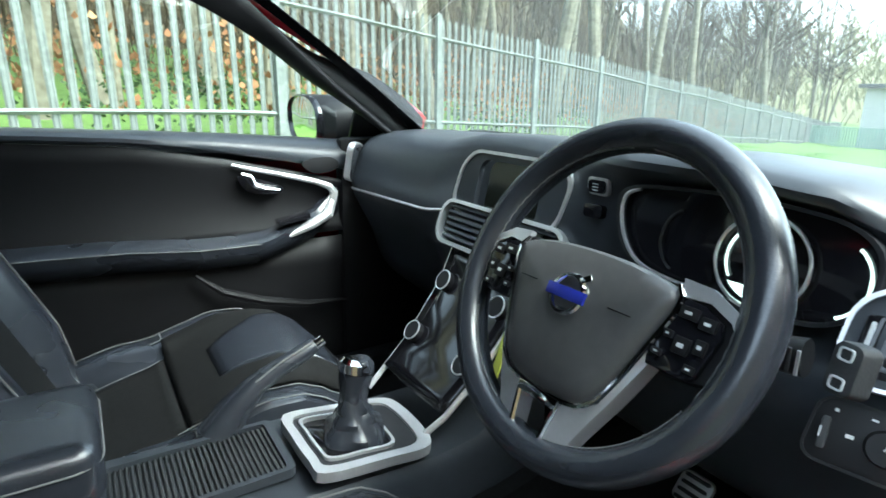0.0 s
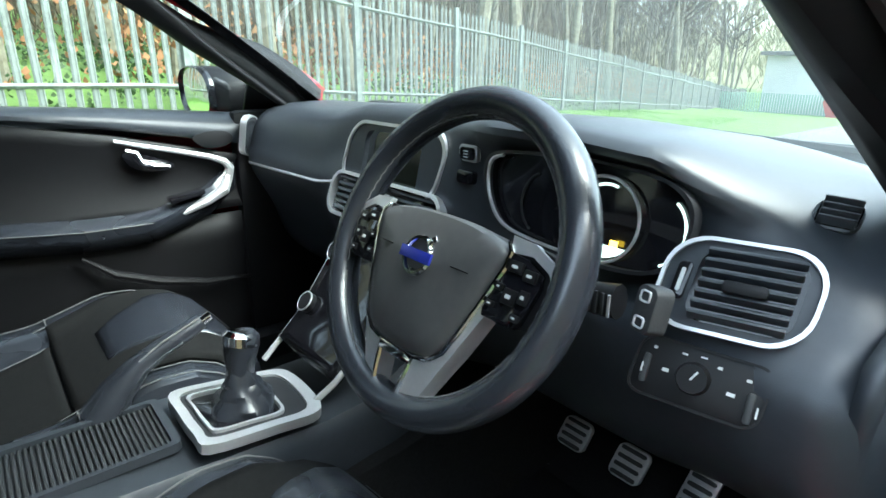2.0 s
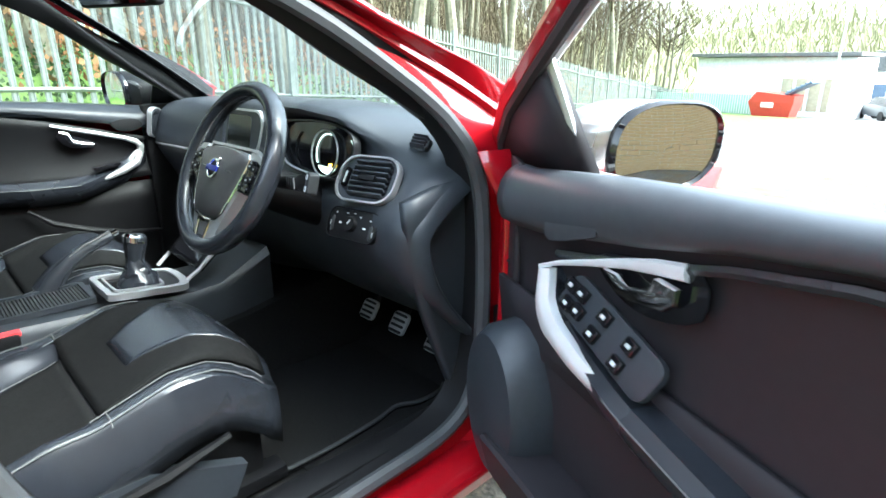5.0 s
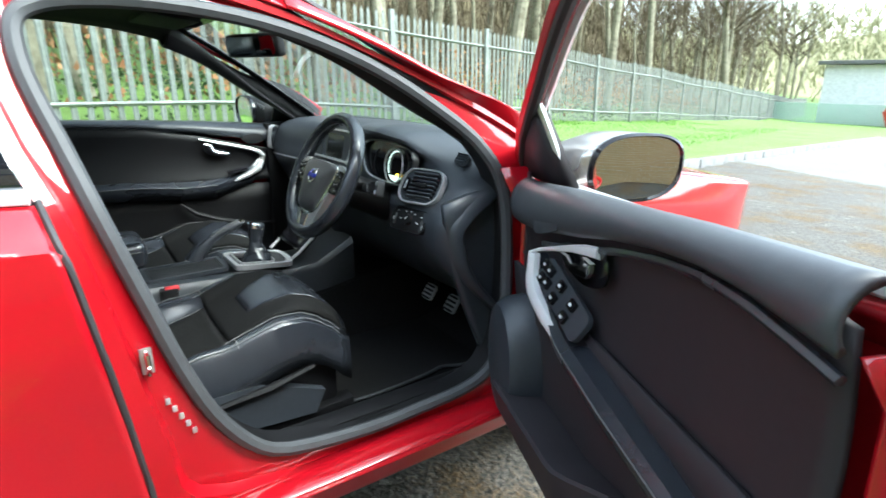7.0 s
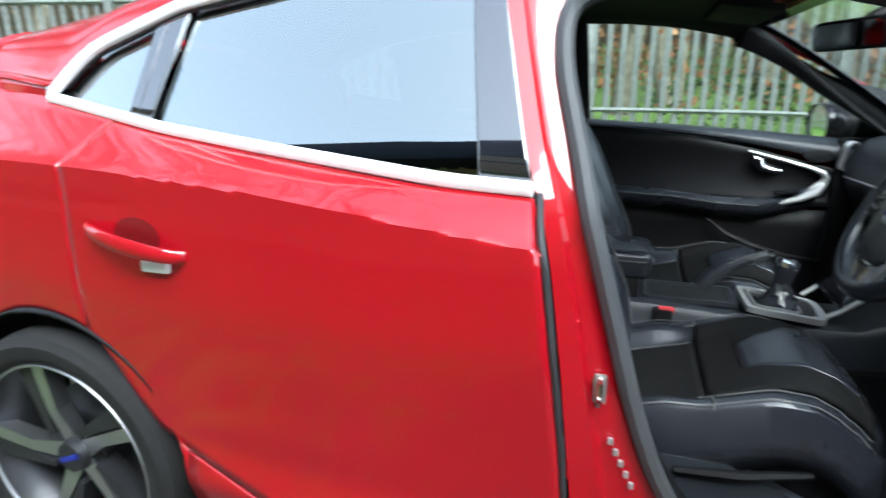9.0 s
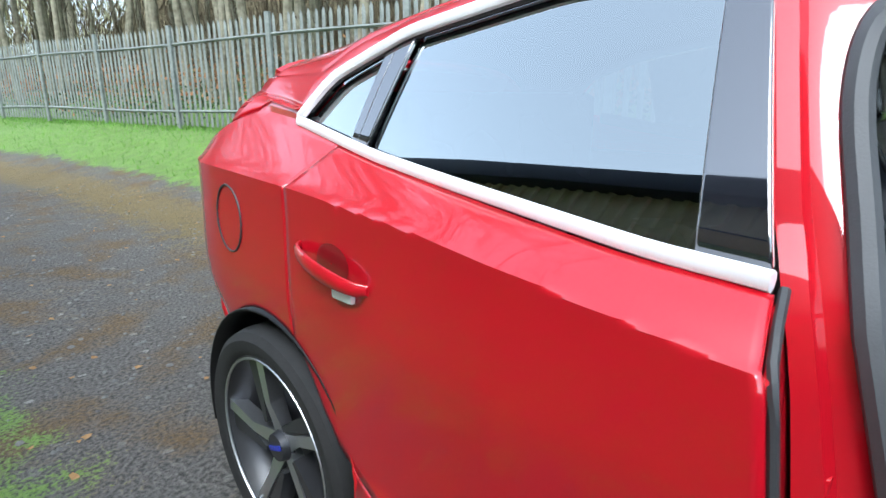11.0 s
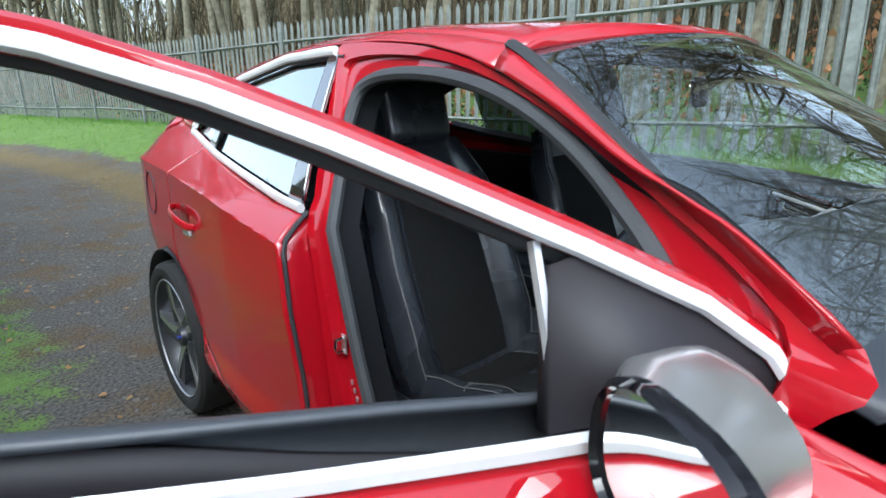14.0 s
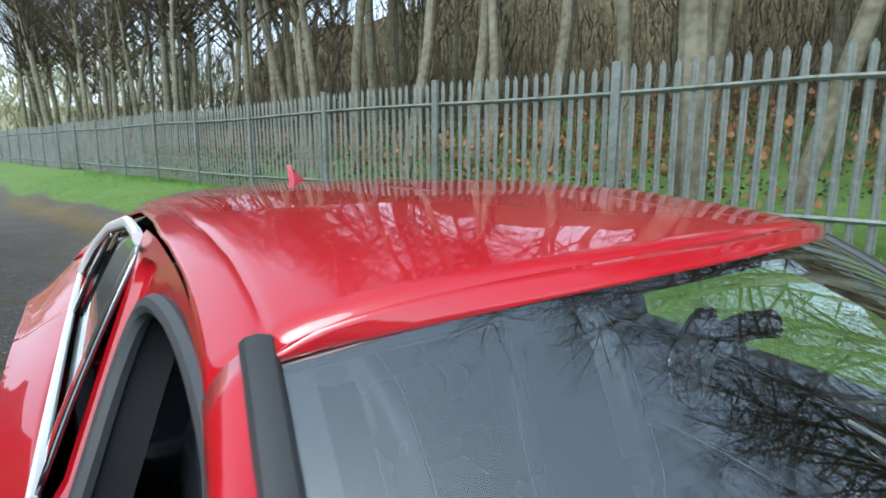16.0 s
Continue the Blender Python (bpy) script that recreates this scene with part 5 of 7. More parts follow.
# instrument cluster
cl = empty("instrument_cluster", parent=dashboard)
m = frame_at((.372, .606, .920), (1, 0, 0), (0, .18, .98))
outer = [(-.155, .035), (-.13, .052), (-.06, .058), (.0, .060), (.06, .058), (.12, .050), (.150, .030), (.155, .0), (.145, -.03), (.11, -.052), (.04, -.058), (-.04, -.056), (-.11, -.045), (-.145, -.01)]
od = dense(outer, 4)
bm = bmesh.new(); prism(bm, od, .004, 0, m); part("face", bm, GLOSS, cl, "black instrument face")
bm = bmesh.new(); ring_band(bm, [(x * 1.03, y * 1.07) for x, y in od], od, .018, m); part("bezel", bm, ALLOYDARK, cl)
bm = bmesh.new(); tube(bm, [m @ Vector((x * .98, y * .98, .016)) for x, y in od[40:56] + od[0:5]], .0028, 6); part("bright_edge", bm, SATIN, cl)
def dial(cx, cy, r, a0, a1):
    bm = bmesh.new()
    tube(bm, [m @ Vector((cx + r * math.cos(a), cy + r * math.sin(a), .014)) for a in lin(0, 2 * math.pi * 39 / 40, 40)], .0022, 6, closed=True); part("dial_ring", bm, SATIN, cl)
    pts = [(cx + r * .82 * math.cos(radians(a)), cy + r * .82 * math.sin(radians(a))) for a in lin(a0, a1, 26)]
    bm = bmesh.new(); tube(bm, [m @ Vector((x, y, .0065)) for x, y in pts], .0018, 4); part("lit_scale", bm, GAUGE, cl, "pale lit dial scale")
    bm = bmesh.new(); prism(bm, [(cx + r * .9 * math.cos(radians(a)), cy + r * .9 * math.sin(radians(a))) for a in lin(220, 320, 12)], .0055, 0, m); part("lit_display", bm, GAUGE, cl, "lit digital display")
dial(.045, -.005, .052, 75, 215)
for cx, a0, a1 in ((-.055, 110, 250), (.115, -70, 60)):
    bm = bmesh.new(); tube(bm, [m @ Vector((cx + .034 * math.cos(radians(a)), -.004 + .040 * math.sin(radians(a)), .0065)) for a in lin(a0, a1, 20)], .002, 4); part("side_scale", bm, GAUGE if cx > 0 else ALLOYDARK, cl)
bm = bmesh.new(); box(bm, (0, 0, 0), (.010, .007, .002)); bmesh.ops.transform(bm, matrix=m @ Matrix.Translation((.068, -.030, .011)), verts=bm.verts); part("warning_light", bm, glow_mat("amber_light", (1.0, .62, .05), 1.2), cl)

# light switch panel
c, u = dash_plane(.572, .772)
root = empty("light_switch_panel", parent=dashboard)
m = frame_at(Vector((.579, .553, .789)), (1, .25, -.03), (-.05, .40, .9)) @ Matrix.Scale(.9, 4)
bm = bmesh.new(); prism(bm, rounded(.138, .068, .016, 5, .10), .014, .003, m); part("plate", bm, TRIM, root, "black switch panel")
bm = bmesh.new(); ring_band(bm, rounded(.142, .072, .018, 5, .10), rounded(.136, .066, .015, 5, .10), .0155, m); part("edge", bm, TRIM, root)
bm = bmesh.new(); bmesh.ops.create_cone(bm, cap_ends=True, segments=28, radius1=.019, radius2=.016, depth=.012, matrix=m @ Matrix.Translation((-.004, 0, .019))); part("rotary_knob", bm, TRIM, root)
bm = bmesh.new(); box(bm, (0, 0, 0), (.002, .012, .004), .0005); bmesh.ops.transform(bm, matrix=m @ Matrix.Translation((-.002, .004, .026)) @ Matrix.Rotation(-.5, 4, 'Z'), verts=bm.verts); part("knob_grip", bm, LABEL, root)
for dx, dy, w, h in ((-.056, -.004, .008, .034), (.056, -.012, .008, .034)):
    bm = bmesh.new(); prism(bm, rounded(w, h, .003, 3), .018, .002, m @ Matrix.Translation((dx, dy, 0))); part("thumb_wheel", bm, RUBBER, root)
for dx, dy, w, h in ((-.050, .022, .006, .006), (-.034, .0, .012, .007), (-.018, .024, .010, .004), (.002, .026, .012, .003), (.02, .020, .008, .006), (.036, -.004, .014, .007), (.05, .016, .009, .006), (-.059, -.004, .003, .020), (.064, -.014, .003, .022)):
    bm = bmesh.new(); box(bm, (0, 0, 0), (w * .6, h * .55, .001)); bmesh.ops.transform(bm, matrix=m @ Matrix.Translation((dx, dy, .0148 if abs(dx) < .055 else .0185)), verts=bm.verts); part("symbol_bar", bm, LABEL, root)

# knee panel below the wheel and by the door
bm = strip(lambda u, v: (.20 + .50 * u, .60 + .16 * v + .03 * math.sin(3 * u), .74 - .20 * v), lin(0, 1, 14), lin(0, 1, 6)); solid(part("knee_panel", bm, TRIM, dashboard), .01, 0)
bm = strip(lambda u, v: (.715 - .02 * v, ip(v, (0, .3, .6, 1), (.565, .585, .64, .73)) + u * ip(v, (0, 1), (.26, .05)), .86 - .50 * v - .015 * (u - .5) ** 2 + .05 * u * (1 - v)), lin(0, 1, 8), lin(0, 1, 10)); solid(part("end_panel", bm, DASH, dashboard, "smooth dark end panel of the dash"), .02, 0)

# ---- steering wheel ----
sw = empty("steering_wheel", parent=car); tagged(sw, "black leather three-spoke steering wheel with satin silver trim")
WU = Vector((0, .45, .893)).normalized()
WC = Vector((.353, .392, .893)) + WU * .009
MW = frame_at(WC, (1, 0, 0), WU)        # local z points at the driver
def on_wheel(bm): bmesh.ops.transform(bm, matrix=MW, verts=bm.verts); return bm
R = .173
bm = bmesh.new(); tube(bm, [(R * math.cos(a), R * math.sin(a) * .99, 0) for a in lin(0, 2 * math.pi * 79 / 80, 80)], .0178, 14, closed=True, flat=1.2); part("rim", on_wheel(bm), LEATHER, sw, "worn black leather rim")
for a0, a1 in ((95, 200), (-20, 85), (205, 250), (290, 335)):
    arc = lin(radians(a0), radians(a1), 44)
    bm = bmesh.new(); tube(bm, [((R - .0172) * math.cos(a), (R - .0172) * math.sin(a) * .99, .007 + .0014 * (i % 2)) for i, a in enumerate(arc)], .0009, 4); part("stitching", on_wheel(bm), STITCH, sw, "pale grey stitching")
half = [(0, .042), (.05, .040), (.085, .034), (.103, .026), (.104, .014), (.097, -.008), (.088, -.034), (.077, -.064), (.064, -.092), (.044, -.108), (0, -.113)]
hub = half + [(-x, y) for x, y in reversed(half[1:-1])]
hd = dense(hub, 4)
HC = -.03
def shrink(k, pts=hd): return [(x * k, HC + (y - HC) * k) for x, y in pts]
bm = bmesh.new()
rings(bm, [[(x, y, z) for x, y in shrink(k)] for k, z in ((.97, -.03), (.985, .004), (.975, .012), (.93, .018), (.80, .022), (.45, .026), (.05, .027))], cap=False); bmesh.ops.recalc_face_normals(bm, faces=bm.faces)
part("airbag_cover", on_wheel(bm), COVER, sw, "dark grey airbag cover")
# silver edge down both flanks of the cover
for s in (-1, 1):
    run = [(s * x, y) for x, y in ((.098, .033), (.1055, .024), (.1045, .008), (.098, -.012), (.089, -.038), (.079, -.066), (.067, -.093), (.050, -.108), (.030, -.113))]
    bm = bmesh.new(); tube(bm, [(x, y, .012) for x, y in run], [.0016, .0024, .0028, .0028, .0028, .003, .003, .0025, .0016], 6); part("hub_edge", on_wheel(bm), CHROME, sw, "bright silver edge of the hub")
    bm = bmesh.new(); box(bm, (s * .056, -.010, .0252), (.036, .0010, .0012)); part("cover_seam", on_wheel(bm), GLOSS, sw)
# side spokes with buttons
for s in (-1, 1):
    bm = bmesh.new()
    rings(bm, [[(s * .095, .034, .006), (s * .085, -.040, .006), (s * .085, -.040, -.018), (s * .095, .034, -.018)], [(s * .130, .036, .006), (s * .118, -.044, .006), (s * .118, -.044, -.016), (s * .130, .036, -.016)], [(s * .170, .026, .0), (s * .164, -.036, .0), (s * .164, -.036, -.010), (s * .170, .026, -.010)]])
    bmesh.ops.recalc_face_normals(bm, faces=bm.faces); part("spoke", on_wheel(bm), TRIM, sw)
    bm = bmesh.new()
    rings(bm, [[(s * .100, .040, .011), (s * .104, .024, .011), (s * .104, .024, .003), (s * .100, .040, .003)], [(s * .128, .038, .011), (s * .130, .026, .011), (s * .130, .026, .003), (s * .128, .038, .003)], [(s * .152, .026, .008), (s * .151, .016, .008), (s * .151, .016, .001), (s * .152, .026, .001)], [(s * .166, .004, .005), (s * .162, .000, .005), (s * .162, .000, .0), (s * .166, .004, .0)]])
    bmesh.ops.recalc_face_normals(bm, faces=bm.faces); part("spoke_trim", on_wheel(bm), SATIN, sw, "satin silver spoke top")
    bm = bmesh.new(); prism(bm, [(s * x, y) for x, y in ((.110, .024), (.128, .022), (.147, .013), (.150, .0), (.142, -.036), (.136, -.042), (.096, -.042), (.094, -.034))][::s], .006, .0015, Matrix.Translation((0, 0, .006))); part("button_pad", on_wheel(bm), GLOSS, sw, "glossy black button pad")
    for bx, by, w, h in ((.118, .012, .017, .011), (.137, .008, .015, .011), (.122, -.016, .015, .015), (.103, -.028, .010, .006), (.138, -.012, .010, .013), (.136, -.032, .010, .007), (.107, -.010, .008, .007)):
        bm = bmesh.new(); box(bm, (s * bx, by, .0132), (w, h, .004), .0012); part("button", on_wheel(bm), TRIM, sw)
        bm = bmesh.new(); box(bm, (s * bx, by, .0155), (w * .4, h * .25, .0006)); part("button_mark", on_wheel(bm), LABEL, sw)
# forked lower spoke: two swept legs, a window between them and a foot
for s in (-1, 1):
    bm = bmesh.new()
    rings(bm, [[(s * xo, yo, zo), (s * xi, yi, zi), (s * xi, yi, -.016), (s * xo, yo, -.016)] for xo, yo, zo, xi, yi, zi in ((.096, -.042, .006, .090, -.030, .010), (.087, -.066, .008, .078, -.060, .011), (.077, -.090, .008, .062, -.096, .012), (.064, -.117, .007, .030, -.116, .011), (.053, -.140, .005, .024, -.140, .009), (.044, -.162, .004, .020, -.162, .007), (.038, -.180, .002, .016, -.178, .004))])
    bmesh.ops.recalc_face_normals(bm, faces=bm.faces); part("lower_spoke", on_wheel(bm), SATIN, sw, "satin silver forked lower spoke")
    bm = bmesh.new(); tube(bm, [(s * .0265, -.120, .010), (s * .023, -.140, .0095), (s * .020, -.160, .008)], .003, 6); part("window_edge", on_wheel(bm), CHROME, sw)
bm = bmesh.new(); rings(bm, [[(x, y, z) for x in (-.022, .022)] + [(x, y, -.012) for x in (.022, -.022)] for y, z in ((-.160, .006), (-.182, .002))]); bmesh.ops.recalc_face_normals(bm, faces=bm.faces); part("spoke_foot", on_wheel(bm), SATIN, sw)
bm = bmesh.new(); box(bm, (0, -.1175, .010), (.056, .010, .006), .001); part("emblem_bar", on_wheel(bm), CHROME, sw)
# badge: a plain ring and bar
BC = -.012
bm = bmesh.new(); tube(bm, [(.0195 * math.cos(a), BC + .0195 * math.sin(a), .029) for a in lin(0, 2 * math.pi * 31 / 32, 32)], .0030, 6, closed=True); part("badge_ring", on_wheel(bm), CHROME, sw)
bm = bmesh.new(); box(bm, (.017, BC + .019, .030), (.013, .007, .004), .001, m=Matrix.Rotation(.6, 4, 'Z')); part("badge_tip", on_wheel(bm), CHROME, sw)
bm = bmesh.new(); box(bm, (0, BC, .0315), (.050, .0125, .004), .001); part("badge_bar", on_wheel(bm), BLUE, sw, "blue badge bar in a chrome ring")
# column and stalks
bm = bmesh.new(); rings(bm, [[(WC.x + r * math.cos(a), WC.y + d * .893, WC.z - d * .45 - .01 + r * .8 * math.sin(a)) for a in lin(0, 2 * math.pi * 19 / 20, 20)] for d, r in ((.03, .055), (.07, .068), (.25, .07))]); bmesh.ops.recalc_face_normals(bm, faces=bm.faces); part("steering_column", bm, TRIM, car, "black steering column shroud")
st = empty("wiper_stalk", parent=car)
bm = bmesh.new(); tube(bm, [(.40, .455, .872), (.47, .455, .878), (.535, .462, .885)], [.010, .013, .017], 10); part("stem", bm, TRIM, st)
for i in range(5):
    bm = bmesh.new(); box(bm, (.508 + i * .007, .4435, .886), (.0025, .002, .022)); part("ridge", bm, SATIN if i == 4 else RUBBER, st)
m = frame_at((.566, .462, .888), (1, -.35, .05), (0, .25, .97))
bm = bmesh.new(); prism(bm, rounded(.026, .044, .008, 5), .020, .004, m @ Matrix.Translation((0, 0, -.012))); part("end_cap", bm, RUBBER, st, "grey stalk end with wiper symbols")
for dy in (.012, -.012):
    bm = bmesh.new(); ring_band(bm, rounded(.013, .011, .003, 3), rounded(.010, .008, .002, 3), .0095, m @ Matrix.Translation((0, dy, 0))); part("symbol_ring", bm, LABEL, st)

# ---- pedals and floor ----
for (x, y, z), w, h in (((.252, .822, .413), .062, .060), ((.356, .849, .394), .064, .066), ((.466, .895, .379), .056, .105)):
    pd = empty("pedal", parent=car); tagged(pd, "metal-faced pedal with rubber strips")
    m = frame_at((x, y, z), (1, 0, 0), (0, .45, .89))
    bm = bmesh.new(); prism(bm, rounded(w, h, .014, 4, .12), .010, .003, m); part("plate", bm, SATIN, pd)
    k = 4 if h < .1 else 6
    for i in range(k):
        yy = -h / 2 + h * (i + .5) / k
        bm = bmesh.new(); prism(bm, rounded(w * .78, h / k * .45, .003, 2), .0135, .001, m @ Matrix.Translation((.12 * yy, yy, 0))); part("rubber_strip", bm, RUBBER, pd)
    bm = bmesh.new(); tube(bm, [(x, y + .01, z), (x + .005, y + .07, z + .10), (x, y + .08, z + .25)], .010, 6); part("arm", bm, TRIM, pd)
mat_outline = dense([(.16, .50), (.15, .70), (.17, .84), (.30, .87), (.46, .89), (.55, .83), (.56, .74), (.535, .68), (.55, .60), (.56, .40), (.52, .30), (.30, .30), (.20, .33)], 4)
bm = bmesh.new(); prism(bm, mat_outline, .012, .004, Matrix.Translation((0, 0, .268))); part("floor_mat", bm, CARPET, car, "black carpet floor mat")
bm = bmesh.new(); tube(bm, [(x, y, .281) for x, y in mat_outline], .005, 6, closed=True); part("mat_edge", bm, RUBBER, car)
bm = strip(lambda u, v: (-.70 + 1.40 * u, .40 + .62 * v, .262 + .24 * max(0, v - .62) ** 1.1), lin(0, 1, 10), lin(0, 1, 10)); solid(part("footwell_carpet", bm, CARPET, car), .01, 0)
bm = bmesh.new(); rings(bm, [[(-.17 * k, y, .25), (-.12 * k, y, z), (.12 * k, y, z), (.17 * k, y, .25)] for y, z, k in ((-1.0, .40, 1), (.1, .42, 1), (.5, .45, 1), (1.0, .55, 1.1))]); part("tunnel", bm, CARPET, car)
for s in (-1, 1):
    bm = bmesh.new(); box(bm, (s * .69, .1, .29), (.07, 1.6, .11), .02) ; part("inner_sill", bm, TRIM, car)

# ---- centre stack and console ----
cs = empty("centre_console", parent=car); tagged(cs, "black centre console with satin silver gear surround")
XC = -.045
def stack_line(v):
    """Height line of the floating stack, 0 top to 1 foot."""
    return (ip(v, (0, .3, .7, 1), (.578, .545, .470, .415)), ip(v, (0, .3, .7, 1), (.80, .735, .640, .590)))
bm = strip(lambda u, v: (XC + .115 * u * (1 - .12 * v), stack_line(v)[0] - .004 * (1 - u * u), stack_line(v)[1]), lin(-1, 1, 9), lin(0, 1, 12)); solid(part("stack_panel", bm, GLOSS, cs, "glossy black control panel"), .02, 0)
for s in (-1, 1):
    bm = bmesh.new(); tube(bm, [(XC + s * .118 * (1 - .12 * v), stack_line(v)[0] - .004, stack_line(v)[1]) for v in lin(0, 1, 12)] + [(XC + s * .095, .372, .562)], .0055, 6); part("stack_edge", bm, SATIN, cs)
for sx in (-1, 1):
    for v in (.28, .66):
        y, z = stack_line(v); up = (Vector((0, *stack_line(v - .1))) - Vector((0, *stack_line(v + .1)))).normalized()
        mk = frame_at((XC + sx * .082, y - .004, z), (1, 0, 0), up)
        bm = bmesh.new(); bmesh.ops.create_cone(bm, cap_ends=True, segments=24, radius1=.020, radius2=.0175, depth=.022, matrix=mk @ Matrix.Translation((0, 0, .012))); part("rotary_knob", bm, TRIM, cs)
        bm = bmesh.new(); tube(bm, [mk @ Vector((.0185 * math.cos(a), .0185 * math.sin(a), .022)) for a in lin(0, 2 * math.pi * 23 / 24, 24)], .0016, 5, closed=True); part("knob_ring", bm, SATIN, cs)
for r in range(6):
    for q in range(4):
        v = .10 + r * .115; y, z = stack_line(v); up = (Vector((0, *stack_line(v - .05))) - Vector((0, *stack_line(v + .05)))).normalized()
        mk = frame_at((XC - .036 + q * .024, y - .006, z), (1, 0, 0), up)
        bm = bmesh.new(); prism(bm, rounded(.018, .013, .003, 2), .006, .001, mk); part("key", bm, TRIM, cs)
        bm = bmesh.new(); box(bm, (0, 0, 0), (.006, .002, .0005)); bmesh.ops.transform(bm, matrix=mk @ Matrix.Translation((0, 0, .0066)), verts=bm.verts); part("key_mark", bm, LABEL, cs)
# centre vents
mv = frame_at((XC, .592, .842), (1, 0, 0), (0, .35, .94))
bm = bmesh.new(); ring_band(bm, rounded(.35, .090, .035, 6), rounded(.335, .076, .030, 6), .022, mv); part("vent_band", bm, SATIN, cs, "satin silver band round the centre vents")
bm = bmesh.new(); prism(bm, rounded(.335, .078, .030, 6), .006, 0, mv); part("vent_back", bm, GLOSS, cs)
for sx in (-1, 1):
    for i in range(6):
        bm = bmesh.new(); box(bm, (0, 0, 0), (.125, .0065, .014), .0015); bmesh.ops.transform(bm, matrix=mv @ Matrix.Translation((sx * .087, -.030 + i * .012, .012)) @ Matrix.Rotation(-.4, 4, 'X'), verts=bm.verts); part("slat", bm, DASH, cs)
# lower console body
bm = bmesh.new()
rings(bm, [[(XC - w, y, .30), (XC - w, y, z - .02), (XC - w + .015, y, z), (XC + w + .02, y, z), (XC + w + .035, y, z - .02), (XC + w + .035, y, .30)] for y, z, w in ((-.55, .568, .105), (-.05, .566, .105), (.16, .556, .105), (.38, .542, .105), (.46, .545, .10), (.60, .62, .10))])
bmesh.ops.recalc_face_normals(bm, faces=bm.faces); part("console_body", bm, DASH, cs)
# ribbed roller cover
bm = bmesh.new(); ring_band(bm, rounded(.145, .245, .012, 4), rounded(.128, .222, .008, 4), .014, Matrix.Translation((XC + .01, .055, .562))); part("tray_frame", bm, DASH, cs)
for i in range(30):
    bm = bmesh.new(); box(bm, (XC + .01, -.052 + i * .0074, .568), (.125, .0050, .006), .0012, seg=1); part("slat", bm, RUBBER, cs)
# gear surround and lever
su_o = dense([(-.085, -.075), (-.02, -.082), (.05, -.080), (.088, -.070), (.090, .03), (.085, .10), (.03, .118), (-.06, .115), (-.082, .08), (-.088, 0)], 4)
su_i = dense([(-.058, -.052), (-.02, -.056), (.03, -.055), (.056, -.048), (.058, .0), (.056, .048), (.02, .056), (-.035, .056), (-.056, .048), (-.058, 0)], 4)
mg = frame_at((XC + .045, .268, .566), (1, 0, 0), (0, 1, -.10))
bm = bmesh.new(); ring_band(bm, su_o, [(x * .83, y * .83) for x, y in su_o], .016, mg); part("gear_surround", bm, SATIN, cs, "satin silver gear surround")
bm = bmesh.new(); ring_band(bm, [(x * .83, y * .83) for x, y in su_o], su_i, .012, mg); part("gear_plate", bm, ALLOYDARK, cs)
bm = bmesh.new(); ring_band(bm, [(x * 1.06, y * 1.06) for x, y in su_i], [(x * .98, y * .98) for x, y in su_i], .017, mg); part("gaiter_ring", bm, SATIN, cs, "thin bright gaiter ring")
bm = bmesh.new(); prism(bm, su_i, .010, .002, mg); part("gear_well", bm, GLOSS, cs)
bm = bmesh.new()
KB = Vector((.002, .280, .57))
ls = []
for h, r in ((.006, .052), (.02, .048), (.03, .036), (.04, .034), (.048, .026), (.058, .025), (.066, .019), (.08, .016)):
    ls.append([(KB.x + r * (1 + .10 * math.sin(5 * a + h * 90)) * math.cos(a), KB.y + r * (1 + .10 * math.sin(4 * a)) * math.sin(a), KB.z + h) for a in lin(0, 2 * math.pi * 23 / 24, 24)])
rings(bm, ls); bmesh.ops.recalc_face_normals(bm, faces=bm.faces); part("gear_gaiter", bm, LEATHER, cs, "creased black leather gaiter")
gl = empty("gear_lever", parent=car); tagged(gl, "black gear lever with a chrome-topped knob")
bm = bmesh.new(); rings(bm, [[(KB.x + dx + rx * math.cos(a), KB.y + dy + ry * math.sin(a), KB.z + h) for a in lin(0, 2 * math.pi * 19 / 20, 20)] for h, rx, ry, dx, dy in ((.055, .018, .020, 0, .0), (.085, .021, .024, -.002, .004), (.105, .024, .028, -.003, .008), (.120, .023, .027, -.003, .010), (.129, .016, .020, -.003, .010))]); bmesh.ops.recalc_face_normals(bm, faces=bm.faces); part("knob", bm, LEATHER, gl)
bm = bmesh.new(); rings(bm, [[(KB.x - .003 + rx * math.cos(a), KB.y + .008 + dy + ry * math.sin(a), KB.z + h + .012 * math.sin(a) * -.6) for a in lin(0, 2 * math.pi * 19 / 20, 20)] for h, rx, ry, dy in ((.112, .0245, .029, 0), (.126, .0215, .026, 0), (.131, .014, .018, 0))]); bmesh.ops.recalc_face_normals(bm, faces=bm.faces); part("knob_cap", bm, CHROME, gl, "chrome knob cap with gear pattern")
for dx in (-.008, 0, .008):
    bm = bmesh.new(); box(bm, (KB.x - .003 + dx, KB.y + .008, KB.z + .1322), (.0016, .016, .001)); part("gear_mark", bm, TRIM, gl)
# handbrake
hb = empty("handbrake", parent=car); tagged(hb, "stitched black leather handbrake lever with silver button")
bm = bmesh.new(); tube(bm, [(-.125, .10, .56), (-.125, .13, .60), (-.125, .165, .632), (-.125, .20, .650), (-.126, .245, .668), (-.127, .268, .678)], [.034, .027, .019, .016, .015, .013], 10); part("grip", bm, LEATHER, hb)
bm = bmesh.new(); tube(bm, [(-.112, .12, .60), (-.112, .165, .645), (-.113, .20, .665), (-.115, .262, .690)], .0018, 4); part("stitching", bm, STITCH, hb)
bm = bmesh.new(); tube(bm, [(-.127, .264, .676), (-.128, .283, .684)], .009, 10); part("button", bm, CHROME, hb)
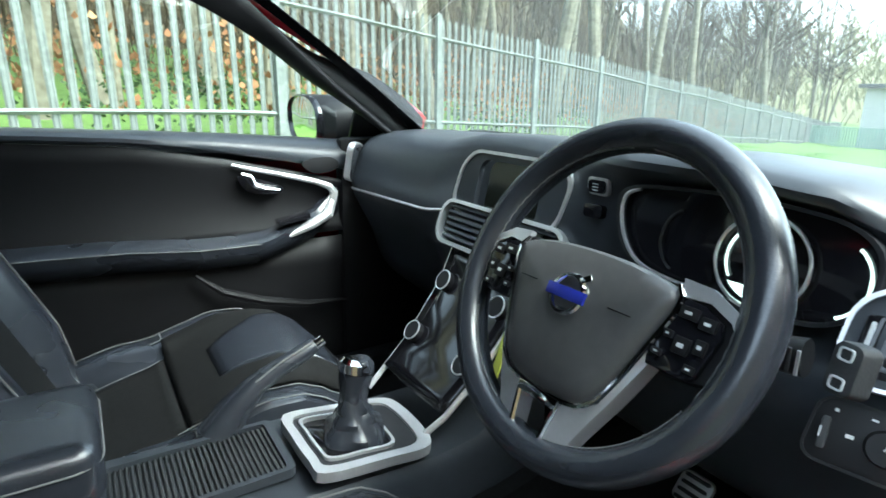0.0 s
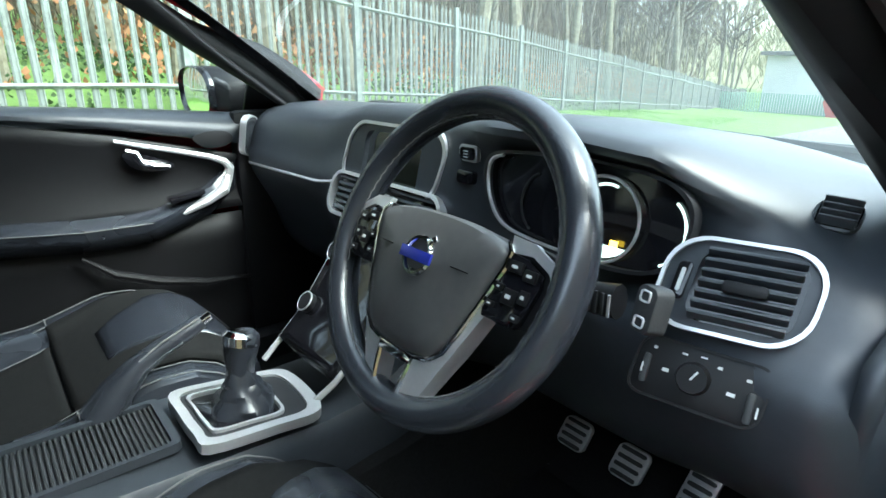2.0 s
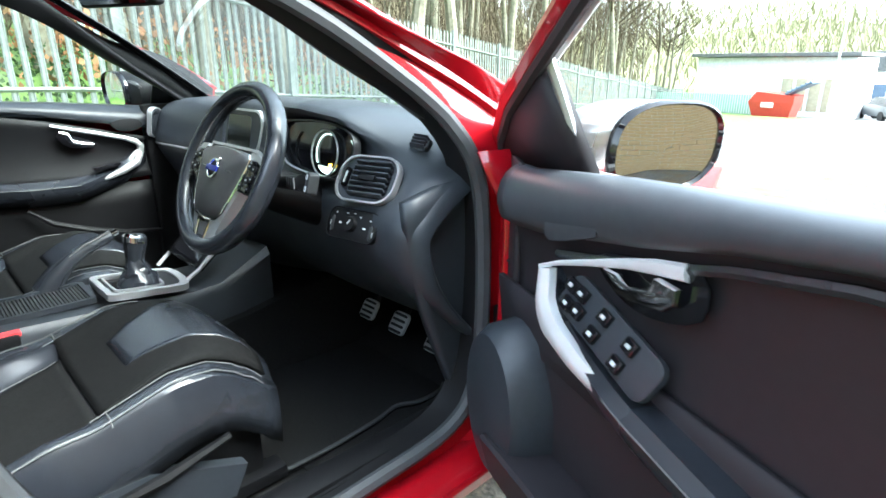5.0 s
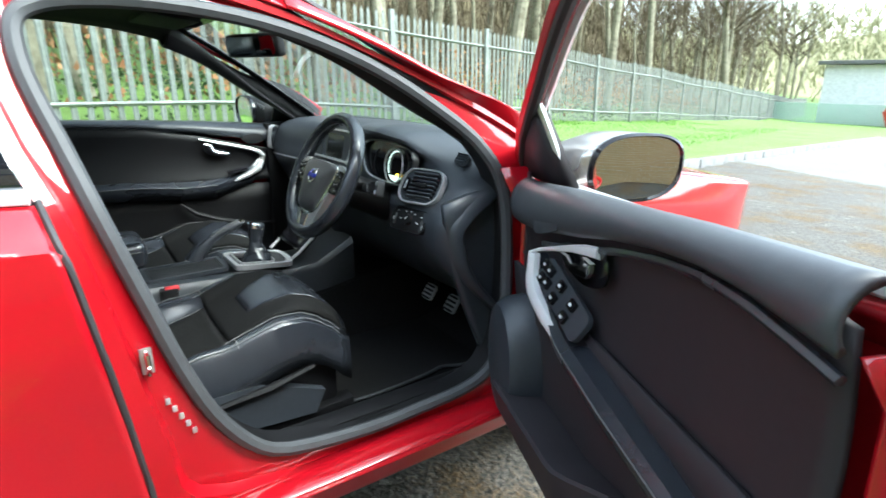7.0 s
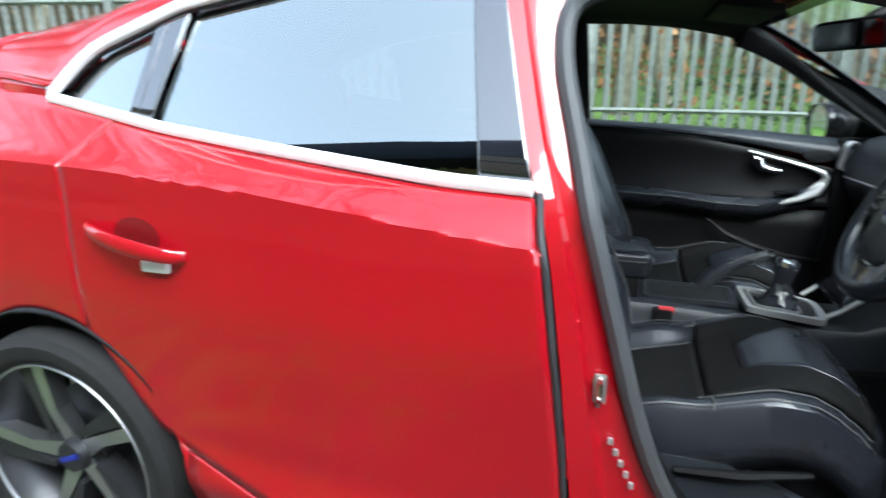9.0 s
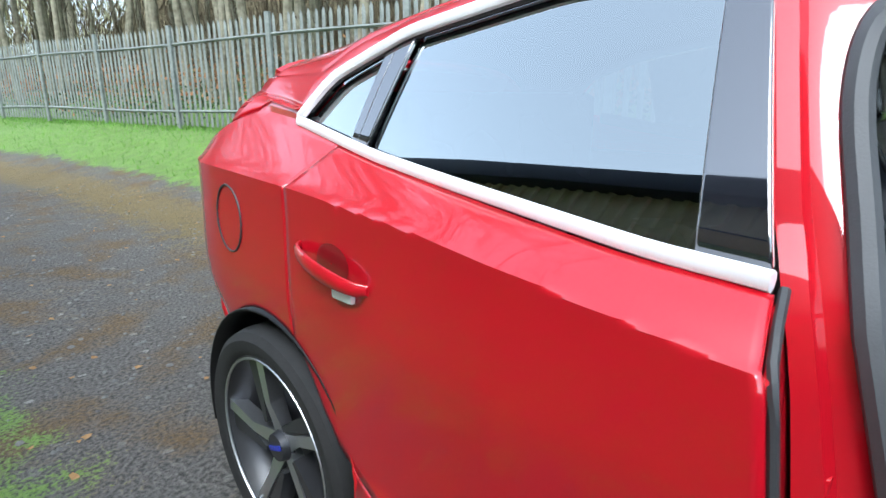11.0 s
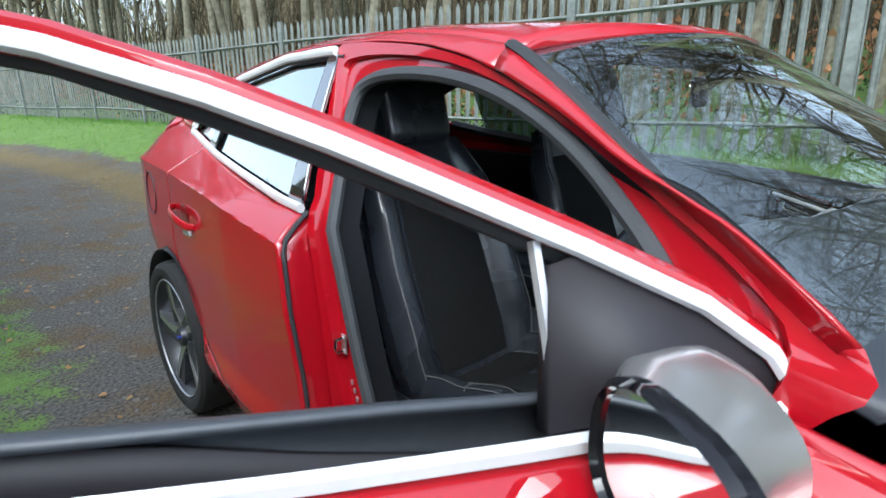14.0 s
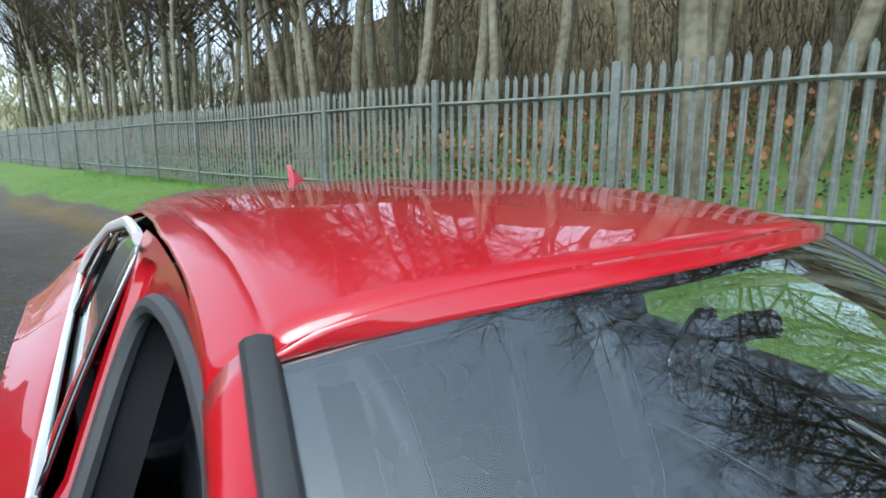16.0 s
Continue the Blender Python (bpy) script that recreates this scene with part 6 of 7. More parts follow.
# armrest
def cushion(bm, c, s, r, m=None):
    return box(bm, c, s, r, m=m, seg=4)
ar = empty("armrest", parent=car); tagged(ar, "padded black leather centre armrest")
bm = bmesh.new(); cushion(bm, (XC, -.235, .660), (.20, .37, .085), .032); part("pad", bm, LEATHER, ar)
bm = bmesh.new(); tube(bm, [(XC + x, -.235 + y, .675) for x, y in rounded(.202, .372, .035, 6)], .0016, 4, closed=True); part("stitching", bm, STITCH, ar)
bm = bmesh.new(); box(bm, (XC, -.25, .595), (.19, .34, .06), .012); part("box", bm, TRIM, ar)
# seat belt buckle
bk = empty("belt_buckle", parent=car); tagged(bk, "black belt buckle with a red release button")
bm = bmesh.new(); box(bm, (.095, -.015, .535), (.035, .05, .055), .008); part("body", bm, TRIM, bk)
bm = bmesh.new(); box(bm, (.095, -.006, .560), (.024, .040, .012), .004); part("release", bm, REDPLASTIC, bk)
bm = bmesh.new(); box(bm, (.085, .505, .70), (.016, .004, .10), .001, m=Matrix.Rotation(-.35, 4, 'X')); part("yellow_tag", bm, YELLOW, car, "yellow-green tag hanging by the column")

# ---- seats ----
def seat(cx, name, hw=.262, reach=.40):
    root = empty(name, parent=car); tagged(root, "black leather sports seat with charcoal fabric centre and pale piping")
    Y0, Y1 = -.30, reach
    def top(u, v):
        """u across -1..1, v from the back 0 to the front edge 1."""
        y = Y0 + (Y1 - Y0) * v
        a = abs(u)
        base = ip(v, (0, .25, .5, .70, .80, .88, .94, 1), (.47, .455, .50, .570, .590, .578, .552, .505))
        bol = ip(v, (0, .4, .68, .80, .9, 1), (.055, .055, .012, -.018, -.035, -.03)) * smooth01((a - .55) / .22) * (1 - .45 * smooth01((a - .86) / .14))
        side = -.13 * smooth01((a - .86) / .14) ** 1.6
        x = cx + hw * math.copysign(min(1, a / .96) ** .96, u) * (1 if v < .8 else 1 - .06 * (v - .8) / .2)
        dip = -.012 * (1 - a) * ip(v, (0, .3, .7), (1, 1, 0))
        if v > .985: y += .01
        return (x, y - .03 * a * a * smooth01((v - .7) / .3), base + bol + side + dip)
    us = sorted(set(lin(-1, 1, 41)))
    bm = strip(top, us, lin(0, 1, 36)); bmesh.ops.recalc_face_normals(bm, faces=bm.faces)
    if sum(f.normal.z for f in bm.faces) < 0: bmesh.ops.reverse_faces(bm, faces=bm.faces)
    solid(part("cushion", bm, LEATHER, root), .03)
    def over(u, v, h):
        p = Vector(top(u, v)); p.z += h; return p
    # fabric centre and front roll
    for (u0, u1, v0, v1) in ((-.56, .56, .02, .53), (-.72, .72, .535, .985)):
        bm = strip(lambda u, v: over(u, v, .004), lin(u0, u1, 22), lin(v0, v1, 22)); solid(part("fabric_panel", bm, SUEDE, root, "charcoal suede-like fabric panel"), .006)
    bm = strip(lambda u, v: over(u * (.24 + .32 * v), .64 + .33 * v, .0072), lin(-1, 1, 12), lin(0, 1, 12)); solid(part("leather_inset", bm, LEATHER, root), .004)
    bm = bmesh.new(); tube(bm, [over(u * .565, .53, .006) for u in lin(-1, 1, 14)], .002, 5); part("seam", bm, TRIM, root)
    for s in (-1, 1):
        bm = bmesh.new(); tube(bm, [over(s * .88, v, .003) for v in lin(.02, .97, 30)], .0015, 5); part("piping", bm, STITCH, root, "pale grey piping")
        bm = bmesh.new(); tube(bm, [over(s * .735, v, .003) for v in lin(.50, .98, 20)], .0013, 4); part("stitching", bm, STITCH, root)
        bm = bmesh.new(); tube(bm, [over(s * .60, v, .002) for v in lin(.05, .52, 16)] , .0013, 4); part("stitching", bm, STITCH, root)
        bm = bmesh.new(); tube(bm, [over(s * u, .535, .004) for u in lin(.57, .90, 10)], .0014, 4); part("stitching", bm, STITCH, root)
    # side skirt and runner
    for s in (-1, 1):
        bm = bmesh.new(); rings(bm, [[(cx + s * hw, -.26, .33), (cx + s * hw, .24, .30), (cx + s * hw, .27, .36), (cx + s * hw, .10, .43), (cx + s * hw, -.26, .43)], [(cx + s * (hw - .027), -.26, .33), (cx + s * (hw - .027), .24, .30), (cx + s * (hw - .027), .27, .36), (cx + s * (hw - .027), .10, .43), (cx + s * (hw - .027), -.26, .43)]])
        bmesh.ops.recalc_face_normals(bm, faces=bm.faces); part("side_skirt", bm, DASH, root, "grey plastic seat skirt", smooth=False)
        bm = bmesh.new(); box(bm, (cx + s * .20, .03, .285), (.05, .66, .03), .006); part("runner", bm, TRIM, root)
        bm = bmesh.new(); tube(bm, [(cx + s * (hw + .008), .0, .405), (cx + s * (hw + .013), .12, .42), (cx + s * (hw + .008), .24, .445)], [.008, .011, .007], 6); part("lever", bm, TRIM, root)
    bm = bmesh.new(); box(bm, (cx, .05, .36), (.40, .55, .14), .02); part("base", bm, TRIM, root)
    # backrest
    ang = radians(22)
    def back(u, v, face=1):
        a = abs(u)
        h = .72 * v
        w = ip(v, (0, .15, .5, .8, 1), (.24, .262, .262, .235, .17))
        bol = .055 * smooth01((a - .55) / .2) * (1 - .6 * smooth01((a - .88) / .12)) * ip(v, (0, .2, .7, 1), (.5, 1, .8, .1))
        t = (bol if face > 0 else -.13 + .09 * a ** 4 + .05 * v) - (.03 if a > .97 else 0)
        y = -.11 - math.sin(ang) * h + math.cos(ang) * t
        z = .46 + math.cos(ang) * h + math.sin(ang) * t
        return (cx + w * u, y, z)
    bm = bmesh.new()
    f = strip(lambda u, v: back(u, v), lin(-1, 1, 33), lin(0, 1, 26)); part("backrest", f, LEATHER, root)
    bm.free()
    f = strip(lambda u, v: back(u, v, -1), lin(-1, 1, 17), lin(0, 1, 12)); part("backrest_shell", f, TRIM, root)
    for v in (0, 1):
        f = strip(lambda u, k: Vector(back(u, v)).lerp(Vector(back(u, v, -1)), k), lin(-1, 1, 17), (0, .5, 1)); part("backrest_edge", f, LEATHER, root)
    for s in (-1, 1):
        f = strip(lambda v, k: Vector(back(s, v)).lerp(Vector(back(s, v, -1)), k), lin(0, 1, 17), (0, .5, 1)); part("backrest_side", f, LEATHER, root)
    f = strip(lambda u, v: Vector(back(u, v)) + Vector((0, .004, .002)), lin(-.54, .54, 15), lin(.03, .85, 18)); part("back_fabric", f, SUEDE, root)
    for s in (-1, 1):
        bm = bmesh.new(); tube(bm, [Vector(back(s * .90, v)) + Vector((0, .003, .002)) for v in lin(.03, .96, 24)], .0018, 5); part("piping", bm, STITCH, root)
    # head restraint
    bm = bmesh.new(); cushion(bm, (cx, -.11 - math.sin(ang) * .80, .46 + math.cos(ang) * .80), (.25, .10, .19), .045, m=Matrix.Rotation(ang * .6, 4, 'X')); part("head_restraint", bm, LEATHER, root)
    return root
seat(.340, "driver_seat", .240, .375)
seat(-.40, "passenger_seat")
bm = bmesh.new(); box(bm, (0, -1.08, .62), (1.25, .55, .30), .06, seg=4); box(bm, (0, -1.38, .92), (1.25, .16, .55), .05, seg=4); part("rear_bench", bm, LEATHER, car, "black leather rear bench")
for s in (-1, 1):
    bm = bmesh.new(); box(bm, (s * .70, -.9, .66), (.06, 1.0, .62), .02); part("rear_side_trim", bm, TRIM, car)

# ---- interior mirror, visor ----
im = empty("interior_mirror", parent=car); tagged(im, "black rear-view mirror on the windscreen")
bm = bmesh.new(); cushion(bm, (0, 0, 0), (.235, .035, .07), .016); bmesh.ops.transform(bm, matrix=Matrix.Translation((.03, .335, 1.262)) @ Matrix.Rotation(radians(24), 4, "Z") @ Matrix.Rotation(radians(8), 4, 'X'), verts=bm.verts); part("housing", bm, TRIM, im)
bm = bmesh.new(); prism(bm, rounded(.215, .055, .016, 4), .002, 0, Matrix.Translation((.028, .335, 1.262)) @ Matrix.Rotation(radians(24), 4, "Z") @ Matrix.Rotation(radians(8), 4, 'X') @ frame_at((0, -.0185, 0), (1, 0, 0), (0, 0, 1))); part("glass", bm, MIRROR, im)
bm = bmesh.new(); tube(bm, [(.03, .35, 1.28), (.03, .40, 1.315), (.03, .43, 1.325)], .018, 8); part("stem", bm, TRIM, im)
for s in (-1, 1):
    bm = bmesh.new(); box(bm, (s * .32, .14, 1.352), (.42, .16, .018), .008, m=Matrix.Rotation(radians(-8), 4, 'X')); part("sun_visor", bm, LINING, car)

# ---- passenger door lining ----
pdl = empty("passenger_door", parent=car); tagged(pdl, "closed passenger door with black lining and satin trim")
def pd_line(y, ys, zs): return ip(y, ys, zs)
PX = -.735
def pd_surf(y, z, bulge=0): return (PX + bulge + .02 * max(0, .72 - z) * 0, y, z)
bz = lambda y: ip(y, (-.6, .08, .30, .57, .70), (1.03, .995, .982, .960, .95))
uz = lambda y: ip(y, (-.6, -.2, .07, .29, .60), (.99, .985, .965, .925, .850))
# belt roll
def roll(u, v):
    y = -.60 + 1.26 * u
    a = v * math.pi * .62
    zt, zb = bz(y), uz(y)
    return (PX - .045 + .062 * math.sin(a), y, zb + (zt - zb) * (.5 + .5 * math.cos(a)) / 1.0)
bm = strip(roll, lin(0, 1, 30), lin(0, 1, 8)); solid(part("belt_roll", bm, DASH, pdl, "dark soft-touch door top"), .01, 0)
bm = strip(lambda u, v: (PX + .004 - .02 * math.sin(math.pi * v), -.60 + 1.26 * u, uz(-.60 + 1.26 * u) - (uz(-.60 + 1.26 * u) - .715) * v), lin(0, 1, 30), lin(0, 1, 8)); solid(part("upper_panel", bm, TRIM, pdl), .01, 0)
az = lambda y: ip(y, (-.6, .03, .19, .335, .48, .58), (.765, .742, .725, .722, .765, .84))
bm = bmesh.new()
ls = []
for y in lin(-.60, .56, 34):
    w = ip(y, (-.6, .1, .35, .5, .56), (.06, .075, .07, .04, .01))
    z = az(y)
    ls.append([(PX - .02, y, z + .012), (PX + w * .7, y, z + .012), (PX + w, y, z), (PX + w * .95, y, z - .02), (PX + w * .6, y, z - .05), (PX - .02, y, z - .08)])
rings(bm, ls); bmesh.ops.recalc_face_normals(bm, faces=bm.faces); part("armrest", bm, LEATHER, pdl)
bm = bmesh.new(); tube(bm, [(PX + ip(y, (-.6, .1, .35), (.062, .076, .071)), y, az(y) - .002) for y in lin(-.60, .33, 20)], .0014, 4); part("stitching", bm, STITCH, pdl)
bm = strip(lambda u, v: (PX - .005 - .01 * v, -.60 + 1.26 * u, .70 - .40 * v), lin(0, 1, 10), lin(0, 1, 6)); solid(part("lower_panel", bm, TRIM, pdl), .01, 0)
bm = bmesh.new(); tube(bm, [(PX + .03, .175, .651), (PX + .035, .235, .600), (PX + .035, .33, .560), (PX + .03, .45, .527), (PX + .01, .58, .51)], [.004, .010, .012, .010, .004], 8); part("pocket_edge", bm, TRIM, pdl)
trim_pts = [(.285, .915), (.34, .900), (.42, .880), (.50, .858), (.535, .843), (.548, .825), (.540, .800), (.515, .775), (.47, .752), (.41, .732), (.335, .711)]
bm = bmesh.new(); tube(bm, [(PX + .014 + (.035 if z < .79 else .0), y, z) for y, z in trim_pts], [.004, .006, .007, .008, .010, .012, .014, .015, .013, .010, .004], 8, flat=.9, up=(1, 0, 0)); part("satin_trim", bm, SATIN, pdl, "curved satin silver trim")
bm = bmesh.new(); tube(bm, [(PX + .03, .303, .893), (PX + .032, .325, .885), (PX + .028, .335, .862), (PX + .03, .36, .852), (PX + .028, .396, .846)], [.005, .007, .007, .008, .005], 8); part("door_release", bm, CHROME, pdl, "chrome door release")
bm = bmesh.new(); prism(bm, [(y, z) for y, z in dense([(.300, .885), (.36, .872), (.41, .850), (.40, .835), (.34, .838), (.31, .855)], 3)], .004, 0, Matrix(((0, 0, 1, PX + .006), (1, 0, 0, 0), (0, 1, 0, 0), (0, 0, 0, 1)))); part("release_bowl", bm, GLOSS, pdl)
bm = bmesh.new(); prism(bm, [(y, z) for y, z in dense([(.46, .908), (.49, .922), (.54, .922), (.562, .905), (.545, .885), (.49, .882)], 4)], .004, .001, Matrix(((0, 0, 1, PX + .018), (1, 0, 0, 0), (0, 1, 0, 0), (0, 0, 0, 1)))); part("speaker_grille", bm, TRIM, pdl, "oval speaker grille")
bm = bmesh.new(); box(bm, (PX + .045, .42, .772), (.04, .085, .014), .004, m=Matrix.Rotation(.16, 4, 'X')); part("window_switch", bm, GLOSS, pdl)

def door_mirror(root, T, label, cap=SILVER):
    """A door mirror in local terms: out from the door, forward, up; T places a local point."""
    sec = []
    for d, kw, kh, z in ((-.070, .35, .40, .0), (-.055, .72, .75, .0), (-.02, .94, .95, .002), (.03, 1.0, 1.0, .0), (.055, 1.0, 1.0, .0)):
        sec.append([(T(.175 + 1.1 * min(0, d + .01) - .03 * (d < .05) + .105 * kw * math.copysign(abs(math.cos(a)) ** .75, math.cos(a)) + .012 * math.sin(a), -d, z + .076 * kh * math.copysign(abs(math.sin(a)) ** .75, math.sin(a)))) for a in lin(0, 2 * math.pi * 31 / 32, 32)])
    bm = bmesh.new(); rings(bm, sec); bmesh.ops.recalc_face_normals(bm, faces=bm.faces); part("mirror_cap", bm, cap, root, label)
    def loop(k, d): return [T(.175 + .105 * k * math.copysign(abs(math.cos(a)) ** .75, math.cos(a)) + .012 * math.sin(a), -d, .076 * k * math.copysign(abs(math.sin(a)) ** .75, math.sin(a))) for a in lin(0, 2 * math.pi * 31 / 32, 32)]
    bm = bmesh.new(); rings(bm, [loop(1.0, .054), loop(1.01, .066), loop(.94, .074), loop(.90, .066)], cap=False); bmesh.ops.recalc_face_normals(bm, faces=bm.faces); part("mirror_rim", bm, GLOSS, root, "gloss black mirror rim")
    bm = bmesh.new(); rings(bm, [loop(k, .0665 + .0055 * (1 - k * k / .83)) for k in (.91, .85, .75, .65, .55, .45, .35, .25, .15, .08, .02)], cap=False); bmesh.ops.recalc_face_normals(bm, faces=bm.faces); part("mirror_face", bm, MIRROR, root, "mirror glass")
    bm = bmesh.new(); tube(bm, [T(.0, .0, -.06), T(.06, .0, -.062), T(.12, .005, -.055)], [.022, .020, .016], 8, flat=.8); part("mirror_foot", bm, GLOSS, root)
    bm = bmesh.new(); tube(bm, [T(.09, .045, -.050), T(.17, .058, -.052), T(.25, .040, -.048), T(.278, .0, -.044)], .007, 6); part("indicator_lens", bm, SATIN, root)
    bm = bmesh.new(); tube(bm, [T(.285, -.02, -.04), T(.28, -.04, -.046)], .006, 6); part("side_lens", bm, ORANGE, root)
door_mirror(pdl, lambda o, f, u: (-.80 - o, .645 + f - .10 * o, 1.005 + u), "dark mirror housing", TRIM)
bm = bmesh.new(); bm.faces.new([bm.verts.new(p) for p in ((-.755, .80, .965), (-.775, .62, .965), (-.765, .64, 1.06), (-.745, .72, 1.06))]); solid(part("mirror_corner", bm, TRIM, pdl), .02, 0)

# ---- driver's door, open ----
dd = empty("driver_door", (.83, .80, 0), parent=car)
tagged(dd, "open red driver's door with black lining and wound-down window")
dd.rotation_euler = (0, 0, radians(66.2))
OFF = Vector((.83, .80, 0))
def dpart(name, bm, mat, label="", smooth=True):
    bmesh.ops.translate(bm, vec=-OFF, verts=bm.verts)
    return part(name, bm, mat, dd, label, smooth)
bm = flank(-.232, .815, lambda y: .312 + .0 * y, lambda y: belt_z(y) - .004, 46, 22); solid(dpart("door_skin", bm, RED), .02)
build_handle_args = dict(side=1, y0=-.155, y1=.108, z0=.825, z1=.792)
n0 = set(bpy.data.objects)
build_handle(dd, **build_handle_args)
for o in set(bpy.data.objects) - n0: o.data.transform(Matrix.Translation(-OFF))
# edges of the door shell
for y, s in ((-.228, -1), (.81, 1)):
    bm = strip(lambda u, v: (side_x(y, .32 + .63 * u) - .015 - .10 * v, y + (0.0 if s < 0 else -.02 * v), .32 + .63 * u), lin(0, 1, 12), lin(0, 1, 4)); solid(dpart("door_edge", bm, RED), .006, 0)
bm = bmesh.new(); box(bm, (.82, .29, .318), (.11, 1.02, .012), .004); dpart("door_bottom", bm, RED)
# window frame
front = [(.87, .93), (.84, .985), (.76, 1.045), (.62, 1.115), (.468, 1.185), (.373, 1.228), (.261, 1.274), (.131, 1.317), (-.019, 1.349), (-.18, 1.366), (-.285, 1.368)]
rear = [(-.285, 1.368), (-.29, 1.34), (-.27, 1.20), (-.245, 1.06), (-.228, .98)]
fr = [(glass_x(y, z) - .016, y, z) for y, z in front + rear[1:]]
bm = bmesh.new(); tube(bm, fr, .021, 8, flat=.9, up=(1, 0, 0)); dpart("window_frame", bm, RED, "red window frame")
bm = bmesh.new(); tube(bm, [(x - .002, y + (.0 if z > 1.3 else -.012), z - .017) for x, y, z in fr[:11]], .012, 8); dpart("glass_run", bm, RUBBER, "black rubber glass run")
bm = bmesh.new(); tube(bm, [(x + .016, y, z + .004) for x, y, z in fr[:11]], .016, 8, flat=.7, up=(1, 0, 0)); dpart("frame_face", bm, RED)
bm = bmesh.new(); tube(bm, [(glass_x(y, z) + .012, y, z) for y, z in [(a, b - .004) for a, b in front]], .011, 6, flat=.8, up=(1, 0, 0)); dpart("bright_trim", bm, BRIGHT, "bright metal window trim")
bm = bmesh.new(); tube(bm, [(glass_x(y, belt_z(y)) + .006, y, belt_z(y) + .006) for y in lin(-.23, .86, 24)], .0125, 6, flat=.8, up=(1, 0, 0)); dpart("belt_trim", bm, BRIGHT, "bright metal waist trim")
bm = bmesh.new(); bm.faces.new([bm.verts.new((glass_x(y, z) - .012 - .0, y, z)) for y, z in ((.86, .93), (.80, 1.01), (.63, 1.10), (.585, 1.09), (.555, .935))]); solid(dpart("mirror_corner", bm, GLARETRIM, "black mirror corner panel"), .03, 0)
bm = bmesh.new(); tube(bm, [(glass_x(.575, z) - .014, .575 + .01 * (z - .94), z) for z in lin(.94, 1.115, 5)], .008, 6); dpart("glass_channel", bm, SATIN)
# lining: distance along the door from its hinge is .75 - y
LX = .742
DY = .032
dbz = lambda y: ip(y - DY, (-.30, -.18, .0, .10, .38, .62), (1.016, 1.008, .995, .985, .962, .935))
duz = lambda y: ip(y - DY, (-.33, -.25, -.20, -.12, -.04, .05, .17, .30, .52, .62), (.905, .928, .938, .951, .955, .946, .922, .885, .835, .825))
def droll(u, v):
    y = -.245 + .92 * u + DY
    a = v * math.pi * .72
    zt, zb = dbz(y), duz(y)
    return (LX + .022 - .044 * math.sin(a), y, zb + (zt - zb) * (.5 + .5 * math.cos(a)))
# sky sheen on this roll comes from its paler base colour
bm = strip(droll, lin(0, 1, 34), lin(0, 1, 10)); solid(dpart("belt_roll", bm, BELT, "soft-touch door top, greyed for sky sheen"), .01, 0)
# lining paler than the passenger door's: glare is put into its colour
bm = strip(lambda u, v: (LX + .005 + .018 * math.sin(math.pi * v), -.24 + .90 * u + DY, duz(-.24 + .90 * u + DY) + .035 - (duz(-.24 + .90 * u + DY) + .035 - .62) * v), lin(0, 1, 30), lin(0, 1, 10)); solid(dpart("upper_panel", bm, GLARETRIM), .01, 0)
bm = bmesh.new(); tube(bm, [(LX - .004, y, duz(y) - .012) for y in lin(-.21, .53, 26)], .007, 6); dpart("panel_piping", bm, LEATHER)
bm = strip(lambda u, v: (LX + .004 + .02 * v, -.24 + (.95 - .06 * v) * u + .02 * v + DY, .72 - .38 * v), lin(0, 1, 14), lin(0, 1, 8)); solid(dpart("lower_panel", bm, GLARETRIM), .01, 0)
daz = lambda y: ip(y - DY, (-.23, -.05, .10, .26, .40, .50, .56), (.60, .64, .665, .685, .715, .765, .82))
bm = bmesh.new(); ls = []
for y in lin(-.205, .552, 30):
    w = ip(y - DY, (-.23, .1, .30, .45, .52), (.03, .05, .05, .03, .01)); z = daz(y) + .012
    ls.append([(LX + .02, y, z + .004), (LX - w * .7, y, z + .004), (LX - w, y, z - .010), (LX - w * .95, y, z - .03), (LX - w * .5, y, z - .06), (LX + .02, y, z - .09)])
rings(bm, ls); bmesh.ops.recalc_face_normals(bm, faces=bm.faces); dpart("armrest", bm, LEATHER, "padded leather armrest")
bm = bmesh.new(); tube(bm, [(LX - ip(y - DY, (-.23, .1, .30), (.032, .052, .052)), y, daz(y) + .003) for y in lin(-.205, .332, 20)], .0014, 4); dpart("stitching", bm, STITCH)
# satin crescent down the grip, thin strip along the top, release lever
cy = (0, .2, .4, .6, .8, 1)
def crescent(t, side):
    if side: return ip(t, cy, (.510, .497, .458, .403, .347, .312)), ip(t, cy, (.812, .768, .738, .719, .706, .684))
    return ip(t, cy, (.540, .533, .503, .436, .366, .316)), ip(t, cy, (.806, .750, .712, .690, .679, .669))
ls = []
for t in lin(0, 1, 22):
    (yo, zo), (yi, zi) = crescent(t, 0), crescent(t, 1)
    x = ip(t, (0, .3, 1), (.708, .697, .704))
    ls.append([(x + .016, yo, zo), (x + .002, yo, zo), (x - .005, yo * .6 + yi * .4, zo * .6 + zi * .4), (x - .004, yo * .3 + yi * .7, zo * .3 + zi * .7), (x + .003, yi, zi), (x + .016, yi, zi)])
bm = bmesh.new(); rings(bm, ls); bmesh.ops.recalc_face_normals(bm, faces=bm.faces); dpart("satin_trim", bm, BRIGHT, "curved satin silver grip trim")
bm = bmesh.new(); tube(bm, [(.710, .538, .808), (.716, .49, .828), (.722, .43, .847), (.728, .36, .868), (.732, .31, .880), (.736, .262, .888)], [.003, .004, .005, .007, .010, .011], 8, flat=.8, up=(1, 0, 0)); dpart("top_trim", bm, BRIGHT, "thin satin silver strip")
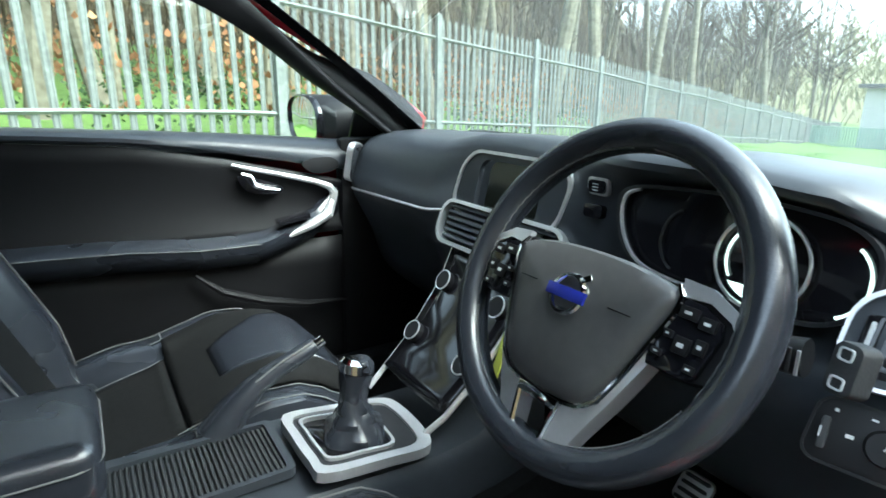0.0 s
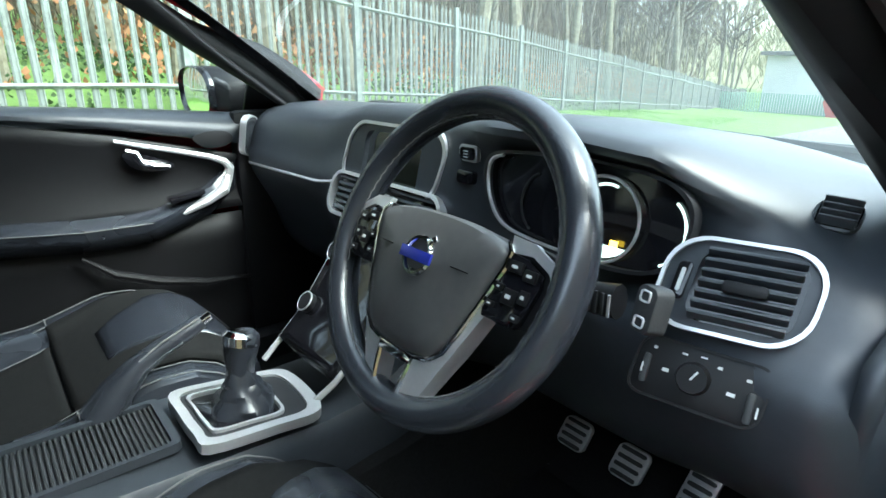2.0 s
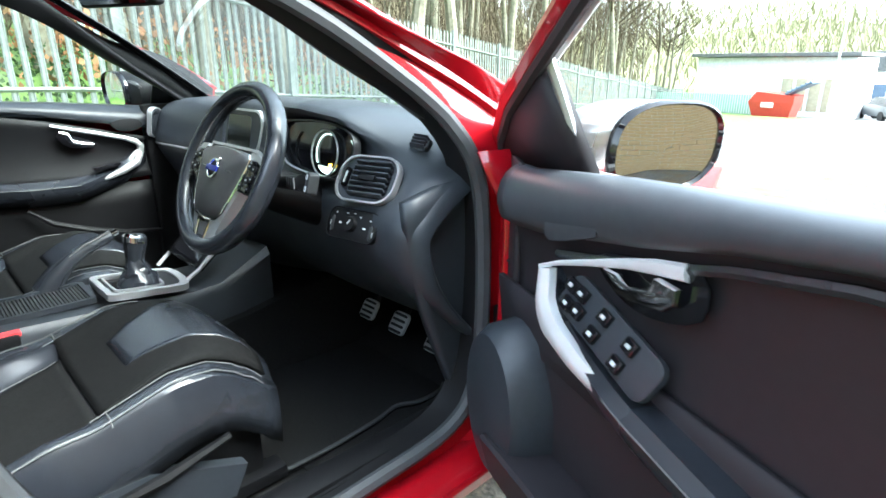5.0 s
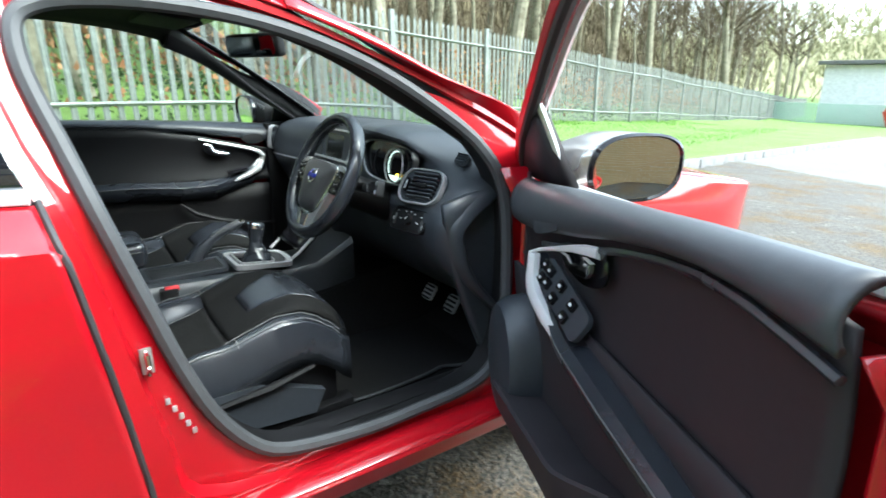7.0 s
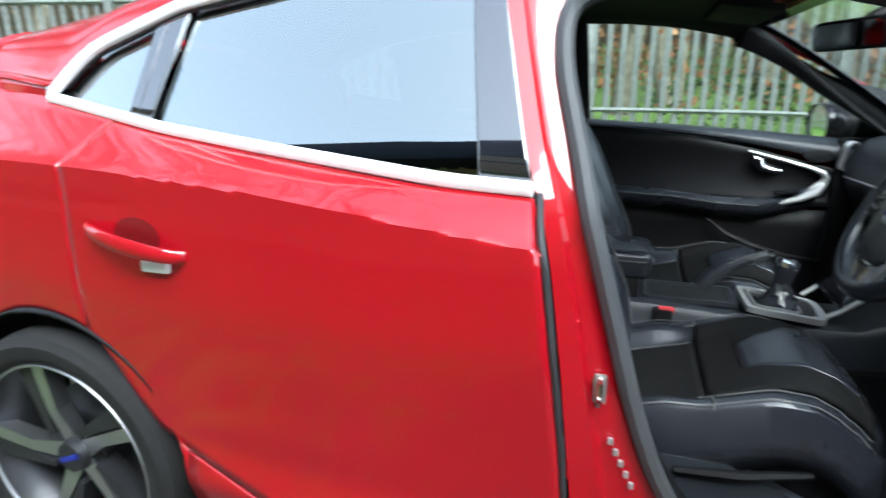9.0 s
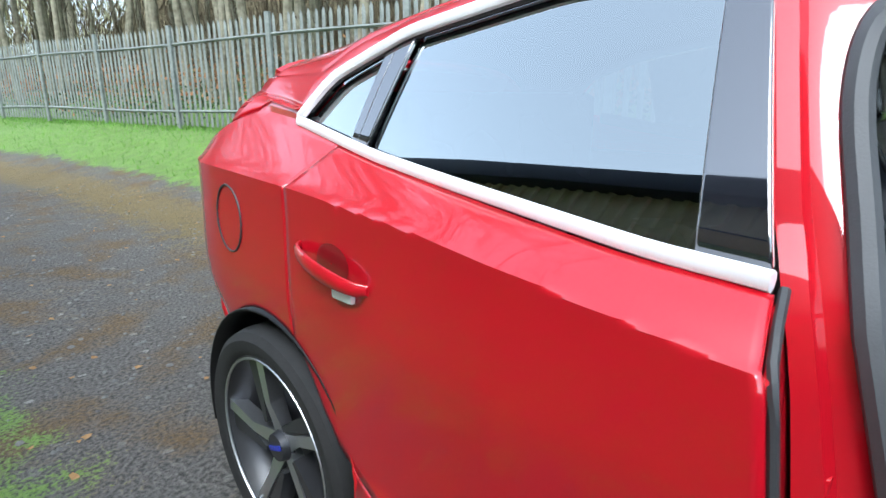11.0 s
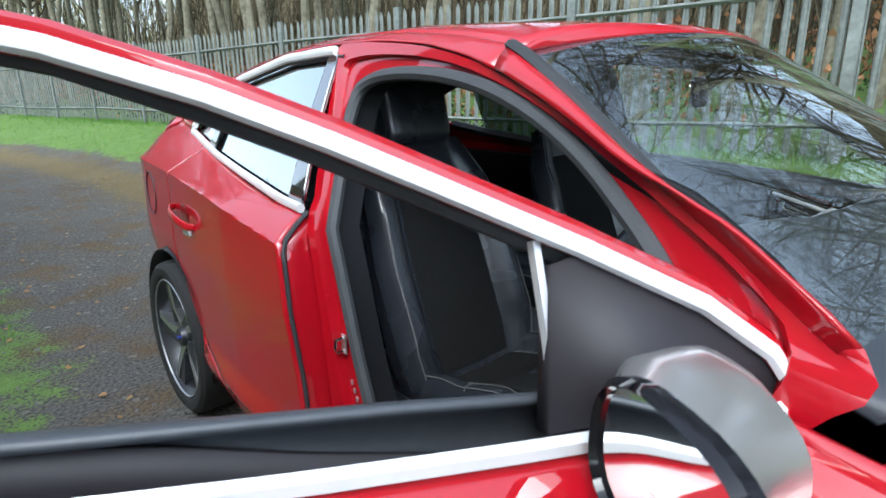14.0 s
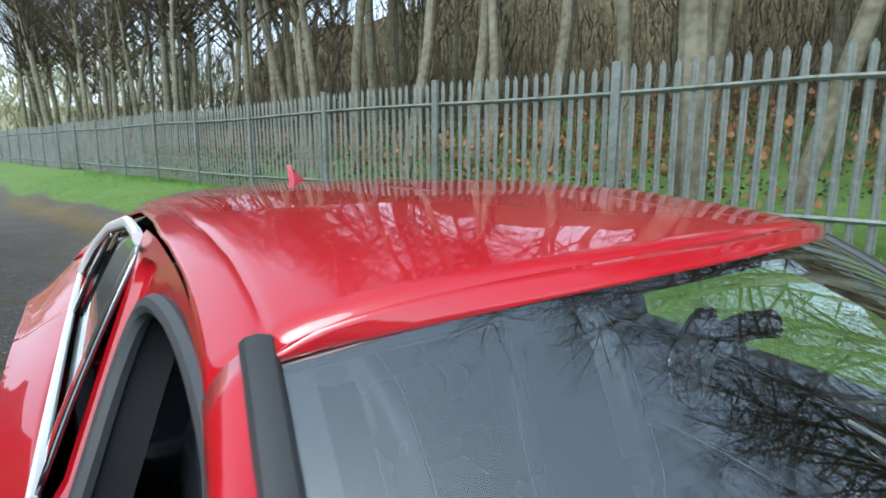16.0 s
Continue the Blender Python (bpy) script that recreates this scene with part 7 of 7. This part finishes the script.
bm = bmesh.new(); prism(bm, [(.393, .852), (.362, .830), (.338, .829), (.277, .838), (.263, .852), (.262, .870), (.296, .872), (.304, .856), (.340, .846), (.366, .853)], .010, .003, Matrix(((0, 0, -1, .728), (1, 0, 0, 0), (0, 1, 0, 0), (0, 0, 0, 1)))); dpart("door_release", bm, CHROME, "chrome door release lever")
bm = bmesh.new(); prism(bm, dense([(.40, .856), (.30, .882), (.21, .892), (.205, .84), (.28, .812), (.35, .818)], 3), .004, 0, Matrix(((0, 0, -1, LX - .002), (1, 0, 0, DY), (0, 1, 0, 0), (0, 0, 0, 1)))); dpart("release_bowl", bm, GLOSS)
ms = frame_at((LX - .020, .372, .766), (0, -1, -.30), (.45, 0, .89))
bm = bmesh.new(); prism(bm, rounded(.205, .062, .018, 5), .012, .003, ms @ Matrix.Translation((0, 0, -.006))); dpart("switch_panel", bm, DASH, "window switch panel")
for i, (sx, sy) in enumerate(((-.090, .010), (-.078, -.014), (-.066, .012), (-.054, -.010), (-.012, .015), (-.012, -.015), (.045, .015), (.045, -.015))):
    bm = bmesh.new(); box(bm, (0, 0, 0), (.022, .020, .010), .003); bmesh.ops.transform(bm, matrix=ms @ Matrix.Translation((sx, sy, .010)), verts=bm.verts); dpart("window_switch", bm, GLOSS)
    bm = bmesh.new(); box(bm, (0, 0, 0), (.008, .005, .001)); bmesh.ops.transform(bm, matrix=ms @ Matrix.Translation((sx, sy, .0158)), verts=bm.verts); dpart("switch_mark", bm, LABEL)
gy = dense([(.530, .852), (.425, .884), (.412, .896), (.432, .918), (.520, .900), (.540, .884)], 4)
bm = bmesh.new(); prism(bm, gy, .004, .0015, Matrix(((0, 0, -1, LX - .021), (1, 0, 0, 0), (0, 1, 0, 0), (0, 0, 0, 1)))); dpart("speaker_grille", bm, BELT, "grey tweeter grille")
bm = bmesh.new(); tube(bm, [(LX - .023, y, z) for y, z in gy], .0012, 4, closed=True); dpart("grille_edge", bm, TRIM)
# loudspeaker pod and pocket
bm = bmesh.new(); rings(bm, [[(LX + .01 - d, .655 + k * .115 * math.cos(a) - .01, .50 + k * .165 * math.sin(a)) for a in lin(0, 2 * math.pi * 23 / 24, 24)] for d, k in ((-.01, 1.0), (.05, .96), (.075, .85), (.082, .5))]); bmesh.ops.recalc_face_normals(bm, faces=bm.faces); dpart("speaker_pod", bm, DASH, "rounded grey loudspeaker pod")
bm = bmesh.new(); ls = []
for y in lin(.13, .63, 14):
    z = ip(y - DY, (.10, .25, .6), (.50, .46, .44)); w = ip(y - DY, (.10, .2, .6), (.02, .07, .08))
    ls.append([(LX + .02, y, z), (LX - w, y, z + .01), (LX - w - .006, y, z + .004), (LX - w * .8, y, .36), (LX + .02, y, .35)])
rings(bm, ls); bmesh.ops.recalc_face_normals(bm, faces=bm.faces); dpart("door_pocket", bm, GLARETRIM)
door_mirror(dd, lambda o, f, u: (.785 + o - .83, 0.655 + f - .10 * o - .80, .975 + u), "silver mirror cap")
# hinge side cover and check strap
bm = strip(lambda u, v: (LX + .012 + .04 * v, .69 + .11 * v, .36 + .58 * u), lin(0, 1, 10), lin(0, 1, 4)); solid(dpart("hinge_cover", bm, GLARETRIM), .01, 0)
bm = bmesh.new(); box(bm, (.80, .80, .58), (.10, .03, .03), .006); box(bm, (.775, .80, .58), (.03, .05, .045), .008); part("check_strap", bm, TRIM, car, "black door check strap")
bm = bmesh.new(); tube(bm, [(.80, .79, .66), (.86, .78, .66), (.87, .76, .70), (.84, .74, .74)], .012, 8); part("cable_boot", bm, RUBBER, car)
for z in (.48, .86):
    bm = bmesh.new(); box(bm, (.835, .775, z), (.06, .07, .06), .01); part("door_hinge", bm, RED, car)
